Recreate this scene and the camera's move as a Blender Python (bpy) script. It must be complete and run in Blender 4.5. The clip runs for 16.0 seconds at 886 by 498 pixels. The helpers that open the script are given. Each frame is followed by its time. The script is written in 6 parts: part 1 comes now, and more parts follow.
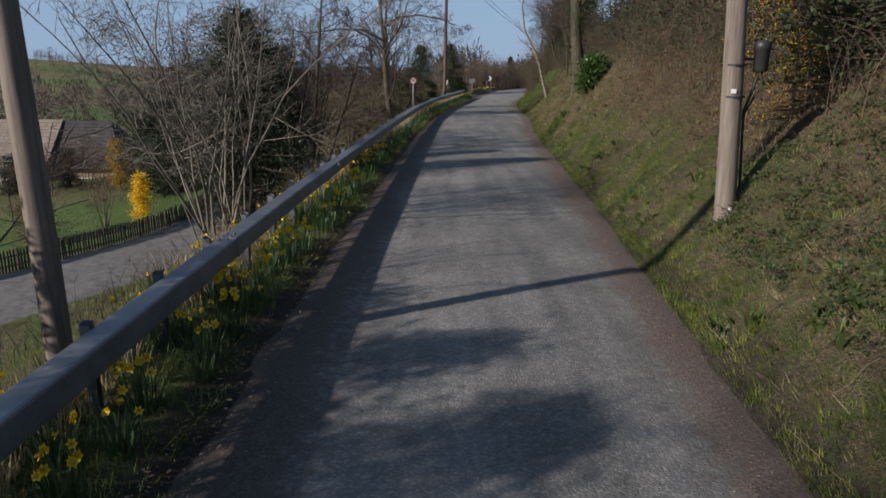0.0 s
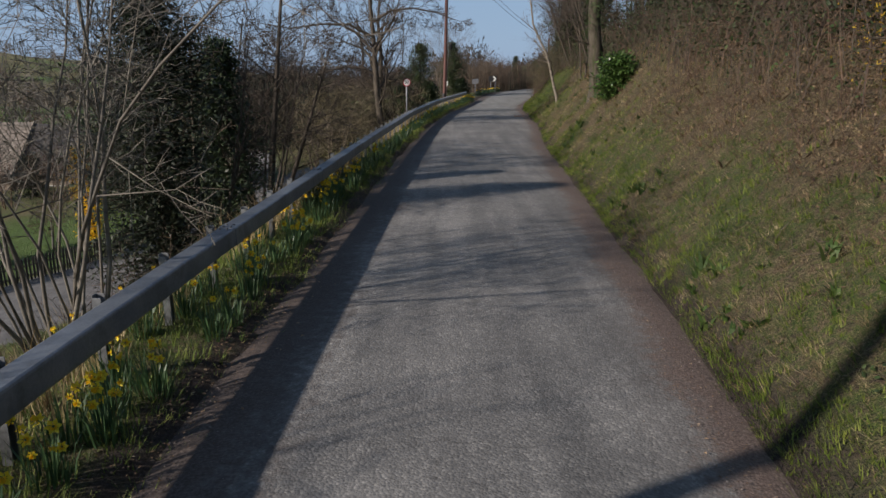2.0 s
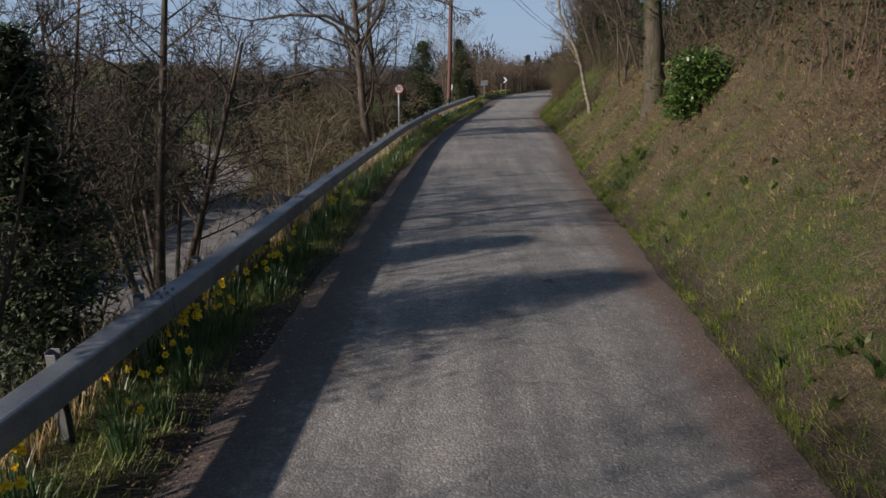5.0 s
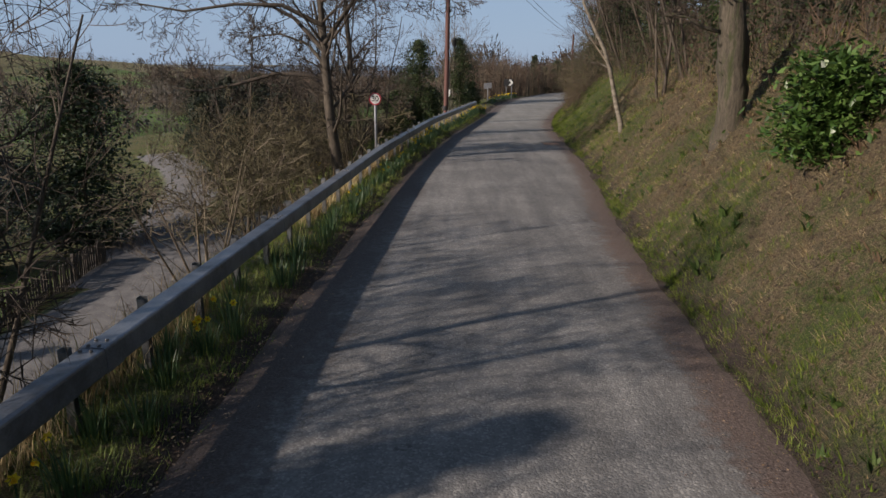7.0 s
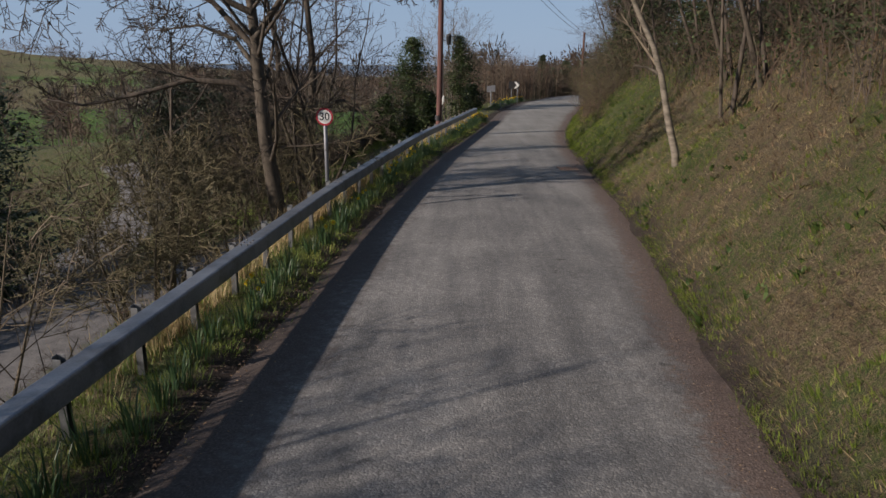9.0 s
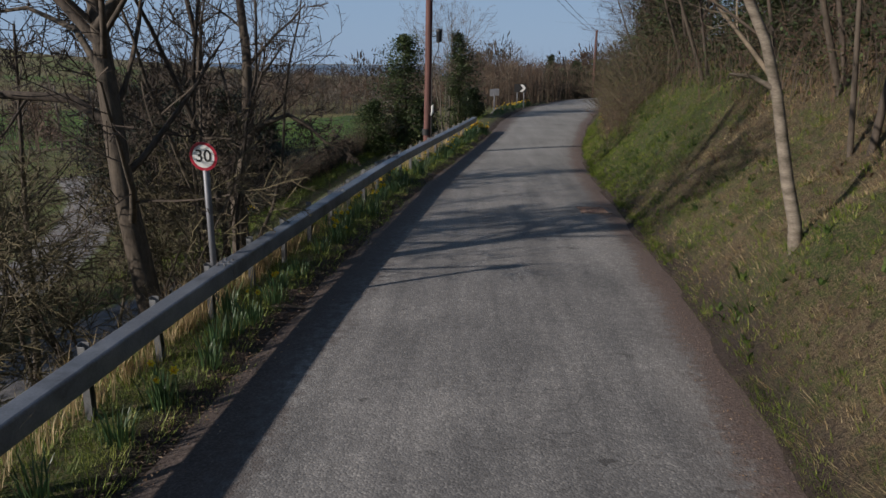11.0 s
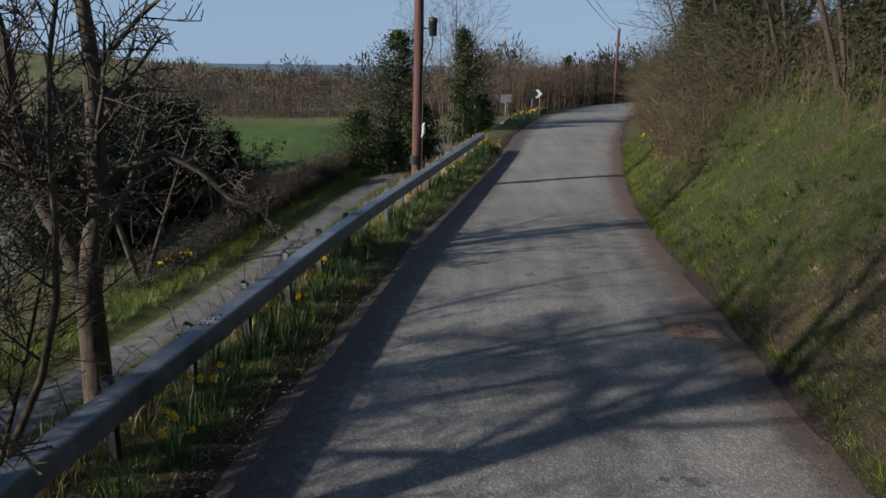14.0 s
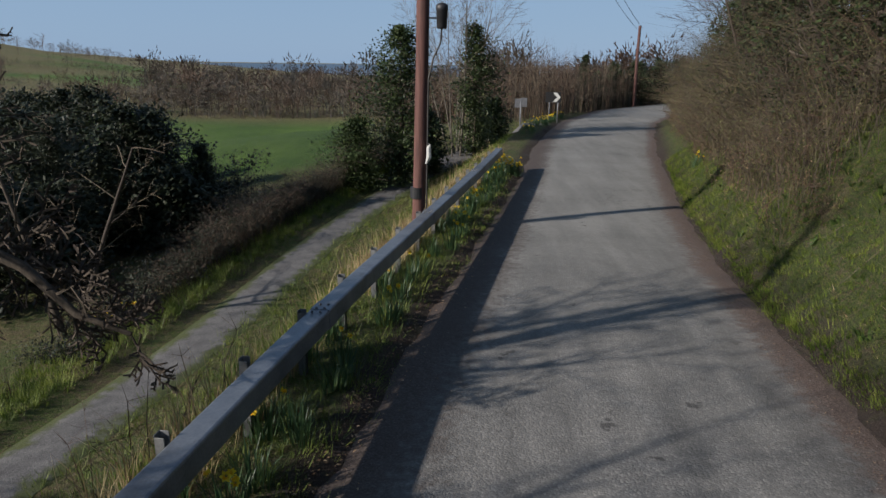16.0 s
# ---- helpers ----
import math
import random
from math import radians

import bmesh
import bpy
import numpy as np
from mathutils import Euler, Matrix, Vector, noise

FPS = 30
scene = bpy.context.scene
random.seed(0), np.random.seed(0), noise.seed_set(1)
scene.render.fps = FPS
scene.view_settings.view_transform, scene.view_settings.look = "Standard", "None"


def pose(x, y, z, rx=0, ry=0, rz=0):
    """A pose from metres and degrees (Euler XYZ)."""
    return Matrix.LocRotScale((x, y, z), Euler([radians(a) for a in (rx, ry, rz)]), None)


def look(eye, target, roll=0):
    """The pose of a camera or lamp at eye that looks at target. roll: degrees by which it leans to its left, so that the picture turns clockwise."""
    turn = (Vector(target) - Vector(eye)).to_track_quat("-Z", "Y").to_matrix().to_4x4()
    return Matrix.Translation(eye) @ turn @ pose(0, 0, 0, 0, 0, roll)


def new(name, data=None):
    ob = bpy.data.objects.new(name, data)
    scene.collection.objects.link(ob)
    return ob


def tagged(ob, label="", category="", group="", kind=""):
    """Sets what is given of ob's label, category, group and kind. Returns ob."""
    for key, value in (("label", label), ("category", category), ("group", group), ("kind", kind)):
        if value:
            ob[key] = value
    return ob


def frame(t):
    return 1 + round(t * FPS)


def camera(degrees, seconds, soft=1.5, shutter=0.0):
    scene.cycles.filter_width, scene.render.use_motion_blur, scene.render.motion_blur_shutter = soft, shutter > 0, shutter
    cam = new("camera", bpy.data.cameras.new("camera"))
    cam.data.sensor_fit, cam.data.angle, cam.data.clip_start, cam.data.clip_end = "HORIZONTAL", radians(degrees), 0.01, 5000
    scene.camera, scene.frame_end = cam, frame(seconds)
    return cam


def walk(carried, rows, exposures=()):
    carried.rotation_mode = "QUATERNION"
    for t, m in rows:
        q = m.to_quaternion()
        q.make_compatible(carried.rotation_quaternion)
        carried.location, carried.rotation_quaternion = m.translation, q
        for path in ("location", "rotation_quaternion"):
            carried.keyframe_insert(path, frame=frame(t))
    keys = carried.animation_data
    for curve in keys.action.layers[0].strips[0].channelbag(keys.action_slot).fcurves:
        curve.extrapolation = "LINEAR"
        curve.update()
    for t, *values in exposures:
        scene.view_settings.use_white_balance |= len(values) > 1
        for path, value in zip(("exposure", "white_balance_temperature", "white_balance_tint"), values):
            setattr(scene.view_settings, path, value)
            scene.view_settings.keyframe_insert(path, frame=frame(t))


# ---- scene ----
cam = camera(64.8, 16.0, 1.5)
METRES, EYE, TILT, LEAN, TURN = 39.0, 2.6, -3.9, 0.0, -0.8
ROWS = [
    (0.0, 0.0, 0.0, 0.0, 0.04, -11.1, -0.22),
    (0.5, 0.002, 0.0252, 0.0018, 0.14, -11.13, -0.26),
    (1.0, 0.0043, 0.053, 0.0039, 0.24, -11.12, -0.3),
    (1.5, 0.0067, 0.0792, 0.0058, 0.33, -11.14, -0.33),
    (2.0, 0.0086, 0.1073, 0.0074, 0.43, -11.15, -0.4),
    (2.5, 0.0095, 0.1339, 0.0095, 0.53, -11.17, -0.37),
    (3.0, 0.0102, 0.161, 0.0114, 0.65, -11.18, -0.35),
    (3.5, 0.0101, 0.1903, 0.0137, 0.76, -11.21, -0.33),
    (4.0, 0.0103, 0.2181, 0.0158, 0.88, -11.22, -0.32),
    (6.5, 0.019, 0.3855, 0.0291, 1.34, -11.25, -0.33),
    (7.0, 0.0214, 0.4232, 0.032, 1.47, -11.24, -0.39),
    (7.5, 0.0242, 0.4592, 0.0346, 1.57, -11.22, -0.39),
    (8.0, 0.0265, 0.4961, 0.0373, 1.69, -11.24, -0.41),
    (8.5, 0.029, 0.5357, 0.0404, 1.83, -11.25, -0.43),
    (9.0, 0.0312, 0.5728, 0.0434, 1.91, -11.28, -0.5),
    (9.5, 0.034, 0.6115, 0.0462, 2.02, -11.31, -0.56),
    (12.0, 0.0426, 0.7748, 0.0584, 2.68, -11.29, -0.67),
    (12.5, 0.0414, 0.8028, 0.0602, 2.78, -11.27, -0.72),
    (13.0, 0.0414, 0.83, 0.0618, 2.88, -11.24, -0.75),
    (13.5, 0.0424, 0.8587, 0.0639, 3.02, -11.21, -0.77),
    (14.0, 0.0422, 0.8847, 0.0655, 3.14, -11.24, -0.86),
    (14.5, 0.0413, 0.9126, 0.0676, 3.25, -11.23, -0.9),
    (15.0, 0.0396, 0.9393, 0.0694, 3.38, -11.28, -0.99),
    (15.5, 0.0362, 0.9663, 0.0714, 3.47, -11.31, -0.99),
    (16.0, 0.0331, 0.9954, 0.0739, 3.58, -11.33, -0.99),
]
walk(cam, [(t, pose(0, 0, EYE, TILT, LEAN, TURN) @ pose(METRES * x, METRES * y, METRES * z, 90 + pitch, roll, yaw)) for t, x, y, z, yaw, pitch, roll in ROWS], [(0.0, 0.14, 6500, 13), (4.0, 0.14, 6700, 16), (6.5, 0.19, 6900, 17), (9.5, 0.06, 6750, 17), (12.0, -0.06, 6450, 13), (14.5, 0.14, 6450, 12), (16.0, 0.1, 6400, 12)])

# world, sun and exposure
SUN_ELEV, SUN_ROT = 24.3, 241.0
world = bpy.data.worlds.new("sky")
scene.world = world
world.use_nodes = True
wn = world.node_tree
sky = wn.nodes.new("ShaderNodeTexSky")
sky.sky_type = "NISHITA"
sky.sun_disc = False
sky.sun_elevation = radians(SUN_ELEV)
sky.sun_rotation = radians(SUN_ROT)
sky.altitude = 150.0
sky.air_density, sky.dust_density, sky.ozone_density = 1.0, 0.3, 3.0
# spring haze: the clear sky washed with a pale blue that thickens towards the horizon
haze = wn.nodes.new("ShaderNodeMix")
haze.data_type, haze.blend_type = "RGBA", "MIX"
haze.inputs[7].default_value = (6.4, 9.6, 13.8, 1)
way = wn.nodes.new("ShaderNodeTexCoord")
axis = wn.nodes.new("ShaderNodeSeparateXYZ")
wn.links.new(way.outputs["Generated"], axis.inputs[0])
thin_out = wn.nodes.new("ShaderNodeMapRange")
thin_out.interpolation_type = "SMOOTHSTEP"
thin_out.inputs["From Min"].default_value, thin_out.inputs["From Max"].default_value = 0.0, 0.6
thin_out.inputs["To Min"].default_value, thin_out.inputs["To Max"].default_value = 0.8, 0.25
wn.links.new(axis.outputs[2], thin_out.inputs["Value"])
wn.links.new(thin_out.outputs[0], haze.inputs[0])
wn.links.new(sky.outputs[0], haze.inputs[6])
wn.links.new(haze.outputs[2], wn.nodes["Background"].inputs[0])
wn.nodes["Background"].inputs[1].default_value = 0.044
sun = new("sun", bpy.data.lights.new("sun", "SUN"))
sun.data.energy, sun.data.angle, sun.data.color = 5.0, radians(0.9), (1.0, 0.91, 0.80)
az = radians(SUN_ROT)
toward = Vector((math.sin(az) * math.cos(radians(SUN_ELEV)), math.cos(az) * math.cos(radians(SUN_ELEV)), math.sin(radians(SUN_ELEV))))
sun.matrix_world = look(toward * 50, (0, 0, 0))
scene.view_settings.exposure = 0.0

# ---------------------------------------------------------------- materials


def node_mat(name):
    m = bpy.data.materials.new(name)
    m.use_nodes = True
    nt = m.node_tree
    bsdf = nt.nodes["Principled BSDF"]
    return m, nt, bsdf


def ramp(nt, src, stops):
    r = nt.nodes.new("ShaderNodeValToRGB")
    els = r.color_ramp.elements
    while len(els) < len(stops):
        els.new(0.5)
    for e, (p, c) in zip(els, stops):
        e.position = p
        e.color = (*c, 1) if len(c) == 3 else c
    nt.links.new(src, r.inputs[0])
    return r.outputs[0]


def noise_node(nt, vec, scale, detail=4.0, rough=0.55):
    n = nt.nodes.new("ShaderNodeTexNoise")
    n.inputs["Scale"].default_value = scale
    n.inputs["Detail"].default_value = detail
    n.inputs["Roughness"].default_value = rough
    nt.links.new(vec, n.inputs["Vector"])
    return n.outputs["Fac"]


def mixc(nt, fac, a, b, mode="MIX"):
    m = nt.nodes.new("ShaderNodeMix")
    m.data_type = "RGBA"
    m.blend_type = mode
    for sock, v in ((m.inputs[0], fac), (m.inputs[6], a), (m.inputs[7], b)):
        if isinstance(v, (float, int)):
            sock.default_value = v
        elif isinstance(v, tuple):
            sock.default_value = (*v, 1) if len(v) == 3 else v
        else:
            nt.links.new(v, sock)
    return m.outputs[2]


def calc(nt, op, a, b=0.0, clamp=False):
    m = nt.nodes.new("ShaderNodeMath")
    m.operation = op
    m.use_clamp = clamp
    for sock, v in ((m.inputs[0], a), (m.inputs[1], b)):
        if isinstance(v, (float, int)):
            sock.default_value = v
        else:
            nt.links.new(v, sock)
    return m.outputs[0]


def bump(nt, bsdf, height, strength=0.4, dist=0.02):
    b = nt.nodes.new("ShaderNodeBump")
    b.inputs["Strength"].default_value = strength
    b.inputs["Distance"].default_value = dist
    nt.links.new(height, b.inputs["Height"])
    nt.links.new(b.outputs[0], bsdf.inputs["Normal"])


def grained(name, dark, light, scale=8.0, rough=0.8, metal=0.0, fine=60.0, bump_d=0.01, stretch=None, vary=0.0, stain=None):
    """Two-scale noise between two colours, with grain bump; stretch squeezes the grain along an axis."""
    m, nt, bsdf = node_mat(name)
    tc = nt.nodes.new("ShaderNodeTexCoord")
    vec = tc.outputs["Object"]
    if stretch:
        mp = nt.nodes.new("ShaderNodeMapping")
        mp.inputs["Scale"].default_value = stretch
        nt.links.new(vec, mp.inputs[0])
        vec = mp.outputs[0]
    n1 = noise_node(nt, vec, scale, 5)
    n2 = noise_node(nt, vec, fine, 3)
    mixed = calc(nt, "ADD", calc(nt, "MULTIPLY", n1, 0.65), calc(nt, "MULTIPLY", n2, 0.35))
    col = ramp(nt, mixed, [(0.33, dark), (0.67, light)])
    if stain:
        n3 = noise_node(nt, vec, scale * 0.35, 6, 0.7)
        col = mixc(nt, ramp(nt, n3, [(0.52, (0, 0, 0)), (0.66, (1, 1, 1))]), col, stain)
    if vary:
        geo = nt.nodes.new("ShaderNodeNewGeometry")
        hsv = nt.nodes.new("ShaderNodeHueSaturation")
        nt.links.new(col, hsv.inputs["Color"])
        nt.links.new(calc(nt, "ADD", calc(nt, "MULTIPLY", geo.outputs["Random Per Island"], vary * 2), 1.0 - vary), hsv.inputs["Value"])
        nt.links.new(calc(nt, "ADD", calc(nt, "MULTIPLY", geo.outputs["Random Per Island"], vary * 0.08), 0.5 - vary * 0.04), hsv.inputs["Hue"])
        col = hsv.outputs[0]
    nt.links.new(col, bsdf.inputs["Base Color"])
    bsdf.inputs["Roughness"].default_value = rough
    bsdf.inputs["Metallic"].default_value = metal
    bump(nt, bsdf, mixed, 0.5, bump_d)
    return m


def leafy(name, stops, rough=0.55, through_light=0.25, scale=3.0, patchy=0.0):
    """Leaf or blade: colour by island, a little patchiness, some light let through."""
    m, nt, bsdf = node_mat(name)
    geo = nt.nodes.new("ShaderNodeNewGeometry")
    tc = nt.nodes.new("ShaderNodeTexCoord")
    n = noise_node(nt, tc.outputs["Object"], scale, 2)
    f = calc(nt, "ADD", calc(nt, "MULTIPLY", geo.outputs["Random Per Island"], 0.7 - 0.3 * patchy), calc(nt, "MULTIPLY", n, 0.4))
    if patchy:
        f = calc(nt, "ADD", f, calc(nt, "MULTIPLY", calc(nt, "SUBTRACT", noise_node(nt, tc.outputs["Object"], 2.6, 4, 0.65), 0.44), 2.6 * patchy))
    col = ramp(nt, f, stops)
    nt.links.new(col, bsdf.inputs["Base Color"])
    bsdf.inputs["Roughness"].default_value = rough
    tr = nt.nodes.new("ShaderNodeBsdfTranslucent")
    nt.links.new(col, tr.inputs["Color"])
    mx = nt.nodes.new("ShaderNodeMixShader")
    mx.inputs[0].default_value = through_light
    nt.links.new(bsdf.outputs[0], mx.inputs[1])
    nt.links.new(tr.outputs[0], mx.inputs[2])
    nt.links.new(mx.outputs[0], nt.nodes["Material Output"].inputs[0])
    return m


M_BARK = grained("bark_grey", (0.0288, 0.023, 0.0173), (0.115, 0.0936, 0.0706), 6, 0.9, 0, 40, 0.02, (3, 3, 0.7), 0.2)
M_BARK_OAK = grained("bark_oak", (0.0268, 0.0223, 0.0153), (0.115, 0.0962, 0.0696), 5, 0.92, 0, 22, 0.09, (5, 5, 0.7), 0.1, (0.0384, 0.046, 0.0153))
M_BARK_BIRCH = grained("bark_birch", (0.078, 0.063, 0.048), (0.288, 0.252, 0.198), 4, 0.8, 0, 30, 0.01, (1, 1, 3), 0.1, (0.054, 0.048, 0.03))
M_HAZEL = grained("bark_hazel", (0.064, 0.056, 0.0448), (0.2, 0.18, 0.148), 5, 0.75, 0, 50, 0.008, (1, 1, 2), 0.25)
M_TWIG = grained("twig", (0.0287, 0.0218, 0.0155), (0.0861, 0.066, 0.0488), 5, 0.85, 0, 30, 0.004, None, 0.3)
M_TWIG_PALE = grained("twig_pale", (0.0722, 0.0558, 0.0394), (0.184, 0.147, 0.102), 5, 0.85, 0, 30, 0.004, None, 0.3)
M_TWIG_RED = grained("twig_russet", (0.0492, 0.0295, 0.0197), (0.131, 0.0816, 0.0525), 5, 0.85, 0, 30, 0.004, None, 0.3)
M_TWIG_OLIVE = grained("twig_olive", (0.055, 0.047, 0.024), (0.155, 0.13, 0.072), 5, 0.85, 0, 30, 0.004, None, 0.3)
M_POLE = grained("pole_wood", (0.107, 0.0861, 0.0738), (0.254, 0.217, 0.184), 3, 0.85, 0, 50, 0.006, (9, 9, 0.5), 0, (0.0984, 0.082, 0.0697))
M_POLE_RED = grained("pole_red_wood", (0.07, 0.03, 0.027), (0.165, 0.078, 0.064), 3, 0.8, 0, 50, 0.006, (9, 9, 0.5), 0, (0.05, 0.027, 0.024))
M_FENCE = grained("fence_wood", (0.03, 0.026, 0.022), (0.085, 0.073, 0.063), 4, 0.9, 0, 40, 0.006, (6, 6, 0.8), 0.15)
M_STEEL = grained("galvanised_steel", (0.14, 0.16, 0.19), (0.27, 0.295, 0.33), 3, 0.42, 0.55, 45, 0.002, None, 0, (0.11, 0.118, 0.13))
M_STEEL_POST = grained("weathered_zinc", (0.122, 0.131, 0.14), (0.257, 0.266, 0.271), 5, 0.5, 0.4, 60, 0.002, None, 0.1, (0.0935, 0.0798, 0.0655))
M_BOLT = grained("bolt_steel", (0.10, 0.10, 0.105), (0.22, 0.22, 0.22), 20, 0.5, 0.7, 80, 0.001)
M_SIGN_GREY = grained("sign_grey", (0.13, 0.14, 0.155), (0.21, 0.22, 0.24), 6, 0.5, 0.3, 50, 0.001)
M_WHITE = grained("sign_white", (0.50, 0.51, 0.50), (0.64, 0.65, 0.63), 6, 0.4, 0, 50, 0.0005)
M_RED = grained("sign_red", (0.26, 0.015, 0.03), (0.36, 0.02, 0.04), 6, 0.4, 0, 50, 0.0005)
M_BLACK = grained("sign_black", (0.012, 0.012, 0.013), (0.025, 0.025, 0.026), 6, 0.45, 0, 50, 0.0005)
M_PLASTIC = grained("dark_plastic", (0.014, 0.015, 0.017), (0.035, 0.037, 0.04), 10, 0.5, 0, 60, 0.001)
M_CABLE = grained("cable_rubber", (0.012, 0.012, 0.012), (0.03, 0.03, 0.03), 10, 0.6, 0, 60, 0.001)
M_GRASS = leafy("grass_green", [(0.15, (0.04, 0.075, 0.009)), (0.5, (0.13, 0.19, 0.024)), (0.95, (0.27, 0.31, 0.065))], 0.6, 0.3, 3.0, 1.0)
M_GRASS_DRY = leafy("grass_dry", [(0.15, (0.10, 0.066, 0.033)), (0.5, (0.36, 0.265, 0.13)), (0.95, (0.62, 0.51, 0.30))], 0.8, 0.25, 3.0, 1.0)
M_DOCK = leafy("dock_leaf", [(0.2, (0.03, 0.06, 0.012)), (0.6, (0.06, 0.105, 0.022)), (0.95, (0.11, 0.15, 0.04))], 0.6, 0.2)
M_BRACKEN = leafy("bracken_dead", [(0.2, (0.075, 0.045, 0.026)), (0.6, (0.18, 0.115, 0.064)), (0.95, (0.32, 0.23, 0.14))], 0.85, 0.2)
M_DAFF_LEAF = leafy("daffodil_leaf", [(0.2, (0.0287, 0.0697, 0.0287)), (0.6, (0.0492, 0.102, 0.041)), (0.95, (0.0902, 0.148, 0.0615))], 0.45, 0.25)
M_DAFF = leafy("daffodil_petal", [(0.2, (0.82, 0.60, 0.02)), (0.95, (0.88, 0.74, 0.06))], 0.6, 0.3)
M_DAFF_CUP = leafy("daffodil_trumpet", [(0.2, (0.80, 0.44, 0.01)), (0.95, (0.86, 0.55, 0.02))], 0.6, 0.3)
M_LAUREL = leafy("laurel_leaf", [(0.2, (0.022, 0.05, 0.010)), (0.6, (0.05, 0.105, 0.02)), (0.95, (0.12, 0.19, 0.05))], 0.4, 0.15)
M_IVY = leafy("ivy_leaf", [(0.2, (0.02, 0.038, 0.010)), (0.6, (0.036, 0.065, 0.016)), (0.95, (0.075, 0.11, 0.03))], 0.7, 0.15)
M_IVY_DARK = leafy("dark_ivy_leaf", [(0.2, (0.015, 0.028, 0.008)), (0.6, (0.026, 0.046, 0.012)), (0.95, (0.055, 0.08, 0.022))], 0.7, 0.1)
M_CONIFER = leafy("conifer_needles", [(0.2, (0.018, 0.034, 0.014)), (0.6, (0.03, 0.052, 0.02)), (0.95, (0.06, 0.09, 0.035))], 0.6, 0.15)
# conifer greens taken down to near black, shade deep in the foliage included
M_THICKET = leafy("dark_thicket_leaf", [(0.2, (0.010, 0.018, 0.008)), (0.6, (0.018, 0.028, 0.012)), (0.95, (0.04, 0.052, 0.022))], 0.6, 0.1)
M_HOLLY = leafy("holly_leaf", [(0.2, (0.016, 0.03, 0.010)), (0.6, (0.034, 0.058, 0.018)), (0.95, (0.10, 0.13, 0.045))], 0.5, 0.15)
M_BUD = leafy("new_leaf", [(0.2, (0.10, 0.12, 0.03)), (0.6, (0.16, 0.18, 0.05)), (0.95, (0.24, 0.25, 0.09))], 0.6, 0.3)
M_GORSE = leafy("gorse_flower", [(0.2, (0.32, 0.192, 0.016)), (0.95, (0.496, 0.336, 0.024))], 0.7, 0.3)
M_FORSYTHIA = leafy("forsythia_flower", [(0.2, (0.75, 0.47, 0.01)), (0.95, (0.85, 0.62, 0.02))], 0.7, 0.3)
M_FALLEN = leafy("fallen_leaf", [(0.2, (0.10, 0.058, 0.034)), (0.6, (0.24, 0.15, 0.085)), (0.95, (0.42, 0.31, 0.20))], 0.85, 0.1)
M_WOODS = leafy("far_wood_twig", [(0.25, (0.07, 0.058, 0.04)), (0.5, (0.105, 0.083, 0.062)), (0.8, (0.145, 0.117, 0.09))], 0.95, 0.2, 0.09)
M_WOODS_GREY = leafy("far_wood_grey", [(0.25, (0.085, 0.076, 0.062)), (0.5, (0.125, 0.11, 0.092)), (0.8, (0.18, 0.158, 0.132))], 0.95, 0.2, 0.09)
M_WOODS_RED = leafy("far_wood_russet", [(0.25, (0.085, 0.058, 0.042)), (0.5, (0.13, 0.09, 0.066)), (0.8, (0.18, 0.13, 0.098))], 0.95, 0.2, 0.09)
# tile colour lowered to carry the shade on the wing's roof
M_ROOF = grained("roof_tile", (0.022, 0.021, 0.023), (0.062, 0.057, 0.057), 3, 0.85, 0, 30, 0.005, None, 0.25, (0.06, 0.058, 0.05))
M_RENDER = grained("house_render", (0.20, 0.16, 0.125), (0.30, 0.25, 0.2), 2, 0.9, 0, 40, 0.004)
M_ROOF_BROWN = grained("brown_roof_tile", (0.15, 0.125, 0.105), (0.30, 0.255, 0.215), 3, 0.85, 0, 30, 0.005, None, 0.15, (0.17, 0.15, 0.125))
M_BRICK = grained("chimney_brick", (0.06, 0.045, 0.035), (0.13, 0.09, 0.07), 8, 0.9, 0, 40, 0.006)
M_RUST = grained("rusty_tread", (0.18, 0.112, 0.0828), (0.432, 0.297, 0.234), 12, 0.8, 0.2, 60, 0.003)
M_IRON = grained("cast_iron", (0.08, 0.072, 0.0672), (0.208, 0.184, 0.168), 12, 0.75, 0.3, 60, 0.003)


def make_glass():
    m, nt, bsdf = node_mat("window_glass")
    bsdf.inputs["Base Color"].default_value = (0.02, 0.025, 0.03, 1)
    bsdf.inputs["Roughness"].default_value = 0.06
    return m


M_GLASS = make_glass()

# ---------------------------------------------------------------- the plan: lines along y


def along(pts):
    ys, vs = zip(*pts)
    ys, vs = np.array(ys, float), np.array(vs, float)
    fine = np.arange(ys[0], ys[-1] + 0.01, 0.5)
    val = np.interp(fine, ys, vs)
    k = np.hanning(13)
    k /= k.sum()
    pad = np.concatenate([val[0] + (val[1] - val[0]) * np.arange(-6, 0), val, val[-1] + (val[-1] - val[-2]) * np.arange(1, 7)])
    val = np.convolve(pad, k, "valid")
    return lambda y: np.interp(y, fine, val)


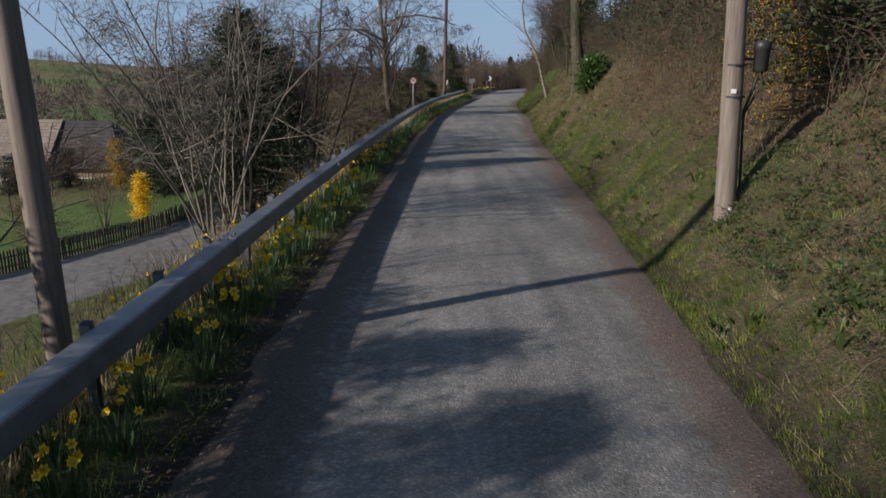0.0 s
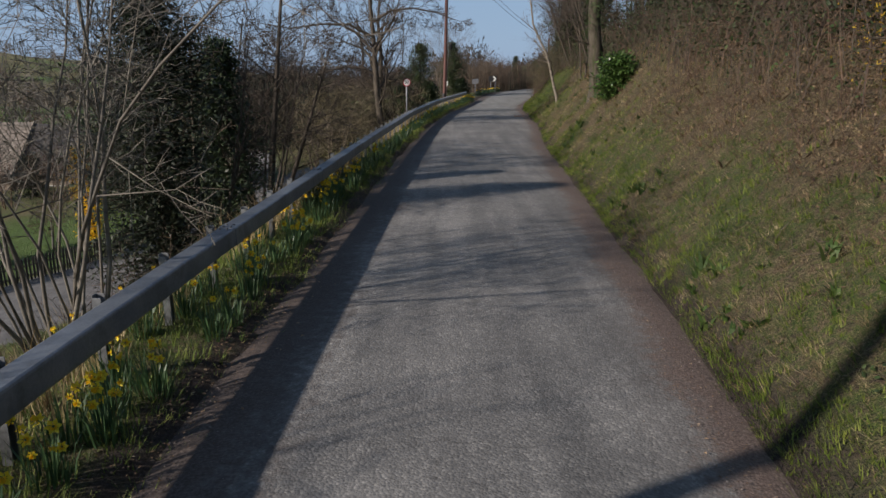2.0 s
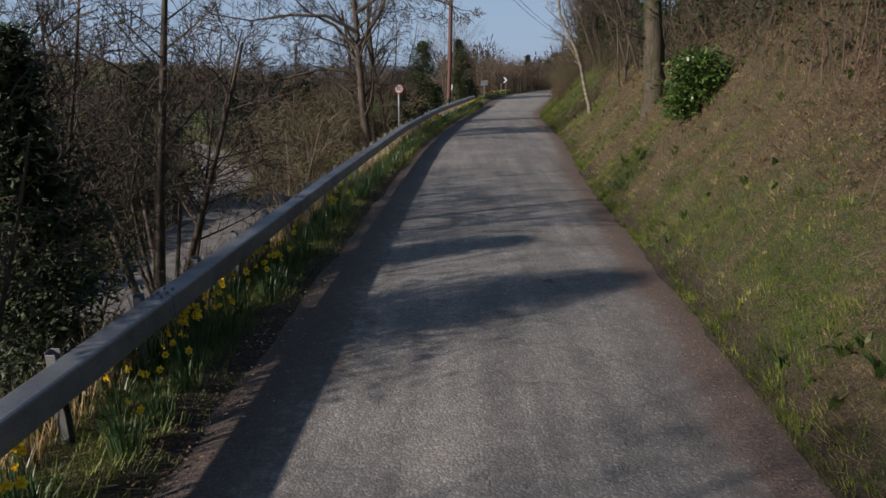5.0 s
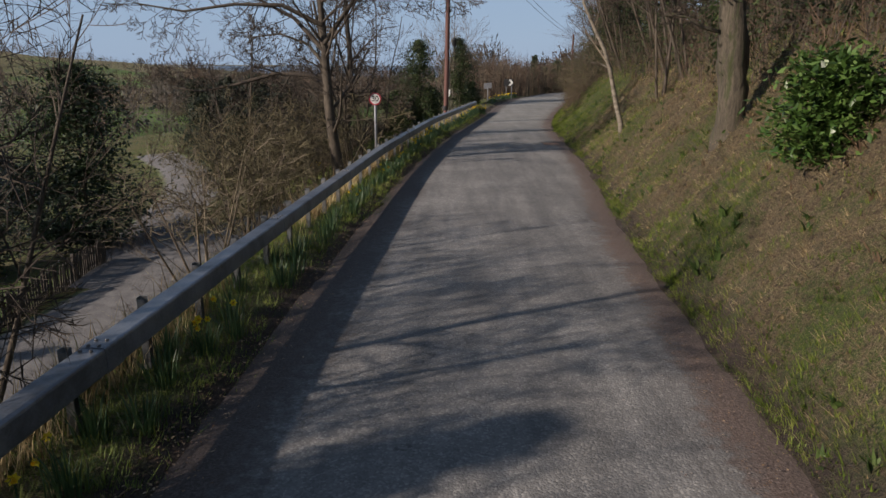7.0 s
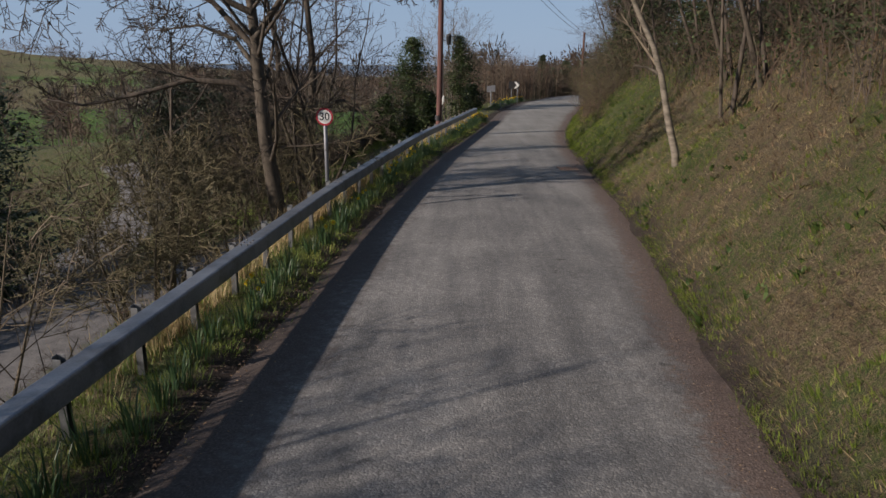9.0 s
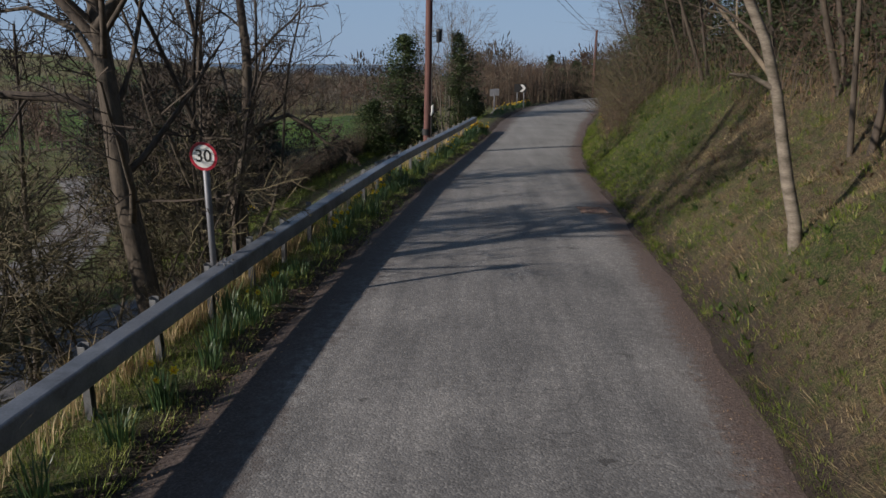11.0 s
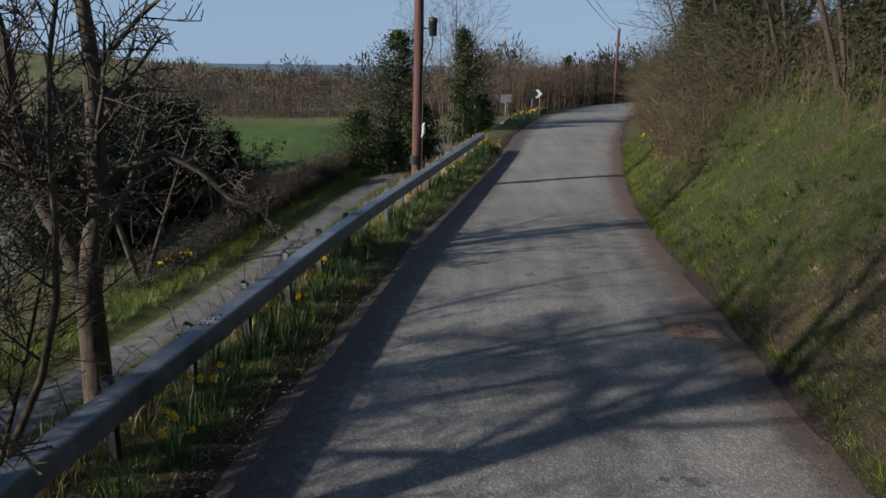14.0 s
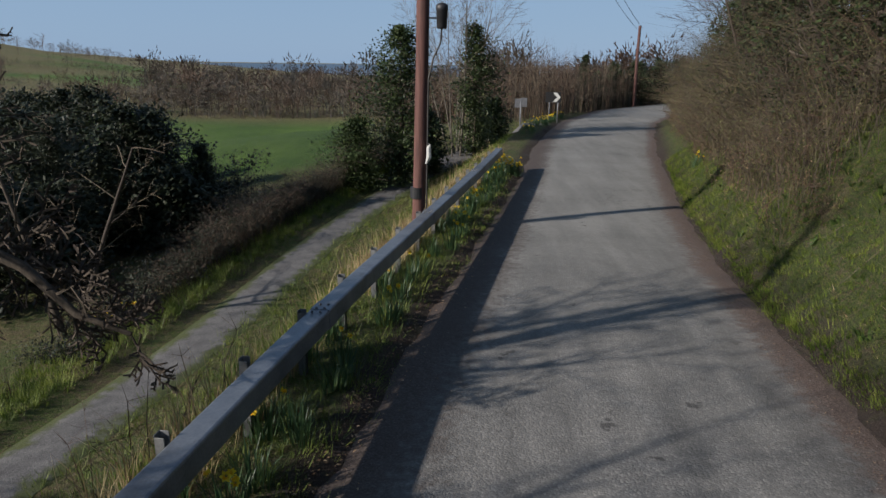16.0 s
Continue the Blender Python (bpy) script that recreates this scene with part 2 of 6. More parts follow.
road_z = along([(-40, 0.5), (-10, 0.3), (0, 0.22), (10, 0.14), (20, -0.02), (30, -0.2), (45, -0.25), (60, -0.38), (80, -0.5), (140, -0.9)])
rail_x = along([(-40, -3.6), (-5, -2.3), (5, -2.06), (10, -1.9), (15, -1.71), (20, -1.52), (25, -1.33), (30, -1.08), (35, -0.74), (40, -0.2), (45, 0.38), (50, 1.15), (55, 1.93), (59.5, 2.6), (65, 3.2), (140, 12)])
left_x = along([(-40, -3.0), (-5, -1.75), (5, -1.5), (10, -1.34), (15, -1.15), (20, -0.96), (25, -0.78), (30, -0.52), (35, -0.18), (40, 0.35), (45, 0.95), (50, 1.75), (55, 2.55), (59.5, 3.2), (65.4, 3.9), (71, 4.8), (79, 6.4), (91, 10.5), (105, 20), (140, 48)])
right_x = along([(-40, -1.2), (-10, 1.0), (0, 1.9), (8.8, 2.62), (12.5, 2.93), (24, 3.78), (27, 3.95), (36.6, 5.0), (41, 5.25), (48, 5.6), (53.5, 6.3), (57, 7.0), (65, 8.5), (71, 9.9), (79, 11.9), (91, 16.8), (105, 26.5), (140, 55)])
ledge_x = along([(-40, -7.7), (0, -5.6), (10, -5.1), (18, -4.6), (27.5, -4.3), (33, -4.0), (46.5, -3.2), (51, -2.9), (54, -2.6), (58, -2.2), (62.5, -1.3), (66, -0.4), (69.4, 0.9), (72, 2.6), (76, 5.5), (80, 8.1), (91, 10.1), (140, 41)])
ledge_z = along([(-40, -0.2), (0, -0.9), (10, -1.1), (20, -1.5), (30, -2.0), (40, -2.5), (50, -2.95), (57, -2.9), (66, -2.3), (72, -1.45), (78, -0.6), (84, -0.55), (140, -0.95)])
track_x = along([(-40, -44), (0, -27), (10, -22), (20, -15.3), (24.5, -12.4), (28.8, -10.2), (33, -8.9), (38, -7.9), (42, -6.7), (46.5, -5.0), (51, -4.05), (54, -3.7), (58, -3.3), (62.5, -2.4), (66, -1.5), (69.4, -0.2), (72, 1.5), (76, 4.4), (80, 7.0), (91, 9.0), (140, 40)])
track_z = along([(-40, -5.2), (0, -5.2), (20, -5.0), (24.5, -4.9), (28.8, -4.6), (33, -4.2), (38, -3.7), (42, -3.4), (46.5, -3.1), (51, -3.0), (57, -2.9), (66, -2.3), (72, -1.45), (78, -0.6), (84, -0.55), (140, -0.95)])
track_half = along([(-40, 3.0), (22, 3.0), (28, 2.1), (33, 1.45), (42, 1.1), (47, 0.72), (64, 0.72), (72, 1.15), (140, 1.15)])

bank_k = along([(-40, 0.72), (7, 0.76), (15, 1.0), (24, 1.22), (31, 1.16), (40, 1.02), (60, 0.95), (140, 0.9)])


def smooth(a, b, v):
    t = np.clip((v - a) / (b - a), 0, 1)
    return t * t * (3 - 2 * t)


def ripple(x, y, s, seed=0.0):
    """A cheap smooth bumpiness, -1 to 1."""
    return (np.sin(x * 1.7 / s + seed + 1.3 * np.sin(y * 1.1 / s + seed * 2)) + np.sin(y * 1.9 / s - seed + 1.7 * np.sin(x * 0.9 / s + seed)) + np.sin((x + y) * 2.9 / s + seed * 3) * 0.6) / 2.6


def height(x, y):
    """The ground's height; works on numbers and on arrays."""
    x, y = np.asarray(x, float), np.asarray(y, float)
    zr, xl, xr, xt, zt, ra = road_z(y), left_x(y), right_x(y), track_x(y), track_z(y), rail_x(y)
    xl = xl + 0.10 * ripple(0 * x, y, 0.8, 3.0) + 0.07 * ripple(0 * x, y, 0.3, 1.5) - 0.02
    # bank on the right: an uneven foot with a low earth lip, then humps and hollows
    xr = xr + 0.09 * ripple(0 * x, y, 0.9, 6.0) + 0.06 * ripple(0 * x, y, 0.33, 2.5)
    d = np.maximum(x - xr, 0)
    k = bank_k(y)
    lip = 0.05 + 0.09 * smooth(36, 42, y)
    rise = lip * smooth(0, 0.16, d) + k * np.clip(d - 0.15, 0, 2.75) + 0.5 * np.clip(d - 2.9, 0, 9) + 0.08 * np.clip(d - 11.9, 0, 110)
    rise = rise * (1 - 0.45 * smooth(60, 90, y))
    bumps = 0.14 * ripple(x, y, 1.0, 1.0) + 0.08 * ripple(x, y, 0.42, 2.0) + 0.035 * ripple(x, y, 0.2, 8.0)
    right = zr - 0.05 + rise + bumps * smooth(0.2, 1.2, d) + 0.03 * ripple(x, y, 0.24, 5.0) * smooth(0.05, 0.3, d) + 0.46 * np.exp(-((x - 5.85) ** 2 / 0.7 + (y - 35.3) ** 2 / 5.0)) * smooth(0, 0.5, d)
    # drop on the left: verge, grass slope to a ledge, the track below it, garden and valley
    hw, xo, zo = track_half(y), ledge_x(y), ledge_z(y)
    a, b = np.minimum(ra - 0.35, xl - 0.7), np.minimum(xt + hw + 0.1, xo)
    s = np.clip((a - x) / np.maximum(a - xo, 0.05), 0, 1)
    s2 = np.clip((xo - x) / np.maximum(xo - b, 0.05), 0, 1)
    z = np.where(x > a, zr + 0.05 * smooth(0, 0.35, xl - x) - 0.05 * (1 - smooth(0, 0.12, xl - x)), zr + 0.05 + (zo - zr - 0.05) * smooth(0, 1, s) + (zt - zo) * (1 - (1 - s2) ** 2.4))
    e = np.maximum(xt - hw - 0.05 - x, 0)
    away = 0.10 * smooth(0, 0.5, e) - 0.15 * np.clip(e - 0.6, 0, 22) - 0.03 * np.clip(e - 22.6, 0, 60)
    z = z + np.where(e > 0, away * (1 - 0.6 * smooth(66, 84, y) * (1 - smooth(12, 40, e))), 0)
    z = z + 0.05 * ripple(x, y, 0.6, 4.0) * smooth(0.1, 0.8, a - x) * np.where((x < xt + hw + 0.3) & (x > xt - hw - 0.3), 0.25, 1.0)
    out = np.where(x > xr, right, np.where(x >= xl, zr - 0.05, z))
    # the far country: a shallow valley, then low hills, then the plain by the sea
    r = np.hypot(x, y - 30)
    left_of = np.arctan2(-x, np.maximum(y - 30, 1e-3) + np.where(y < 30, 1e9, 0) * 0)
    hill = -26 + 39 * smooth(0.05, 0.75, left_of) + 4 * ripple(x, y, 90, 3.0)
    floor = -9.5 + 1.5 * ripple(x, y, 45, 5.0)
    far = floor + (hill - floor) * smooth(170, 620, r)
    far = far + (-38 - far) * smooth(1100, 1700, r)
    return out + (far - out) * smooth(45, 130, r) * np.where(x > 0, 0.35 + 0.65 * smooth(300, 700, r), 1.0)


def ground_z(x, y):
    return float(height(x, y))

# ---------------------------------------------------------------- mesh building


class Build:
    """Collects vertices and faces for one mesh."""

    def __init__(self):
        self.v, self.f, self.uv = [], [], None

    def add(self, verts, faces):
        n = len(self.v)
        self.v.extend(verts)
        self.f.extend([tuple(i + n for i in f) for f in faces])

    def box(self, lo, hi, m=None):
        x0, y0, z0 = lo
        x1, y1, z1 = hi
        vs = [Vector(p) for p in ((x0, y0, z0), (x1, y0, z0), (x1, y1, z0), (x0, y1, z0), (x0, y0, z1), (x1, y0, z1), (x1, y1, z1), (x0, y1, z1))]
        if m is not None:
            vs = [m @ p for p in vs]
        self.add([tuple(p) for p in vs], [(0, 3, 2, 1), (4, 5, 6, 7), (0, 1, 5, 4), (1, 2, 6, 5), (2, 3, 7, 6), (3, 0, 4, 7)])

    def chamfer(self, lo, hi, c, m=None):
        """A box with its upright edges and top and bottom rims cut by c."""
        x0, y0, z0 = lo
        x1, y1, z1 = hi
        vs = []
        for z, k in ((z0, c), (z0 + c, 0), (z1 - c, 0), (z1, c)):
            a, b, e, f = x0 + k, x1 - k, y0 + k, y1 - k
            vs += [Vector(p) for p in ((a + c, e, z), (b - c, e, z), (b, e + c, z), (b, f - c, z), (b - c, f, z), (a + c, f, z), (a, f - c, z), (a, e + c, z))]
        if m is not None:
            vs = [m @ p for p in vs]
        fs = [tuple(range(7, -1, -1)), tuple(range(24, 32))]
        for r in range(3):
            for i in range(8):
                j = (i + 1) % 8
                fs.append((r * 8 + i, r * 8 + j, r * 8 + 8 + j, r * 8 + 8 + i))
        self.add([tuple(p) for p in vs], fs)

    def tube(self, pts, radii, sides=5, cap=False):
        """A tapered tube along points."""
        n0 = len(self.v)
        k = len(pts)
        for i in range(k):
            p = pts[i]
            q0, q1 = pts[max(i - 1, 0)], pts[min(i + 1, k - 1)]
            dx, dy, dz = q1[0] - q0[0], q1[1] - q0[1], q1[2] - q0[2]
            ln = math.sqrt(dx * dx + dy * dy + dz * dz) or 1.0
            dx, dy, dz = dx / ln, dy / ln, dz / ln
            if abs(dz) < 0.9:
                ax, ay, az_ = -dy, dx, 0.0
            else:
                ax, ay, az_ = 0.0, -dz, dy
            ln = math.sqrt(ax * ax + ay * ay + az_ * az_) or 1.0
            ax, ay, az_ = ax / ln, ay / ln, az_ / ln
            bx, by, bz = dy * az_ - dz * ay, dz * ax - dx * az_, dx * ay - dy * ax
            r = radii[i]
            for s in range(sides):
                t = 2 * math.pi * s / sides
                c, sn = math.cos(t) * r, math.sin(t) * r
                self.v.append((p[0] + ax * c + bx * sn, p[1] + ay * c + by * sn, p[2] + az_ * c + bz * sn))
        for i in range(k - 1):
            for s in range(sides):
                a, b = n0 + i * sides + s, n0 + i * sides + (s + 1) % sides
                self.f.append((a, b, b + sides, a + sides))
        if cap:
            self.f.append(tuple(n0 + s for s in range(sides - 1, -1, -1)))
            self.f.append(tuple(n0 + (k - 1) * sides + s for s in range(sides)))

    def blade(self, p, dirx, diry, h, w, lean):
        """One curved blade of grass: two quads and a tip."""
        x, y, z = p
        sx, sy = -diry * w * 0.5, dirx * w * 0.5
        mx, my, mz = x + dirx * lean * 0.35, y + diry * lean * 0.35, z + h * 0.6
        n = len(self.v)
        self.v += [(x - sx, y - sy, z), (x + sx, y + sy, z), (mx - sx * 0.8, my - sy * 0.8, mz), (mx + sx * 0.8, my + sy * 0.8, mz), (x + dirx * lean, y + diry * lean, z + h)]
        self.f += [(n, n + 1, n + 3, n + 2), (n + 2, n + 3, n + 4)]

    def straw(self, p, dirx, diry, h, w, lean):
        """One short leaning blade: a single face."""
        x, y, z = p
        sx, sy = -diry * w * 0.5, dirx * w * 0.5
        n = len(self.v)
        self.v += [(x - sx, y - sy, z), (x + sx, y + sy, z), (x + dirx * lean, y + diry * lean, z + h)]
        self.f.append((n, n + 1, n + 2))

    def leaf(self, p, a, b, fold=0.25):
        """A pointed leaf from p along a, half-width b, folded along its midrib."""
        ax, ay, az_ = a
        bx, by, bz = b
        x, y, z = p
        n = len(self.v)
        mx, my, mz = x + ax * 0.5, y + ay * 0.5, z + az_ * 0.5 - fold * math.sqrt(bx * bx + by * by + bz * bz)
        self.v += [(x, y, z), (mx + bx, my + by, mz + bz), (x + ax, y + ay, z + az_), (mx - bx, my - by, mz - bz)]
        self.f += [(n, n + 1, n + 2), (n, n + 2, n + 3)]

    def spike(self, p, e, r):
        """A ridged twig that ends in a point."""
        dx, dy, dz = e[0] - p[0], e[1] - p[1], e[2] - p[2]
        ln = math.sqrt(dx * dx + dy * dy) or 1.0
        ax, ay = -dy / ln * r, dx / ln * r
        n = len(self.v)
        self.v += [(p[0] + ax, p[1] + ay, p[2] - r * 0.5), (p[0] - ax, p[1] - ay, p[2] - r * 0.5), (p[0], p[1], p[2] + r), e]
        self.f += [(n + 1, n + 2, n + 3), (n + 2, n, n + 3)]

    def mesh(self, name, material=None, smooth_it=False):
        me = bpy.data.meshes.new(name)
        me.from_pydata(self.v, [], self.f)
        if material:
            me.materials.append(material)
        if smooth_it:
            me.polygons.foreach_set("use_smooth", np.ones(len(me.polygons), bool))
        me.update()
        return me


def thing(name, at=(0, 0, 0), label="", category="", group="", kind="", turn=0.0):
    ob = new(name)
    ob.matrix_world = pose(*at, 0, 0, turn)
    return tagged(ob, label, category, group, kind)


def part(name, b, material, parent, label="", smooth_it=False, m=None):
    """One mesh object under a thing or a part; b is a Build or a finished mesh."""
    me = b.mesh(name, material, smooth_it) if isinstance(b, Build) else b
    ob = new(name, me)
    ob.parent = parent
    if m is not None:
        ob.matrix_basis = m
    return tagged(ob, label)


def solid(name, b, material, label="", category="", group="", kind="", smooth_it=False, m=None):
    ob = new(name, b.mesh(name, material, smooth_it) if isinstance(b, Build) else b)
    if m is not None:
        ob.matrix_basis = m
    return tagged(ob, label, category, group, kind)

# ---------------------------------------------------------------- ground sheet


def graded(lo, hi, step, reach, grow=1.16):
    mid = list(np.arange(lo, hi + step * 0.5, step))
    a, b, s = [], [], step
    p, q = mid[0], mid[-1]
    while p > -reach or q < reach:
        s *= grow
        p, q = p - s, q + s
        a.append(p)
        b.append(q)
    return np.array(a[::-1] + mid + b)


def make_ground_material():
    m, nt, bsdf = node_mat("ground_cover")
    geo = nt.nodes.new("ShaderNodeNewGeometry")
    pos = geo.outputs["Position"]
    at = nt.nodes.new("ShaderNodeAttribute")
    at.attribute_name = "cover"
    sep = nt.nodes.new("ShaderNodeSeparateColor")
    nt.links.new(at.outputs["Color"], sep.inputs[0])
    dry, field, soil = sep.outputs[0], sep.outputs[1], sep.outputs[2]
    big = noise_node(nt, pos, 0.8, 5, 0.6)
    mid = noise_node(nt, pos, 4.0, 5, 0.6)
    clump = noise_node(nt, pos, 13.0, 5, 0.7)
    fine = noise_node(nt, pos, 52.0, 4, 0.75)
    green = ramp(nt, fine, [(0.34, (0.032, 0.06, 0.01)), (0.5, (0.09, 0.138, 0.02)), (0.66, (0.19, 0.22, 0.05))])
    straw = ramp(nt, fine, [(0.34, (0.06, 0.043, 0.024)), (0.5, (0.22, 0.16, 0.082)), (0.66, (0.46, 0.365, 0.21))])
    patch = calc(nt, "ADD", calc(nt, "MULTIPLY", big, 1.0), calc(nt, "ADD", calc(nt, "MULTIPLY", mid, 2.0), calc(nt, "MULTIPLY", clump, 3.0)))
    fac = calc(nt, "ADD", dry, calc(nt, "SUBTRACT", patch, 3.0), True)
    cover = mixc(nt, fac, green, straw)
    # dark olive-brown patches scattered over the turf by noise
    hollow = ramp(nt, noise_node(nt, pos, 6.5, 4, 0.6), [(0.54, (0, 0, 0)), (0.66, (0.5, 0.5, 0.5))])
    cover = mixc(nt, hollow, cover, ramp(nt, fine, [(0.35, (0.022, 0.028, 0.008)), (0.65, (0.075, 0.065, 0.03))]))
    # flecks of fallen leaf and pale stalk
    fleck = nt.nodes.new("ShaderNodeTexVoronoi")
    fleck.inputs["Scale"].default_value = 26.0
    nt.links.new(pos, fleck.inputs["Vector"])
    fs = nt.nodes.new("ShaderNodeSeparateColor")
    nt.links.new(fleck.outputs["Color"], fs.inputs[0])
    pale = calc(nt, "MULTIPLY", ramp(nt, fs.outputs[0], [(0.72, (0, 0, 0)), (0.8, (1, 1, 1))]), calc(nt, "ADD", calc(nt, "MULTIPLY", fac, 0.6), 0.15))
    cover = mixc(nt, pale, cover, ramp(nt, fs.outputs[1], [(0.0, (0.035, 0.022, 0.013)), (0.45, (0.12, 0.075, 0.04)), (1.0, (0.27, 0.21, 0.125))]))
    # earth toned down, partly for the shade on the verge under the barrier
    earth = ramp(nt, fine, [(0.3, (0.034, 0.023, 0.018)), (0.55, (0.075, 0.052, 0.041)), (0.78, (0.16, 0.118, 0.095))])
    sfac = calc(nt, "ADD", soil, calc(nt, "MULTIPLY", calc(nt, "SUBTRACT", mid, 0.5), calc(nt, "MULTIPLY", soil, 1.6)), True)
    cover = mixc(nt, sfac, cover, earth)
    lush = ramp(nt, calc(nt, "ADD", calc(nt, "MULTIPLY", noise_node(nt, pos, 0.07, 5, 0.6), 0.7), calc(nt, "MULTIPLY", big, 0.3)), [(0.38, (0.05, 0.115, 0.014)), (0.62, (0.105, 0.19, 0.026))])
    cover = mixc(nt, field, cover, lush)
    nt.links.new(cover, bsdf.inputs["Base Color"])
    bsdf.inputs["Roughness"].default_value = 0.95
    bump(nt, bsdf, calc(nt, "ADD", calc(nt, "MULTIPLY", fine, 0.6), calc(nt, "MULTIPLY", clump, 2.4)), 1.0, 0.12)
    return m


def dryness(x, y):
    """How much dead grass and bracken covers the ground, 0 to 1."""
    x, y = np.asarray(x, float), np.asarray(y, float)
    d = x - right_x(y)
    v = 0.46 + 0.34 * smooth(0.5, 2.4, d) + 0.25 * smooth(2.0, 4.5, d) + 0.42 * ripple(x, y, 1.3, 7.0) + 0.2 * ripple(x, y, 0.5, 9.0)
    v = v + 0.3 * smooth(1.5, 2.6, d) * (1 - smooth(24, 28, y)) + 0.3 * ripple(x, y, 0.42, 1.0)
    v = v + 0.12 * smooth(30, 34, y) * (1 - smooth(41, 44, y)) - 0.72 * smooth(41, 46, y) * (1 - smooth(2.5, 4.5, d))
    lft = 0.35 + 0.3 * ripple(x, y, 1.1, 3.0) - 0.25 * smooth(-0.3, 0.4, x - rail_x(y))
    return np.clip(np.where(d > -1.5, v, lft), 0, 1)


def pasture(x, y):
    """Where the valley is mown or grazed green, 0 to 1: the meadow beyond the hedge and fields on the far slope."""
    x, y = np.asarray(x, float), np.asarray(y, float)
    r, az_ = np.hypot(x, y - 30), np.arctan2(-x, y - 30)
    meadow = smooth(-1, 1, x + 16 + 0.42 * (y - 72)) * smooth(-1, 1, -4.5 - 0.14 * (y - 72) - x) * (smooth(69, 72, y) - smooth(180, 186, y))
    low = smooth(0.40, 0.41, az_) * (1 - smooth(0.66, 0.68, az_)) * smooth(104, 107, r) * (1 - smooth(176, 180, r))
    slope = smooth(0.33, 0.34, az_) * (1 - smooth(0.56, 0.57, az_)) * smooth(292, 298, r + 40 * ripple(x, y, 60, 2.0)) * (1 - smooth(372, 380, r))
    high = smooth(0.60, 0.61, az_) * (1 - smooth(0.9, 0.92, az_)) * smooth(250, 258, r) * (1 - smooth(392, 400, r + 30 * ripple(x, y, 70, 4.0)))
    upper = smooth(0.36, 0.37, az_) * (1 - smooth(0.50, 0.51, az_)) * smooth(420, 426, r) * (1 - smooth(500, 506, r))
    return np.maximum.reduce([meadow, low, slope, high, upper])


def lawn_at(x, y):
    x, y = np.asarray(x, float), np.asarray(y, float)
    return 0.85 * smooth(0.2, 0.7, fence_line(y) - x) * (1 - smooth(36, 40, y)) * smooth(-40, -36, x)


fence_line = along([(0, -32), (20, -18.6), (24.5, -15.4), (28.8, -12.0), (32, -10.9), (35.7, -10.2), (60, -8)])
xs = graded(-16.0, 12.0, 0.19, 4700)
ys = graded(-3.0, 64.0, 0.27, 4700)
gx, gy = np.meshgrid(xs, ys)
gz = height(gx, gy)
b = Build()
b.v = list(zip(gx.ravel().tolist(), gy.ravel().tolist(), gz.ravel().tolist()))
nx, ny = len(xs), len(ys)
b.f = [(j * nx + i, j * nx + i + 1, (j + 1) * nx + i + 1, (j + 1) * nx + i) for j in range(ny - 1) for i in range(nx - 1)]
ground = solid("ground", b, make_ground_material(), "grassy roadside bank, valley fields and far hills", "ground", "", "structure", True)
r_far = np.hypot(gx, gy - 30)
fieldness = np.maximum(pasture(gx, gy), lawn_at(gx, gy))
edge_soil = (1 - smooth(0.1, 0.55, gx - right_x(gy))) * (gx > right_x(gy) - 1) + (1 - smooth(0.2, 0.5, left_x(gy) - gx)) * (gx < left_x(gy) + 1)
col = np.stack([dryness(gx, gy) * (1 - smooth(60, 120, r_far)) + 0.68 * smooth(60, 120, r_far), fieldness, np.clip(edge_soil, 0, 1), np.ones_like(gx)], -1).reshape(-1, 4)
ca = ground.data.color_attributes.new("cover", "FLOAT_COLOR", "POINT")
ca.data.foreach_set("color", col.astype(np.float32).ravel())

# ---------------------------------------------------------------- road and track


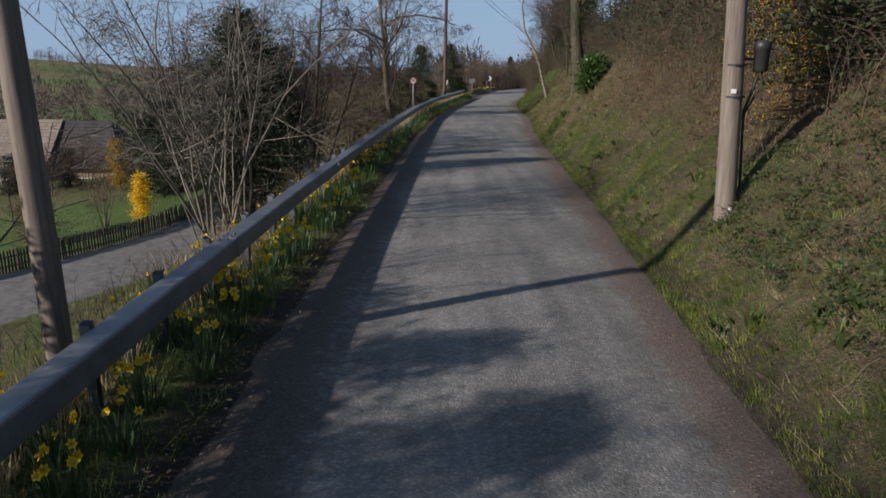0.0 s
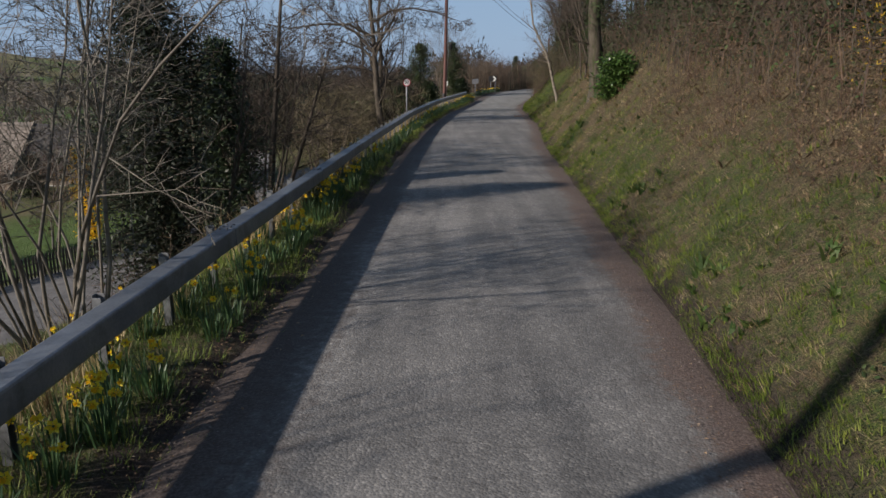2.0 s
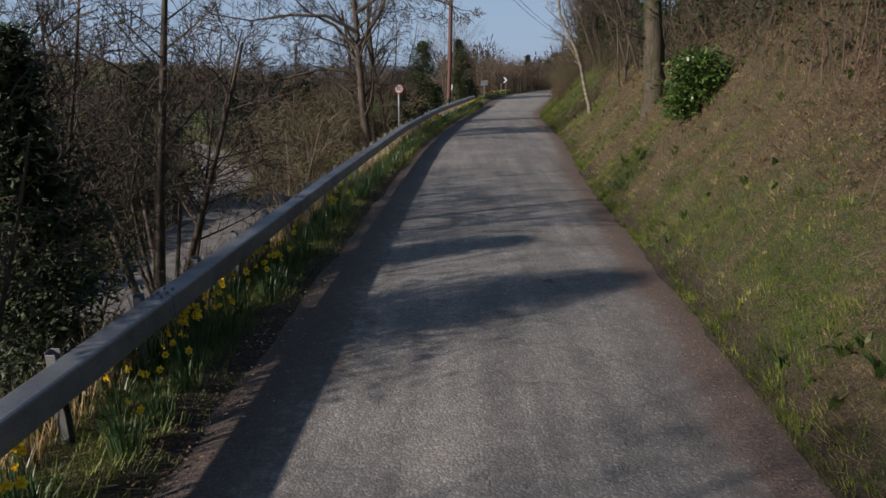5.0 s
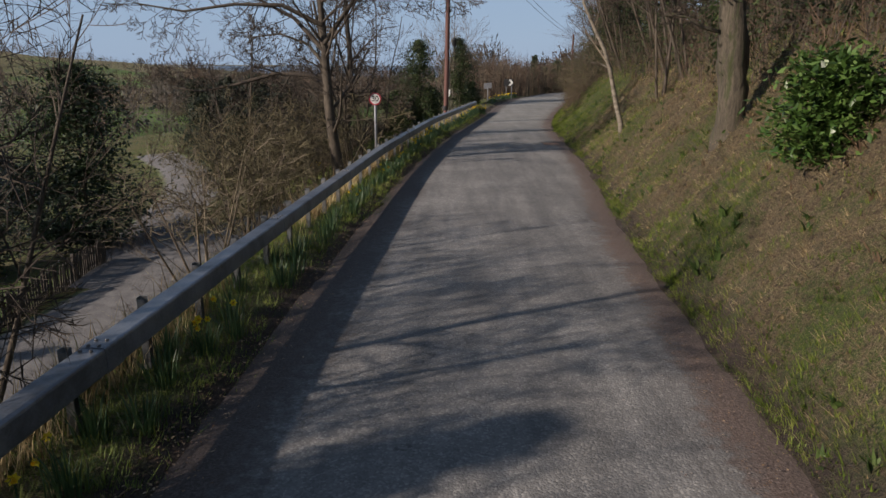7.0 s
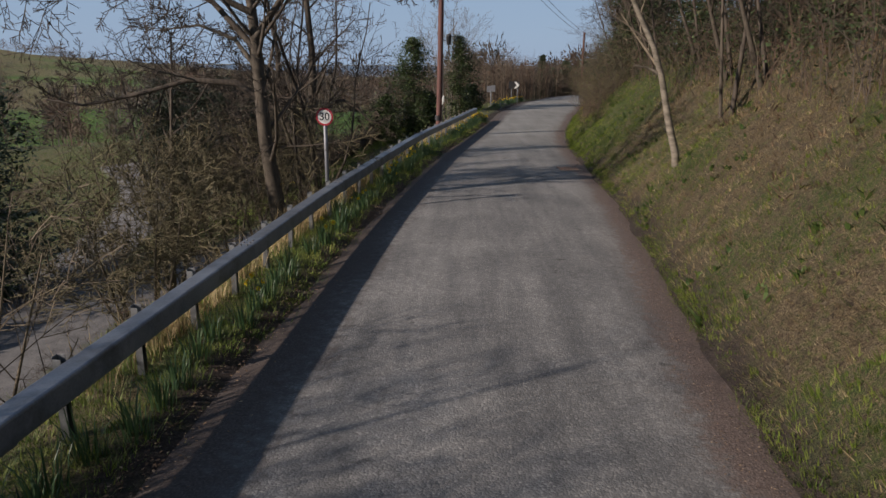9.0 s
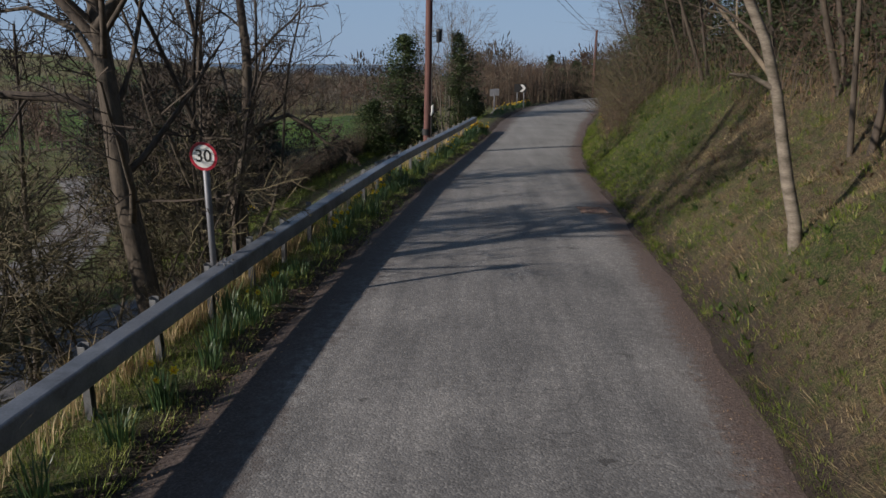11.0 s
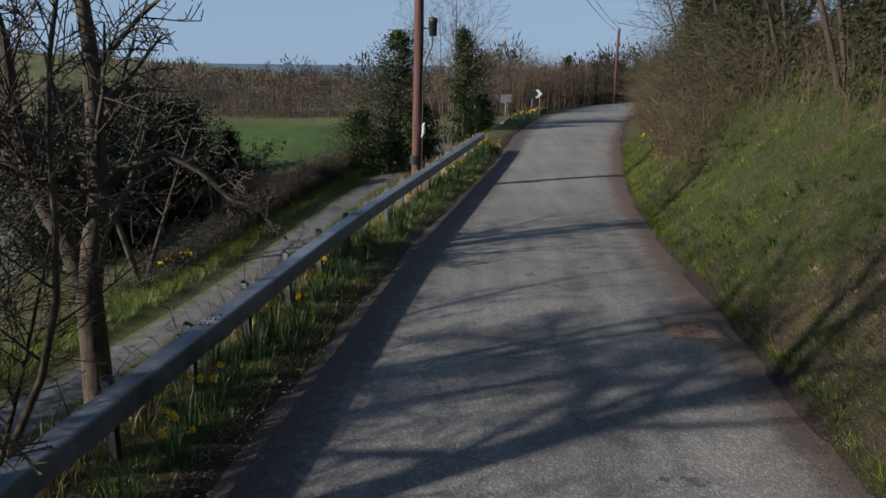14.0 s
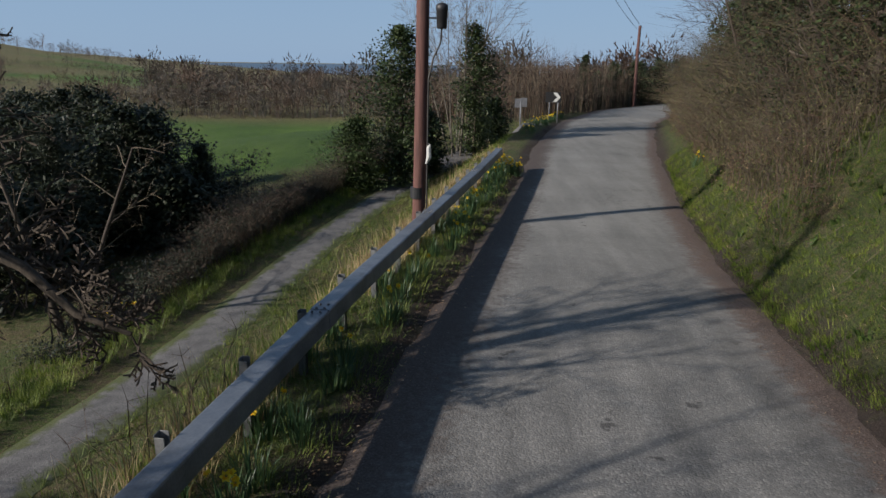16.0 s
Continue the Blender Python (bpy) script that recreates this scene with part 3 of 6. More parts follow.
def make_asphalt():
    m, nt, bsdf = node_mat("worn_asphalt")
    uv = nt.nodes.new("ShaderNodeUVMap")
    uv.uv_map = "lane"
    sep = nt.nodes.new("ShaderNodeSeparateXYZ")
    nt.links.new(uv.outputs[0], sep.inputs[0])
    geo = nt.nodes.new("ShaderNodeNewGeometry")
    pos = geo.outputs["Position"]
    big = noise_node(nt, pos, 0.5, 4, 0.6)
    mp = nt.nodes.new("ShaderNodeMapping")
    mp.inputs["Scale"].default_value = (2.2, 0.22, 1)
    nt.links.new(pos, mp.inputs[0])
    streak = noise_node(nt, mp.outputs[0], 1.0, 5, 0.6)
    mid = noise_node(nt, pos, 9.0, 5, 0.65)
    vor = nt.nodes.new("ShaderNodeTexVoronoi")
    vor.inputs["Scale"].default_value = 52.0
    nt.links.new(pos, vor.inputs["Vector"])
    chips = vor.outputs["Distance"]
    chipc = nt.nodes.new("ShaderNodeSeparateColor")
    nt.links.new(vor.outputs["Color"], chipc.inputs[0])
    tone = calc(nt, "ADD", calc(nt, "MULTIPLY", big, 0.38), calc(nt, "ADD", calc(nt, "MULTIPLY", streak, 0.47), calc(nt, "MULTIPLY", mid, 0.2)))
    base = ramp(nt, tone, [(0.38, (0.095, 0.095, 0.094)), (0.5, (0.155, 0.153, 0.149)), (0.62, (0.235, 0.230, 0.220))])
    base = mixc(nt, 0.62, base, ramp(nt, chipc.outputs[0], [(0.0, (0.6, 0.6, 0.6)), (0.75, (1.0, 1.0, 1.0)), (1.0, (1.7, 1.68, 1.62))]), "MULTIPLY")
    # a newer, paler dressing on the bend
    px = nt.nodes.new("ShaderNodeSeparateXYZ")
    nt.links.new(pos, px.inputs[0])
    newer = nt.nodes.new("ShaderNodeMapRange")
    newer.inputs["From Min"].default_value, newer.inputs["From Max"].default_value = 44.0, 56.0
    newer.inputs["To Max"].default_value = 0.65
    nt.links.new(calc(nt, "ADD", px.outputs[1], calc(nt, "MULTIPLY", big, 6.0)), newer.inputs["Value"])
    base = mixc(nt, newer.outputs[0], base, ramp(nt, tone, [(0.34, (0.19, 0.19, 0.175)), (0.66, (0.27, 0.268, 0.25))]))
    # dark tar patches and cracks along the lane
    crackn = nt.nodes.new("ShaderNodeTexVoronoi")
    crackn.feature = "DISTANCE_TO_EDGE"
    crackn.inputs["Scale"].default_value = 0.8
    warp = nt.nodes.new("ShaderNodeVectorMath")
    warp.operation = "ADD"
    nz = nt.nodes.new("ShaderNodeTexNoise")
    nz.inputs["Scale"].default_value = 2.0
    nt.links.new(pos, nz.inputs["Vector"])
    nt.links.new(pos, warp.inputs[0])
    nt.links.new(nz.outputs["Color"], warp.inputs[1])
    nt.links.new(warp.outputs[0], crackn.inputs["Vector"])
    crack = calc(nt, "MULTIPLY", ramp(nt, crackn.outputs["Distance"], [(0.0, (1, 1, 1)), (0.016, (0, 0, 0))]), ramp(nt, noise_node(nt, pos, 0.35, 2), [(0.46, (0, 0, 0)), (0.58, (0.4, 0.4, 0.4))]))
    base = mixc(nt, crack, base, (0.035, 0.033, 0.032))
    blot = calc(nt, "MULTIPLY", ramp(nt, noise_node(nt, pos, 3.4, 3, 0.6), [(0.66, (0, 0, 0)), (0.70, (0.8, 0.8, 0.8))]), ramp(nt, noise_node(nt, pos, 0.6, 2), [(0.5, (0, 0, 0)), (0.6, (1, 1, 1))]))
    base = mixc(nt, blot, base, (0.06, 0.058, 0.056))
    # red-brown earth creeping in from both sides
    e = calc(nt, "MINIMUM", sep.outputs[0], sep.outputs[2])
    w = calc(nt, "ADD", e, calc(nt, "MULTIPLY", calc(nt, "SUBTRACT", calc(nt, "ADD", calc(nt, "MULTIPLY", mid, 0.5), calc(nt, "MULTIPLY", big, 0.5)), 0.5), 1.3))
    grime = ramp(nt, calc(nt, "ADD", e, calc(nt, "MULTIPLY", calc(nt, "SUBTRACT", mid, 0.5), 0.8)), [(0.3, (0.6, 0.6, 0.6)), (1.0, (0, 0, 0))])
    base = mixc(nt, grime, base, (0.115, 0.1, 0.09))
    dirt = ramp(nt, w, [(0.36, (1, 1, 1)), (0.52, (0.55, 0.55, 0.55)), (0.62, (0, 0, 0))])
    fine = noise_node(nt, pos, 45, 4, 0.7)
    earth = ramp(nt, fine, [(0.32, (0.07, 0.046, 0.037)), (0.52, (0.135, 0.099, 0.083)), (0.72, (0.25, 0.19, 0.162))])
    base = mixc(nt, dirt, base, earth)
    # leaf litter on the left, darkened further for shade from barrier and daffodils
    near = calc(nt, "ADD", sep.outputs[0], calc(nt, "MULTIPLY", calc(nt, "SUBTRACT", calc(nt, "ADD", calc(nt, "MULTIPLY", mid, 0.6), calc(nt, "MULTIPLY", big, 0.4)), 0.5), 1.6))
    mould_and_shade = ramp(nt, near, [(0.35, (1, 1, 1)), (0.65, (0.75, 0.75, 0.75)), (1.05, (0, 0, 0))])
    base = mixc(nt, mould_and_shade, base, ramp(nt, fine, [(0.32, (0.035, 0.026, 0.022)), (0.52, (0.072, 0.055, 0.047)), (0.74, (0.15, 0.12, 0.105))]))
    nt.links.new(base, bsdf.inputs["Base Color"])
    bsdf.inputs["Roughness"].default_value = 0.82
    bsdf.inputs["Specular IOR Level"].default_value = 0.5
    bump(nt, bsdf, calc(nt, "ADD", calc(nt, "MULTIPLY", chips, -0.8), calc(nt, "MULTIPLY", mid, 0.6)), 0.5, 0.009)
    return m


def ribbon(name, ys_, left, right, zf, cols, mat, label, category, crown=0.0, sink=0.0):
    """A strip laid along y between two lines; its map holds the metres from either side."""
    v, f, uvs = [], [], []
    for y in ys_:
        l, r = float(left(y)), float(right(y))
        for c in range(cols + 1):
            t = c / cols
            x = l + (r - l) * t
            z = float(zf(x, y)) + crown * (1 - (2 * t - 1) ** 2) - (sink if c in (0, cols) else 0)
            v.append((x, y, z))
            uvs.append((t * (r - l), (1 - t) * (r - l)))
    k = cols + 1
    for j in range(len(ys_) - 1):
        for c in range(cols):
            f.append((j * k + c, j * k + c + 1, (j + 1) * k + c + 1, (j + 1) * k + c))
    me = bpy.data.meshes.new(name)
    me.from_pydata(v, [], f)
    me.materials.append(mat)
    # the third map value travels as a second map
    lay = me.uv_layers.new(name="lane")
    lay2 = me.uv_layers.new(name="lane_right")
    for lp in me.loops:
        lay.data[lp.index].uv = (uvs[lp.vertex_index][0], v[lp.vertex_index][1])
        lay2.data[lp.index].uv = (uvs[lp.vertex_index][1], v[lp.vertex_index][1])
    me.polygons.foreach_set("use_smooth", np.ones(len(me.polygons), bool))
    me.update()
    ob = new(name, me)
    return tagged(ob, label, category, "", "structure")


asphalt = make_asphalt()
nt = asphalt.node_tree
uv2 = nt.nodes.new("ShaderNodeUVMap")
uv2.uv_map = "lane_right"
sep2 = nt.nodes.new("ShaderNodeSeparateXYZ")
nt.links.new(uv2.outputs[0], sep2.inputs[0])
for nd in nt.nodes:
    if nd.type == "MATH" and nd.operation == "MINIMUM":
        nt.links.new(sep2.outputs[0], nd.inputs[1])
ribbon("road", np.arange(-14, 120, 0.5), lambda y: left_x(y) - 0.12, lambda y: right_x(y) + 0.12, lambda x, y: road_z(y) - 0.01, 16, asphalt, "narrow worn grey asphalt lane with earthy edges", "road", 0.03, 0.05)


def make_gravel():
    m, nt, bsdf = node_mat("track_gravel")
    geo = nt.nodes.new("ShaderNodeNewGeometry")
    pos = geo.outputs["Position"]
    uva = nt.nodes.new("ShaderNodeUVMap")
    uva.uv_map = "lane"
    uvb = nt.nodes.new("ShaderNodeUVMap")
    uvb.uv_map = "lane_right"
    sa, sb = nt.nodes.new("ShaderNodeSeparateXYZ"), nt.nodes.new("ShaderNodeSeparateXYZ")
    nt.links.new(uva.outputs[0], sa.inputs[0])
    nt.links.new(uvb.outputs[0], sb.inputs[0])
    e = calc(nt, "MINIMUM", sa.outputs[0], sb.outputs[0])
    fine = noise_node(nt, pos, 40, 4, 0.7)
    mid = noise_node(nt, pos, 3.0, 5, 0.6)
    stone = ramp(nt, calc(nt, "ADD", calc(nt, "MULTIPLY", fine, 0.6), calc(nt, "MULTIPLY", mid, 0.4)), [(0.36, (0.0651, 0.0651, 0.0673)), (0.5, (0.134, 0.131, 0.131)), (0.64, (0.221, 0.218, 0.211))])
    w = calc(nt, "ADD", e, calc(nt, "MULTIPLY", calc(nt, "SUBTRACT", mid, 0.5), 0.9))
    grassy = ramp(nt, w, [(0.12, (1, 1, 1)), (0.32, (0, 0, 0))])
    green = ramp(nt, fine, [(0.3, (0.04, 0.06, 0.016)), (0.7, (0.12, 0.13, 0.05))])
    nt.links.new(mixc(nt, grassy, stone, green), bsdf.inputs["Base Color"])
    bsdf.inputs["Roughness"].default_value = 0.95
    bump(nt, bsdf, calc(nt, "ADD", fine, mid), 0.6, 0.02)
    return m


gravel = make_gravel()
ribbon("track", np.arange(4, 77, 0.5), lambda y: track_x(y) - float(track_half(y)) * (1.15 - 0.3 * float(smooth(42, 48, y))), lambda y: track_x(y) + float(track_half(y)) * 0.95, lambda x, y: max(ground_z(x, y), float(track_z(y))) + 0.03, 8, gravel, "pale gravel drive climbing from the garden to the lane", "track", 0.02, 0.03)
fork_c = along([(30, -9.6), (37, -9.0), (41, -9.8), (46, -10.8), (52, -12.4), (58, -14.6), (65, -18), (72, -23)])
ribbon("lower_track", np.arange(36, 71, 0.5), lambda y: fork_c(y) - 1.7, lambda y: fork_c(y) + 1.7, lambda x, y: ground_z(x, y) + 0.05, 8, gravel, "pale gravel farm track forking down into the valley", "track", 0.0, 0.03)

# ---------------------------------------------------------------- crash barrier


def beam_section(y0, y1, lap):
    """A hollow box beam that follows the rail line, with rounded rims; lap: set in a little where it slides into the next."""
    b = Build()
    w, h, c = 0.20 - lap, 0.20 - lap, 0.022
    prof = [(-w + c, 0), (-c, 0), (-c * 0.3, -c * 0.3), (0, -c), (0, -h + c), (-c * 0.3, -h + c * 0.3), (-c, -h), (-w + c, -h), (-w + c * 0.3, -h + c * 0.3), (-w, -h + c), (-w, -c), (-w + c * 0.3, -c * 0.3)]
    n = 7
    for i in range(n):
        y = y0 + (y1 - y0) * i / (n - 1)
        sl = float(rail_x(y + 0.3) - rail_x(y - 0.3)) / 0.6
        ln = math.hypot(1, sl)
        nx_, ny_ = 1 / ln, -sl / ln
        rx, z = float(rail_x(y)), float(road_z(y)) + RAIL_TOP
        for px, pz in prof:
            k = px - lap * 0.5
            b.v.append((rx + nx_ * k, y + ny_ * k, z + pz - lap * 0.5))
    k = len(prof)
    for i in range(n - 1):
        for s in range(k):
            b.f.append((i * k + s, (i + 1) * k + s, (i + 1) * k + (s + 1) % k, i * k + (s + 1) % k))
    b.f.append(tuple(range(k)))
    b.f.append(tuple(range((n - 1) * k + k - 1, (n - 1) * k - 1, -1)))
    return b


RAIL_TOP = 0.70
barrier = thing("crash_barrier", (0, 0, 0), "galvanised steel box-beam crash barrier on short zinc posts along the lane", "crash barrier")
y = -7.3
bb = Build()
bb.tube([(0, 0, 0), (0, 0, 0.012), (0, 0, 0.018)], [0.014, 0.014, 0.009], 6, True)
bolt_mesh = bb.mesh("bolt", M_BOLT)
while y < 59:
    y1 = min(y + 4.8, 59.6)
    beam = part("beam", beam_section(y - 0.12, y1, 0.0), M_STEEL, barrier)
    part("joint_sleeve", beam_section(y1 - 0.22, y1 + 0.02, -0.012), M_STEEL, beam)
    for i in range(6):
        yy = y1 - 0.30 + 0.07 * (i % 3) * 1.6
        part("bolt", bolt_mesh, None, beam, m=Matrix.Translation((float(rail_x(yy)) - (0.06 if i < 3 else 0.14), yy, float(road_z(yy)) + RAIL_TOP + (0.004 if i % 3 else 0.006))))
    y += 4.8
# a channel-section post; the top stands a hand above and behind the beam
pb = Build()
for lo, hi in (((-0.05, -0.035, -0.45), (-0.043, 0.035, 0.735)), ((-0.05, -0.035, -0.45), (0.02, -0.028, 0.715)), ((-0.05, 0.028, -0.45), (0.02, 0.035, 0.735))):
    pb.chamfer(lo, hi, 0.002)
pb.box((-0.043, -0.03, 0.40), (0.05, 0.03, 0.47))
post_mesh = pb.mesh("post", M_STEEL_POST)
y = -6.4
while y < 59.4:
    part("post", post_mesh, None, barrier, m=pose(float(rail_x(y)) - 0.235, y, float(road_z(y)) + random.uniform(-0.012, 0.012), random.uniform(-1, 1), random.uniform(-1, 1), -math.degrees(math.atan(float(rail_x(y + 0.5) - rail_x(y - 0.5))))))
    y += 1.2

# ---------------------------------------------------------------- poles and signs


def wood_pole(x, y, base_z, tall, r0, r1, mat, label, lean=(0.0, 0.0)):
    p = thing("utility_pole", (x, y, base_z), label, "pole", "wooden poles")
    b = Build()
    n = 14
    pts, rad = [], []
    for i in range(n + 1):
        t = i / n
        pts.append((lean[0] * t * tall + 0.012 * math.sin(t * 7), lean[1] * t * tall + 0.01 * math.sin(t * 5 + 1), -0.6 + t * (tall + 0.6)))
        rad.append((r0 + (r1 - r0) * t) * (1 + 0.015 * math.sin(i * 2.3)))
    b.tube(pts, rad, 18, True)
    part("shaft", b, mat, p, smooth_it=True)
    return p


def band(p, z, r, at=(0, 0), label="dark steel band"):
    b = Build()
    b.tube([(at[0], at[1], z - 0.012), (at[0], at[1], z + 0.012)], [r, r], 18, True)
    part("band", b, M_PLASTIC, p, label)


def cable_box(p, x, y, z, r=0.085, tall=0.32):
    """A round-topped black joint housing on a bracket."""
    b = Build()
    b.tube([(x, y, z - tall * 0.5), (x, y, z - tall * 0.5 + 0.02), (x, y, z + tall * 0.2), (x, y, z + tall * 0.23), (x, y, z + tall * 0.42), (x, y, z + tall * 0.5)], [r * 0.75, r * 0.9, r, r * 1.12, r * 1.05, r * 0.6], 14, True)
    box_ = part("cable_box", b, M_PLASTIC, p, "black domed cable joint housing", True)
    b = Build()
    b.box((min(0, x), y - 0.015, z - 0.05), (max(0, x), y + 0.015, z - 0.02))
    part("bracket", b, M_PLASTIC, box_)


def wire(p, pts, r=0.012, name="cable"):
    b = Build()
    b.tube(pts, [r] * len(pts), 6, True)
    part(name, b, M_CABLE, p)


# near pole on the bank, with its joint housing and bands
bz = ground_z(3.6, 8.35)
near_pole = wood_pole(3.6, 8.35, bz, 8.2, 0.125, 0.095, M_POLE, "weathered grey wooden pole with black cable housing on the grass bank", (-0.055, 0.0))
for zz in (1.72, 1.36):
    band(near_pole, zz, 0.126, (-0.055 * zz, 0))
b = Build()
b.chamfer((-0.045, -0.118, 0.02), (0.045, -0.112, 0.055), 0.002, pose(0, 0, 0, 0, 0, -22))
part("plate", b, M_WHITE, near_pole, "small white marker plate")
b = Build()
b.chamfer((-0.03, -0.125, 1.40), (0.03, -0.119, 1.45), 0.002, pose(-0.078, 0, 0, 0, 0, -22))
part("plate", b, M_WHITE, near_pole, "small white marker plate")
cable_box(near_pole, 0.22, 0.03, 1.82, 0.09, 0.36)
wire(near_pole, [(0.20, 0.02, 1.66), (0.14, 0.02, 1.4), (0.09, 0.05, 1.2), (0.09, 0.02, 0.9), (0.12, 0, 0.3), (0.14, 0, -0.1)], 0.016)
wire(near_pole, [(0.24, 0.03, 1.66), (0.25, 0.03, 1.5), (0.14, 0.05, 1.25), (0.07, 0.05, 1.1)], 0.013)

# pole behind the barrier at the start
bz = ground_z(-2.95, 5.15)
wood_pole(-2.95, 5.15, bz, 8.4, 0.105, 0.085, M_POLE, "weathered grey wooden pole standing behind the crash barrier", (-0.012, 0.0))

# red-brown pole further on
bz = ground_z(0.72, 51.6)
red_pole = wood_pole(0.76, 51.6, bz, 10.0, 0.122, 0.10, M_POLE_RED, "red-brown wooden pole with a black cable housing beside the barrier", (0.02, 0.0))
cable_box(red_pole, 0.42, -0.05, 3.55 - bz, 0.10, 0.42)
wire(red_pole, [(0.42, -0.05, 3.35 - bz), (0.40, -0.05, 3.1 - bz), (0.28, -0.05, 2.85 - bz), (0.20, -0.08, 2.5 - bz), (0.18, -0.08, 0.5 - bz), (0.17, -0.08, 0)], 0.018)
b = Build()
b.tube([(0.17, -0.14, 1.0 - bz), (0.22, -0.15, 1.12 - bz), (0.215, -0.15, 1.3 - bz), (0.24, -0.15, 1.36 - bz)], [0.018, 0.045, 0.04, 0.01], 8, True)
part("cable_guard", b, M_WHITE, red_pole, "torn white plastic cable guard")
b = Build()
b.tube([(0, 0, 0.35 - bz), (0, 0, 0.55 - bz)], [0.131, 0.131], 18, True)
part("band", b, M_PLASTIC, red_pole, "dark band round the foot")

# far pole on the bend, and the two lines slung to it
bz = ground_z(14.6, 98.0)
wood_pole(14.6, 98.0, bz, 5.6 - bz, 0.13, 0.11, M_POLE_RED, "dark wooden pole among the trees at the bend")
top_a = Vector((0.72 + 0.2, 51.6, 9.4))
for off in (-0.25, 0.25):
    b = Build()
    e = Vector((14.6 + off, 98.0, 5.4))
    pts = []
    for i in range(25):
        t = i / 24
        q = (top_a + Vector((off, 0, 0))).lerp(e, t)
        pts.append((q.x, q.y, q.z - 2.4 * t * (1 - t)))
    b.tube(pts, [0.016] * 25, 5)
    solid("overhead_cable", b, M_CABLE, "black overhead cable slung between wooden poles", "cable", "overhead lines")

# speed limit roundel on a round grey post


def disc(b, r0, r1, y, n=40):
    """A flat ring or disc facing -y."""
    k = len(b.v)
    for i in range(n):
        t = 2 * math.pi * i / n
        b.v += [(r0 * math.cos(t), y, r0 * math.sin(t)), (r1 * math.cos(t), y, r1 * math.sin(t))]
    for i in range(n):
        j = (i + 1) % n
        b.f.append((k + 2 * i, k + 2 * i + 1, k + 2 * j + 1, k + 2 * j))


def text_mesh(s, size, material, depth=0.001):
    c = bpy.data.curves.new("digits", "FONT")
    c.body, c.size, c.extrude, c.align_x, c.align_y, c.offset = s, size, depth, "CENTER", "CENTER", 0.0022
    ob = bpy.data.objects.new("digits_tmp", c)
    scene.collection.objects.link(ob)
    dg = bpy.context.evaluated_depsgraph_get()
    me = bpy.data.meshes.new_from_object(ob.evaluated_get(dg))
    bpy.data.objects.remove(ob)
    me.materials.clear()
    me.materials.append(material)
    return me


SX, SY, SZ = -1.02, 36.0, 1.69
bz = ground_z(SX, SY)
sign = thing("speed_limit_sign", (SX, SY, bz), "round red-ringed thirty speed limit sign on a grey post", "road sign")
b = Build()
b.tube([(0, 0.045, -0.5), (0, 0.045, SZ - bz + 0.12), (0, 0.045, SZ - bz + 0.125)], [0.038, 0.038, 0.03], 14, True)
part("sign_post", b, M_SIGN_GREY, sign, "grey steel post", True)
sm = pose(0, 0, SZ - bz, 4, 0, -6)
b = Build()
R = 0.172
b.tube([(0, 0.0, 0), (0, 0.005, 0)], [R, R], 40, True)
plate = part("sign_plate", b, M_SIGN_GREY, sign, m=sm)
b = Build()
disc(b, 0.0, R * 0.80, -0.003)
part("white_face", b, M_WHITE, plate)
b = Build()
disc(b, R * 0.79, R * 0.995, -0.004)
part("red_ring", b, M_RED, plate)
part("numerals", text_mesh("30", 0.205, M_BLACK), None, plate, m=pose(0, -0.0055, 0, 90, 0, 0))
for zz in (-0.09, 0.09):
    b = Build()
    b.box((-0.06, 0.006, zz - 0.015), (0.06, 0.05, zz + 0.015))
    part("clip", b, M_SIGN_GREY, sign, m=sm)

# chevron board on two posts at the bend
bz = ground_z(6.0, 78.6)
chev = thing("chevron_sign", (6.0, 78.6, bz), "black and white bend chevron board on two pale posts", "road sign", turn=-6)
for xx in (-0.2, 0.27):
    b = Build()
    b.tube([(xx, 0.06, -0.4), (xx, 0.06, 1.62)], [0.035, 0.035], 10, True)
    part("sign_post", b, M_SIGN_GREY, chev, "grey steel post", True)
b = Build()
b.chamfer((-0.42, 0, 1.06), (0.42, 0.02, 1.62), 0.004)
board = part("board", b, M_BLACK, chev)
b = Build()
x0, zc = 0.0, 1.34
b.add([(x0 - 0.02, -0.004, zc + 0.25), (x0 + 0.18, -0.004, zc + 0.25), (x0 + 0.40, -0.004, zc), (x0 + 0.18, -0.004, zc - 0.25), (x0 - 0.02, -0.004, zc - 0.25), (x0 + 0.20, -0.004, zc)], [(0, 5, 2, 1), (5, 4, 3, 2)])
part("chevron", b, M_WHITE, board, "white arrow shape")

bz = ground_z(4.1, 76.5)
plates = thing("twin_plate_sign", (4.1, 76.5, bz), "grey sign backs on a single post at the bend", "road sign", turn=-4)
b = Build()
b.tube([(0, 0.03, -0.4), (0, 0.03, 1.72)], [0.04, 0.04], 10, True)
part("sign_post", b, M_SIGN_GREY, plates, "grey steel post", True)
for xx, top in ((-0.17, 1.70), (0.17, 1.74)):
    b = Build()
    b.chamfer((xx - 0.15, 0, top - 0.46), (xx + 0.15, 0.015, top), 0.004)
    part("sign_plate", b, M_SIGN_GREY, plates, "pale grey sign plate")

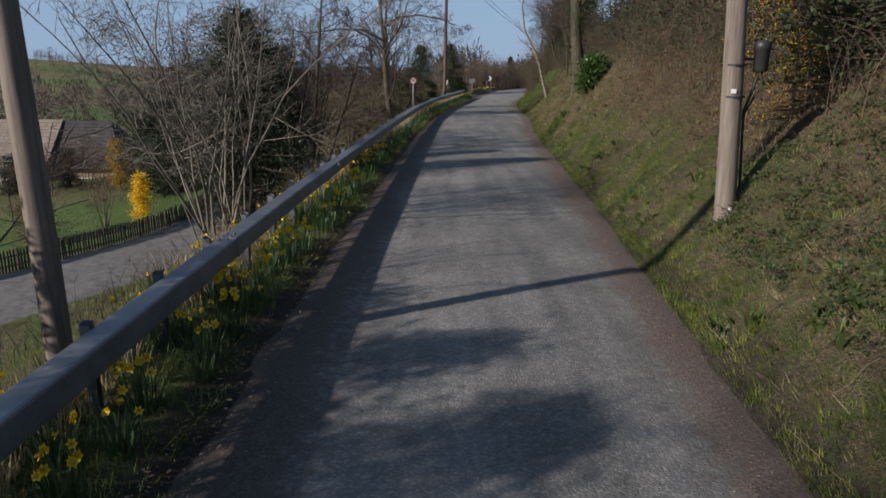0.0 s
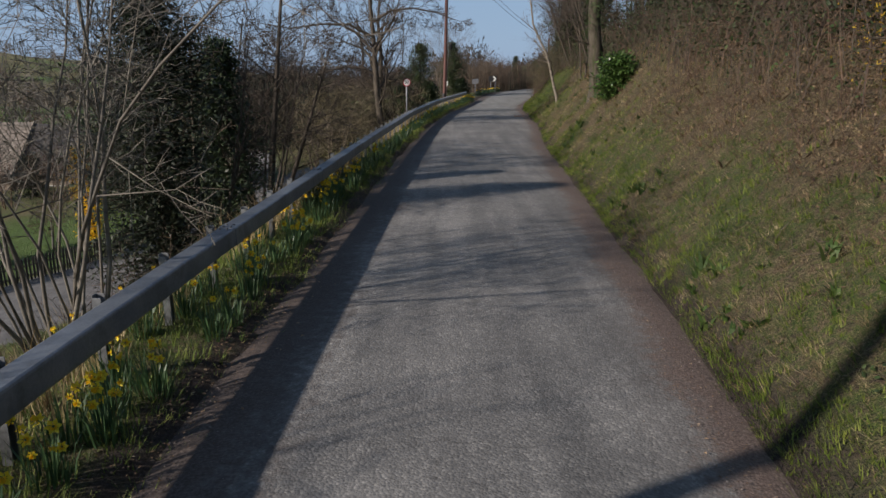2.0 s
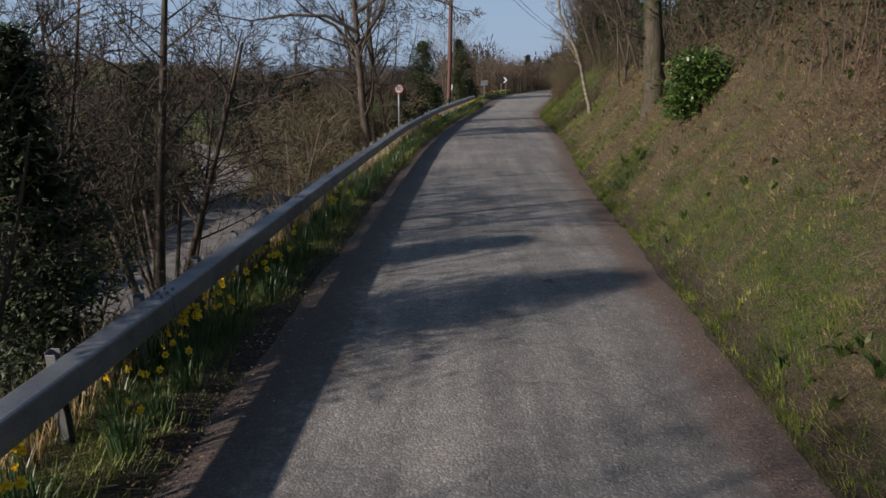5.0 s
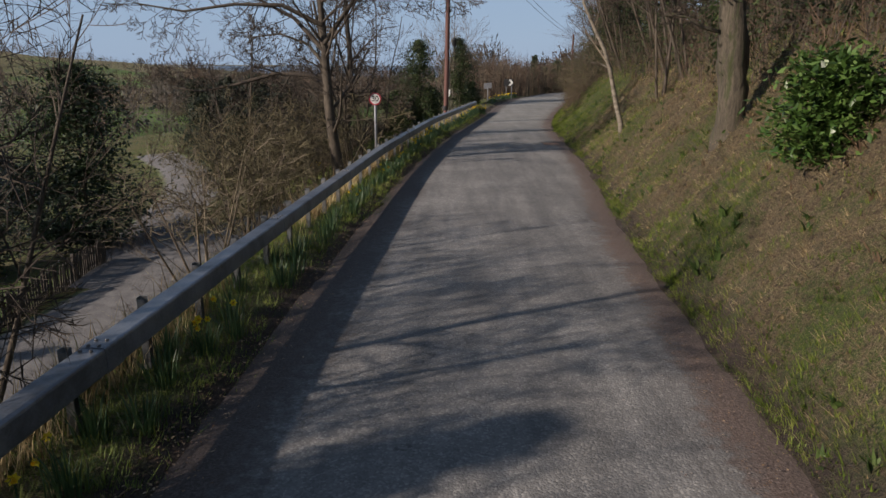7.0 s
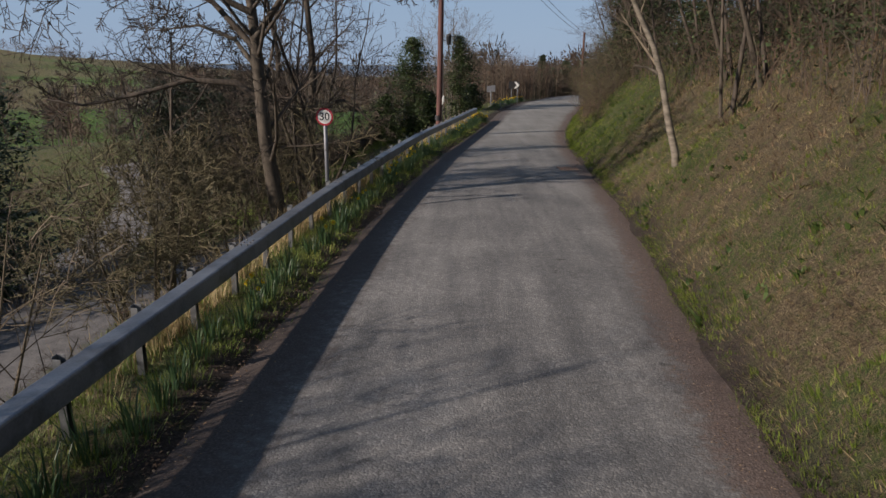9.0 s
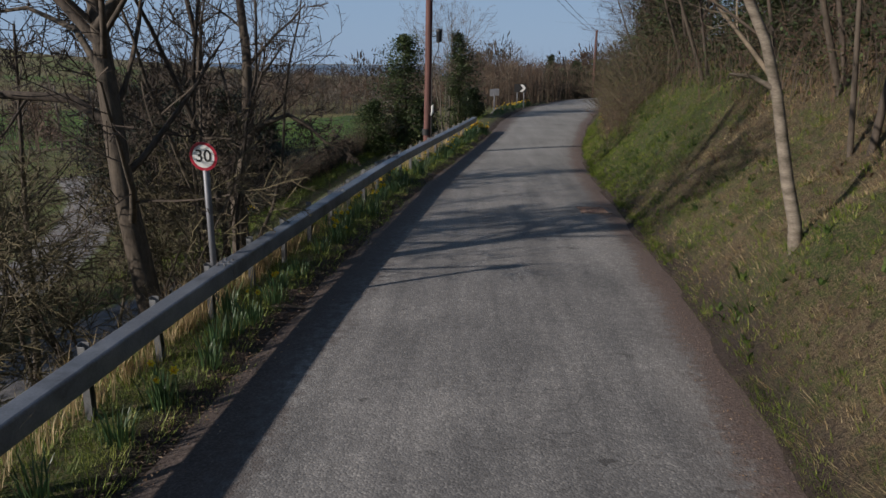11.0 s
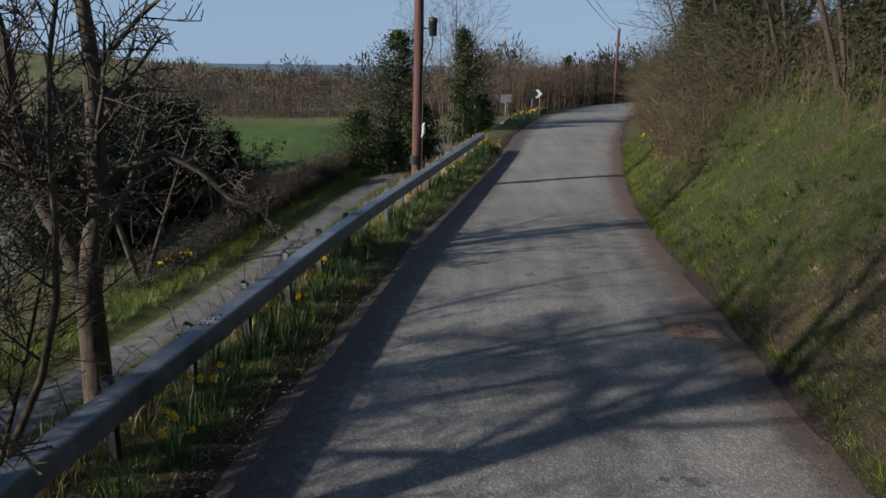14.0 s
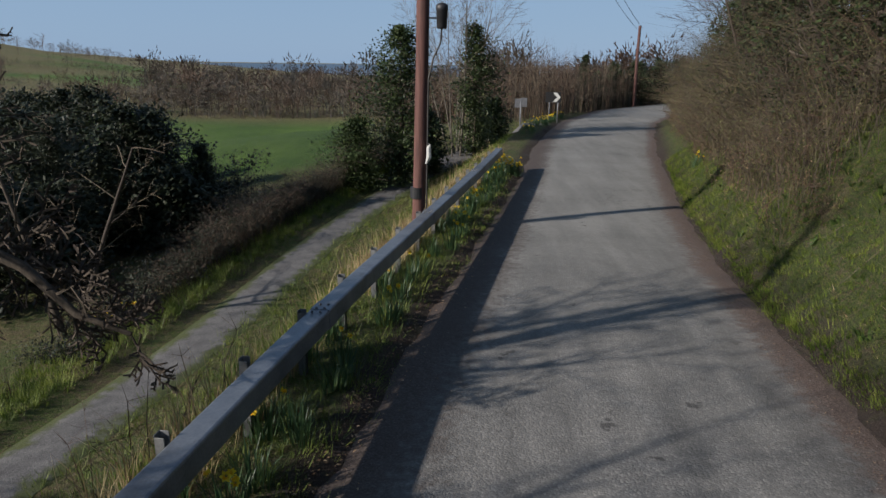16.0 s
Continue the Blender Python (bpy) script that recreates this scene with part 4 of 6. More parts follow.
# cast iron access cover let into the lane, with a raised tread
GX, GY, GW, GH = 4.77, 42.42, 0.323, 0.334
cover = thing("access_cover", (GX, GY, float(road_z(GY)) + 0.016), "rusty cast iron access cover with raised tread set in the lane", "manhole cover", turn=2.2)
b = Build()
b.chamfer((-GW + 0.012, -GH + 0.012, -0.06), (GW - 0.012, GH - 0.012, 0.004), 0.003)
lid = part("lid", b, M_IRON, cover)
for lo, hi in (((-GW, -GH, -0.06), (-GW + 0.008, GH, 0.006)), ((GW - 0.008, -GH, -0.06), (GW, GH, 0.006)), ((-GW + 0.008, -GH, -0.06), (GW - 0.008, -GH + 0.008, 0.006)), ((-GW + 0.008, GH - 0.008, -0.06), (GW - 0.008, GH, 0.006))):
    b = Build()
    b.chamfer(lo, hi, 0.002)
    part("frame_side", b, M_IRON, cover)
b = Build()
rc = random.Random(15)
for i in range(int(2 * (GW - 0.03) / 0.05)):
    for j in range(int(2 * (GH - 0.03) / 0.036)):
        x, y = -GW + 0.03 + i * 0.05 + (0.025 if j % 2 else 0), -GH + 0.03 + j * 0.036
        b.box((-0.020, -0.007, 0.003), (0.020, 0.007, 0.010), pose(min(x, GW - 0.03), y, 0, 0, 0, rc.uniform(-30, 10)))
tagged(part("tread", b, M_RUST, lid), "", "", "", "stuff")
for xx in (-0.18, 0.18):
    b = Build()
    b.tube([(xx * GW * 2, 0.1 * GH, 0.0035), (xx * GW * 2, 0.1 * GH, 0.0125)], [0.022, 0.020], 12, True)
    part("keyhole", b, M_PLASTIC, lid, "dark keyhole")

# ---------------------------------------------------------------- plants: builders


def unit(x, y, z):
    n = math.sqrt(x * x + y * y + z * z) or 1.0
    return x / n, y / n, z / n


def sprout(bs, p, d, length, r, lvl, rng, P):
    """Grows one limb and its children into bs: trunk, limbs, twigs."""
    top = len(P["n"])
    n = max(2, min(9, int(length / P["seg"][min(lvl, len(P["seg"]) - 1)])))
    pts, rad, dirs = [p], [r], [d]
    w, up = P["wob"] * (1.0 if lvl else P.get("wob0", 0.6)), P["up"][min(lvl, len(P["up"]) - 1)]
    for i in range(n):
        d = unit(d[0] + rng.uniform(-w, w), d[1] + rng.uniform(-w, w), d[2] + rng.uniform(-w, w) + up)
        s = length / n
        p = (p[0] + d[0] * s, p[1] + d[1] * s, p[2] + d[2] * s)
        pts.append(p)
        dirs.append(d)
        rad.append(max(r * (1 - P["taper"] * (i + 1) / n), P["thin"]))
    if lvl == 0 and P.get("spine"):
        pts, r = P["spine"]
        n = len(pts) - 1
        dirs = [unit(*(pts[min(i + 1, n)][j] - pts[max(i - 1, 0)][j] for j in range(3))) for i in range(n + 1)]
        rad = [max(r * (1 - P["taper"] * i / n), P["thin"]) for i in range(n + 1)]
        length = sum(math.dist(pts[i], pts[i + 1]) for i in range(n))
    which = 0 if lvl == 0 else (1 if r > P["limb"] else 2)
    if which == 2 and lvl >= top:
        bs[2].spike(pts[0], pts[-1], r)
    else:
        bs[which].tube(pts, rad, (10, 6, 3)[which])
    if lvl >= top:
        return
    k = P["n"][lvl]
    for c in range(k):
        t = P["start"][min(lvl, len(P["start"]) - 1)]
        t = t + (1 - t) * (c + rng.random()) / k
        i = min(int(t * n), n - 1)
        f = t * n - i
        q = tuple(pts[i][j] + (pts[i + 1][j] - pts[i][j]) * f for j in range(3))
        dd = dirs[i + 1]
        a = rng.uniform(0, 2 * math.pi)
        ux, uy, uz = unit(-dd[1], dd[0], 0.001)
        vx, vy, vz = dd[1] * uz - dd[2] * uy, dd[2] * ux - dd[0] * uz, dd[0] * uy - dd[1] * ux
        ang = P["angle"] * rng.uniform(0.7, 1.25)
        ca, sa = math.cos(ang), math.sin(ang)
        e = [dd[j] * ca + (o * math.cos(a) + v_ * math.sin(a)) * sa for j, (o, v_) in enumerate(((ux, vx), (uy, vy), (uz, vz)))]
        if P.get("pull"):
            e = [e[j] + P["pull"][j] for j in range(3)]
        ln = length * P["ratio"][min(lvl, len(P["ratio"]) - 1)] * (1.15 - 0.6 * t) * rng.uniform(0.65, 1.25)
        rr = max(P["thin"], (r * (1 - P["taper"] * t)) * P["thick"] * rng.uniform(0.7, 1.0))
        sprout(bs, q, unit(*e), ln, rr, lvl + 1, rng, P)


BASE = dict(n=(9, 6, 5), seg=(0.6, 0.4, 0.25, 0.15), wob=0.16, wob0=0.10, up=(0.02, 0.05, 0.03), taper=0.75, limb=0.022, thin=0.005, start=(0.35, 0.2, 0.15), angle=0.85, ratio=(0.5, 0.5, 0.45), thick=0.55)


def bare_tree(x, y, stems, seed, label, P=None, mats=(None, None, None), name="tree", sink=0.25, z=None, spines=()):
    """A leafless tree or coppice: stems is a list of (dx, dy, lean x, lean y, length, radius)."""
    rng = random.Random(seed)
    pp = dict(BASE)
    pp.update(P or {})
    bz = ground_z(x, y) if z is None else z
    t = thing(name, (x, y, bz), label, "tree" if name == "tree" else "shrub", "bare trees" if name == "tree" else "bare shrubs")
    bs = [Build(), Build(), Build()]
    for spine, r in spines:
        sprout(bs, spine[0], (0, 0, 1), 1.0, r, 0, rng, dict(pp, spine=(spine, r)))
    for dx, dy, lx, ly, ln, r in stems:
        sprout(bs, (dx, dy, -sink), unit(lx, ly, 1.0), ln, r, 0, rng, pp)
    m0, m1, m2 = mats[0] or M_BARK, mats[1] or M_BARK, mats[2] or M_TWIG
    part("trunk", bs[0], m0, t, smooth_it=True)
    if bs[1].v:
        part("branching", bs[1], m1, t, smooth_it=True)
    if bs[2].v:
        part("crown", bs[2], m2, t)
    return t


def fan(n, rng, spread, ln, r, foot=0.25):
    out = []
    for i in range(n):
        a = 2 * math.pi * (i + rng.random()) / n
        s = spread * rng.uniform(0.3, 1.0)
        out.append((math.cos(a) * foot * rng.random(), math.sin(a) * foot * rng.random(), math.cos(a) * s, math.sin(a) * s, ln * rng.uniform(0.75, 1.1), r * rng.uniform(0.6, 1.1)))
    return out


def evergreen(x, y, tall, wide, seed, label, mat, leaf=(0.09, 0.022), count=9000, cone=0.0, name="tree", z=None, trunk_r=0.09, droop=-0.1, open_base=0.12):
    """Trunk, boughs and a crown of many small leaves in ragged sprays; cone 0: rounded crown, 1: spire."""
    rng = random.Random(seed)
    bz = ground_z(x, y) if z is None else z
    t = thing(name, (x, y, bz), label, "tree" if tall > 1.8 else "shrub", "evergreens")
    b = Build()
    b.tube([(0, 0, -0.3), (0.03, 0.02, tall * 0.4), (-0.02, 0.0, tall * 0.95)], [trunk_r, trunk_r * 0.7, trunk_r * 0.12], 8)
    part("trunk", b, M_BARK, t, smooth_it=True)
    bb_, cr = Build(), Build()
    nb = max(18, int(count / 90))
    per = max(10, count // (nb * 6))
    for i in range(nb):
        h = open_base + (0.98 - open_base) * (i + rng.random()) / nb
        prof = (1 - h) ** 0.9 * 1.0 if cone > 0.5 else math.sin(math.pi * min(1, 0.12 + 0.88 * h)) ** 0.6
        a = rng.uniform(0, 2 * math.pi)
        lobe = 0.82 + 0.2 * math.sin(3 * a + seed + 4 * h) + 0.16 * math.sin(5 * a - 2 * seed + 9 * h)
        reach = wide * max(0.1, prof) * lobe * rng.uniform(0.5, 1.3)
        rise = droop if cone > 0.5 else 0.35 * (h - 0.3)
        p0 = (0, 0, h * tall)
        p1 = (math.cos(a) * reach * 0.5, math.sin(a) * reach * 0.5, h * tall + reach * rise * 0.3)
        p2 = (math.cos(a) * reach, math.sin(a) * reach, h * tall + reach * rise + (0.1 if cone > 0.5 else 0.0))
        bb_.tube([p0, p1, p2], [0.016, 0.011, 0.004], 4)
        for s in range(6):
            f = 0.3 + 0.7 * (s + rng.random()) / 6
            q = [p0[j] + (p2[j] - p0[j]) * f for j in range(3)]
            spread = 0.10 + 0.14 * reach * (1.2 - f * 0.6)
            for k in range(per):
                pp = (q[0] + rng.gauss(0, spread), q[1] + rng.gauss(0, spread), q[2] + rng.gauss(0, spread * (0.45 if cone > 0.5 else 0.8)))
                if pp[2] < 0.05:
                    continue
                dx, dy, dz = unit(rng.gauss(math.cos(a) * 0.6, 0.8), rng.gauss(math.sin(a) * 0.6, 0.8), rng.gauss(0.1 if cone < 0.5 else -0.15, 0.6))
                L = leaf[0] * rng.uniform(0.6, 1.35)
                sx, sy, sz = unit(dy + rng.uniform(-0.5, 0.5), -dx + rng.uniform(-0.5, 0.5), rng.uniform(-0.7, 0.7))
                w = leaf[1] * rng.uniform(0.7, 1.2)
                cr.leaf(pp, (dx * L, dy * L, dz * L), (sx * w, sy * w, sz * w), 0.2)
    part("branching", bb_, M_BARK, t)
    part("crown", cr, mat, t)
    return t


def thicket(name, spots, seed, label, mats, tall=(1.0, 2.2), side=4, r=0.008, category="undergrowth", arch=0.35, leaves=None, leaf_mat=None, leaf_n=0, kids=1):
    """Tangled bare stems over many spots: one mass of stuff."""
    rng = random.Random(seed)
    bs = [Build() for _ in mats]
    lf = Build()
    for (x, y, k) in spots:
        z = ground_z(x, y) - 0.05
        b = bs[rng.randrange(len(bs))]
        h = rng.uniform(*tall) * k
        a = rng.uniform(0, 2 * math.pi)
        lean = arch * rng.uniform(0.2, 1.2) * h
        pts = []
        for i in range(4):
            t = i / 3
            pts.append((x + math.cos(a) * lean * t * t + rng.uniform(-0.04, 0.04) * h * t, y + math.sin(a) * lean * t * t + rng.uniform(-0.04, 0.04) * h * t, z + h * (t - (arch * 0.4) * t ** 3)))
        r0 = r * rng.uniform(0.6, 1.5) * (0.5 + 0.5 * k)
        b.tube((pts[0], pts[1], pts[2]), [r0, r0 * 0.8, r0 * 0.5], 3)
        b.spike(pts[2], pts[3], r0 * 0.5)
        for s in range(side):
            i = rng.randrange(1, 3)
            p = pts[i]
            L = h * rng.uniform(0.18, 0.45)
            aa = rng.uniform(0, 2 * math.pi)
            e = (p[0] + math.cos(aa) * L * 0.7, p[1] + math.sin(aa) * L * 0.7, p[2] + L * rng.uniform(-0.1, 0.75))
            m_ = tuple((p[j] + e[j]) / 2 for j in range(3))
            b.spike(p, e, r0 * 0.5)
            for q in range(kids):
                L2 = L * rng.uniform(0.3, 0.6)
                a2 = rng.uniform(0, 2 * math.pi)
                b.spike(m_, (m_[0] + math.cos(a2) * L2 * 0.7, m_[1] + math.sin(a2) * L2 * 0.7, m_[2] + L2 * rng.uniform(0, 0.7)), r0 * 0.3)
            for q in range(leaf_n):
                f = rng.random()
                pp = tuple(p[j] + (e[j] - p[j]) * f + rng.gauss(0, 0.05) for j in range(3))
                dx, dy, dz = unit(rng.gauss(0, 1), rng.gauss(0, 1), rng.gauss(0, 0.8))
                L3 = leaves[0] * rng.uniform(0.6, 1.3)
                sx, sy, sz = unit(dy, -dx, rng.uniform(-0.6, 0.6))
                lf.leaf(pp, (dx * L3, dy * L3, dz * L3), (sx * leaves[1], sy * leaves[1], sz * leaves[1]))
    root = thing(name, (0, 0, 0), label, category, "", "stuff")
    for b, m in zip(bs, mats):
        if b.v:
            tagged(part("stems", b, m, root), "", "", "", "stuff")
    if lf.v:
        tagged(part("leaves", lf, leaf_mat, root), "", "", "", "stuff")
    return root


def scatter(n, seed, fx, y0, y1, k=None):
    """Spots (x, y, size): fx(rng, y) gives x."""
    rng = random.Random(seed)
    out = []
    for _ in range(n):
        y = rng.uniform(y0, y1)
        x = fx(rng, y)
        if x is not None:
            out.append((x, y, 1.0 if k is None else k(rng, x, y)))
    return out


RX, LX, RL, TX = (lambda y: float(right_x(y))), (lambda y: float(left_x(y))), (lambda y: float(rail_x(y))), (lambda y: float(track_x(y)))

# ---------------------------------------------------------------- trees on the slope left of the barrier
rg = random.Random(5)
bare_tree(-3.35, 10.7, [(dx, dy, lx - 0.02, ly, ln, r) for dx, dy, lx, ly, ln, r in fan(17, rg, 0.30, 5.4, 0.026, 0.4)], 11, "many-stemmed leafless hazel with pale bark behind the barrier", dict(n=(14, 6, 5), ratio=(0.26, 0.5, 0.5), angle=0.95, up=(0.03, 0.02, 0.0), wob=0.28, wob0=0.75, thin=0.003, taper=0.8), (M_HAZEL, M_HAZEL, M_HAZEL))
bare_tree(-4.6, -1.2, fan(5, rg, 0.35, 6.0, 0.04, 0.3), 12, "leafless multi-stemmed tree beside the lane", dict(n=(8, 6, 5), thin=0.005, wob=0.2))
bare_tree(-4.4, 6.0, fan(4, rg, 0.3, 3.2, 0.03, 0.2), 13, "slim leafless saplings on the slope", dict(n=(6, 5, 3)), (M_HAZEL, M_HAZEL, M_HAZEL), "sapling")
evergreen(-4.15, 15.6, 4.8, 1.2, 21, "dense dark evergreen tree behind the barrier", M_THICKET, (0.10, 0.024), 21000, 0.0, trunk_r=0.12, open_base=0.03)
evergreen(-3.9, 18.3, 4.15, 1.35, 22, "dark green spruce on the slope below the lane", M_CONIFER, (0.11, 0.026), 18000, 1.0, droop=-0.2, open_base=0.04)
bare_tree(-3.9, 16.4, fan(4, rg, 0.3, 4.6, 0.045, 0.3), 14, "tangled dark leafless tree behind the barrier", dict(n=(11, 7, 6), ratio=(0.3, 0.5, 0.5), wob=0.24))
bare_tree(-5.4, 19.4, fan(7, rg, 0.34, 6.2, 0.06, 0.4), 27, "bushy leafless tree with a haze of fine twigs", dict(n=(14, 9, 7), ratio=(0.32, 0.5, 0.5), wob=0.24, thin=0.005, thick=0.45))
bare_tree(-3.7, 20.8, [(0, 0, 0.05, 0.1, 6.2, 0.10), (0.1, 0.1, 0.40, -0.1, 4.6, 0.07), (-0.1, 0, -0.4, 0.3, 5.4, 0.07)], 15, "spreading leafless tree with dark branches", dict(n=(18, 11, 8), angle=1.0, ratio=(0.34, 0.5, 0.5), wob=0.24, thin=0.005, thick=0.42))
bare_tree(-6.1, 22.2, fan(6, rg, 0.4, 6.4, 0.06, 0.4), 88, "bushy leafless tree with a dense twiggy crown", dict(n=(14, 9, 7), ratio=(0.34, 0.5, 0.5), wob=0.24, thin=0.005, thick=0.45))
bare_tree(-4.7, 23.6, fan(6, rg, 0.5, 5.4, 0.06, 0.4), 50, "bushy leafless tree with fine dark twigs", dict(n=(13, 8, 6), ratio=(0.42, 0.5, 0.5), wob=0.22))
bare_tree(-5.9, 39.6, [(0, 0, 0.1, 0.0, 7.2, 0.08), (0.1, 0, -0.2, 0.1, 6.5, 0.06)], 16, "tall thin leafless tree above the track", dict(n=(16, 8, 6), ratio=(0.3, 0.5, 0.5)))
bare_tree(-3.4, 28.6, fan(6, rg, 0.6, 3.0, 0.035, 0.3), 17, "low leafless scrub on the slope", dict(n=(7, 6, 4)), (M_TWIG_PALE, M_TWIG_PALE, M_TWIG_PALE), "shrub")
thorn = dict(n=(15, 10, 7), angle=1.0, ratio=(0.40, 0.5, 0.5), wob=0.3, thin=0.007, taper=0.85)
bare_tree(-4.6, 35.2, fan(9, rg, 0.55, 4.5, 0.05, 0.4), 18, "wide bushy budding hawthorn below the barrier", thorn, (M_BARK, M_TWIG, M_TWIG_OLIVE), "shrub")
bare_tree(-3.6, 37.8, fan(8, rg, 0.8, 4.2, 0.05, 0.4), 47, "bushy budding thorn below the sign", thorn, (M_BARK, M_TWIG, M_TWIG_OLIVE), "shrub")
bare_tree(-2.15, 36.8, [], 19, "tall leaning leafless tree behind the speed limit sign", dict(n=(13, 8, 5, 2), ratio=(0.32, 0.52, 0.5, 0.45), angle=0.95, start=(0.3, 0.2, 0.15), thick=0.45, thin=0.007), spines=(
    ([(0, 0, -0.4), (-0.02, 0, 0.2), (-0.13, 0, 1.12), (-0.26, 0, 2.2), (-0.32, 0.02, 3.4), (-0.36, 0.05, 4.2), (-0.44, 0.1, 5.3), (-0.6, 0.1, 7.2), (-0.5, 0.2, 9.6)], 0.195),
    ([(-0.3, 0, 3.0), (-0.8, 0, 3.35), (-1.7, -0.1, 3.4), (-2.8, -0.2, 3.1), (-3.8, -0.3, 2.9), (-4.6, -0.2, 3.0)], 0.075),
    ([(-0.34, 0, 4.0), (-1.2, 0.2, 4.9), (-2.2, 0.3, 5.4), (-3.0, 0.3, 6.2)], 0.07),
    ([(-0.4, 0, 4.7), (-1.4, -0.3, 5.2), (-2.6, -0.6, 5.2), (-3.9, -0.8, 5.0), (-5.2, -0.9, 5.2)], 0.07),
    ([(-0.33, 0, 3.6), (-0.9, 0.5, 4.2), (-1.8, 1.0, 4.5), (-2.9, 1.4, 4.4)], 0.055),
    ([(-0.44, 0.1, 5.3), (0.4, -0.2, 5.8), (1.4, -0.4, 5.9), (2.5, -0.5, 5.7), (3.3, -0.5, 5.4)], 0.06),
    ([(-0.36, 0, 4.2), (0.5, 0.2, 5.4), (1.0, 0.3, 7.0), (1.2, 0.4, 8.6)], 0.075)))
bare_tree(-2.0, 39.2, fan(6, rg, 0.16, 7.2, 0.065, 0.35), 20, "cluster of slim leafless stems with ivy", dict(n=(14, 7, 5), wob0=1.1, ratio=(0.26, 0.5, 0.45)))
bare_tree(-3.3, 40.6, fan(8, rg, 0.4, 4.6, 0.045, 0.5), 25, "dense dark leafless thicket below the sign", dict(n=(12, 8, 6), wob=0.24))
bare_tree(-3.18, 43.5, [], 26, "forked leafless tree with grey bark at the track edge", dict(n=(13, 8, 6, 1), ratio=(0.32, 0.52, 0.5, 0.45), start=(0.4, 0.2, 0.15), angle=0.95, thick=0.5, thin=0.008), spines=(
    ([(0, 0, -0.4), (0.02, 0, 0.3), (0.06, 0, 1.2), (0.08, 0, 2.26), (0.22, 0, 2.9), (0.39, 0, 3.6), (0.42, 0.05, 4.6), (0.44, 0.1, 5.5), (0.3, 0.2, 7.2), (0.4, 0.3, 8.6)], 0.235),
    ([(0.07, 0, 2.2), (-0.11, 0, 2.96), (-0.35, 0, 3.4), (-0.52, 0, 3.83), (-0.55, -0.05, 4.8), (-0.53, -0.1, 5.6), (-0.8, -0.2, 7.4)], 0.165),
    ([(0.39, 0, 3.7), (0.65, 0, 3.95), (1.3, 0.05, 4.2), (1.75, 0.1, 3.95), (2.1, 0.1, 3.6), (2.5, 0.1, 3.45)], 0.075),
    ([(-0.52, 0, 3.83), (-1.3, 0.1, 4.3), (-2.2, 0.1, 4.4), (-3.0, 0.2, 4.9)], 0.06)))
evergreen(-11.7, 40.4, 6.3, 2.7, 31, "dark bushy conifer beside the farm track", M_CONIFER, (0.18, 0.06), 13000, 0.0, open_base=0.01)
evergreen(-14.6, 37.5, 5.0, 2.2, 32, "dark bushy conifer beside the farm track", M_CONIFER, (0.17, 0.055), 12000, 0.0, open_base=0.02)
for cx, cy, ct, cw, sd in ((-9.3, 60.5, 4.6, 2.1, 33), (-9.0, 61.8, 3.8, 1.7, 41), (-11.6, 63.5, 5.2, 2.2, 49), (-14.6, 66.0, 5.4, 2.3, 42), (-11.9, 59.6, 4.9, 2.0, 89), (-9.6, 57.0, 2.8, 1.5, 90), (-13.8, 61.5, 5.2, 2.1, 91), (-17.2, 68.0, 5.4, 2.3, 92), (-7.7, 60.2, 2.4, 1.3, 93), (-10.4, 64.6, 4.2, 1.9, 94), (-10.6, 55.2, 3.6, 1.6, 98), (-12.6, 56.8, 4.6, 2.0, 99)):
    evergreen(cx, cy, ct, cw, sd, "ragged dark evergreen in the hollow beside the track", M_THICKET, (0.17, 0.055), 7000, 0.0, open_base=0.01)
for cx, cy, ct, cw, sd in ((-7.3, 61.6, 3.0, 1.2, 95), (-10.4, 58.4, 4.6, 1.5, 96)):
    evergreen(cx, cy, ct, cw, sd, "feathery dark yew at the edge of the hollow", M_THICKET, (0.12, 0.022), 9000, 1.0, droop=0.12, open_base=0.02)
# out of view: bushes added only to cast shade on the near verge and lane
evergreen(-5.4, 0.8, 4.5, 1.35, 43, "unseen evergreen bush added to shade the lane's edge", M_CONIFER, (0.11, 0.034), 8500, 0.0, open_base=0.02)
evergreen(-5.0, 2.8, 4.0, 1.15, 44, "unseen evergreen bush added to shade the lane's edge", M_CONIFER, (0.11, 0.034), 7000, 0.0, open_base=0.02)
evergreen(-4.8, 4.7, 3.3, 0.95, 59, "unseen evergreen bush added to shade the lane's edge", M_CONIFER, (0.10, 0.03), 5200, 0.0, open_base=0.02)
bare_tree(-6.95, 52.6, [(0, 0, -0.25, 0.1, 4.4, 0.10), (0.1, 0, 0.3, 0.2, 4.6, 0.08)], 45, "dark spreading leafless tree with drooping twigs beside the track", dict(n=(9, 5, 3), angle=1.05, wob=0.3, up=(0.0, -0.03, -0.05), ratio=(0.5, 0.5, 0.45)), (M_TWIG, M_TWIG, M_TWIG_PALE))
bare_tree(-6.6, 52.9, fan(9, rg, 0.8, 1.05, 0.014, 0.4), 34, "small twiggy russet bush beside the track", dict(n=(7, 5, 4), angle=0.9, wob=0.25, thin=0.004), (M_TWIG_RED, M_TWIG_RED, M_TWIG_RED), "shrub")
evergreen(-1.2, 67.0, 6.2, 1.75, 35, "ragged dark holly wound with ivy beside the track", M_HOLLY, (0.13, 0.05), 12000, 0.0, open_base=0.03)
evergreen(-2.9, 66.0, 2.7, 1.3, 97, "yellow-green ivy bush at the foot of the holly", M_IVY, (0.10, 0.045), 8000, 0.0, open_base=0.02)
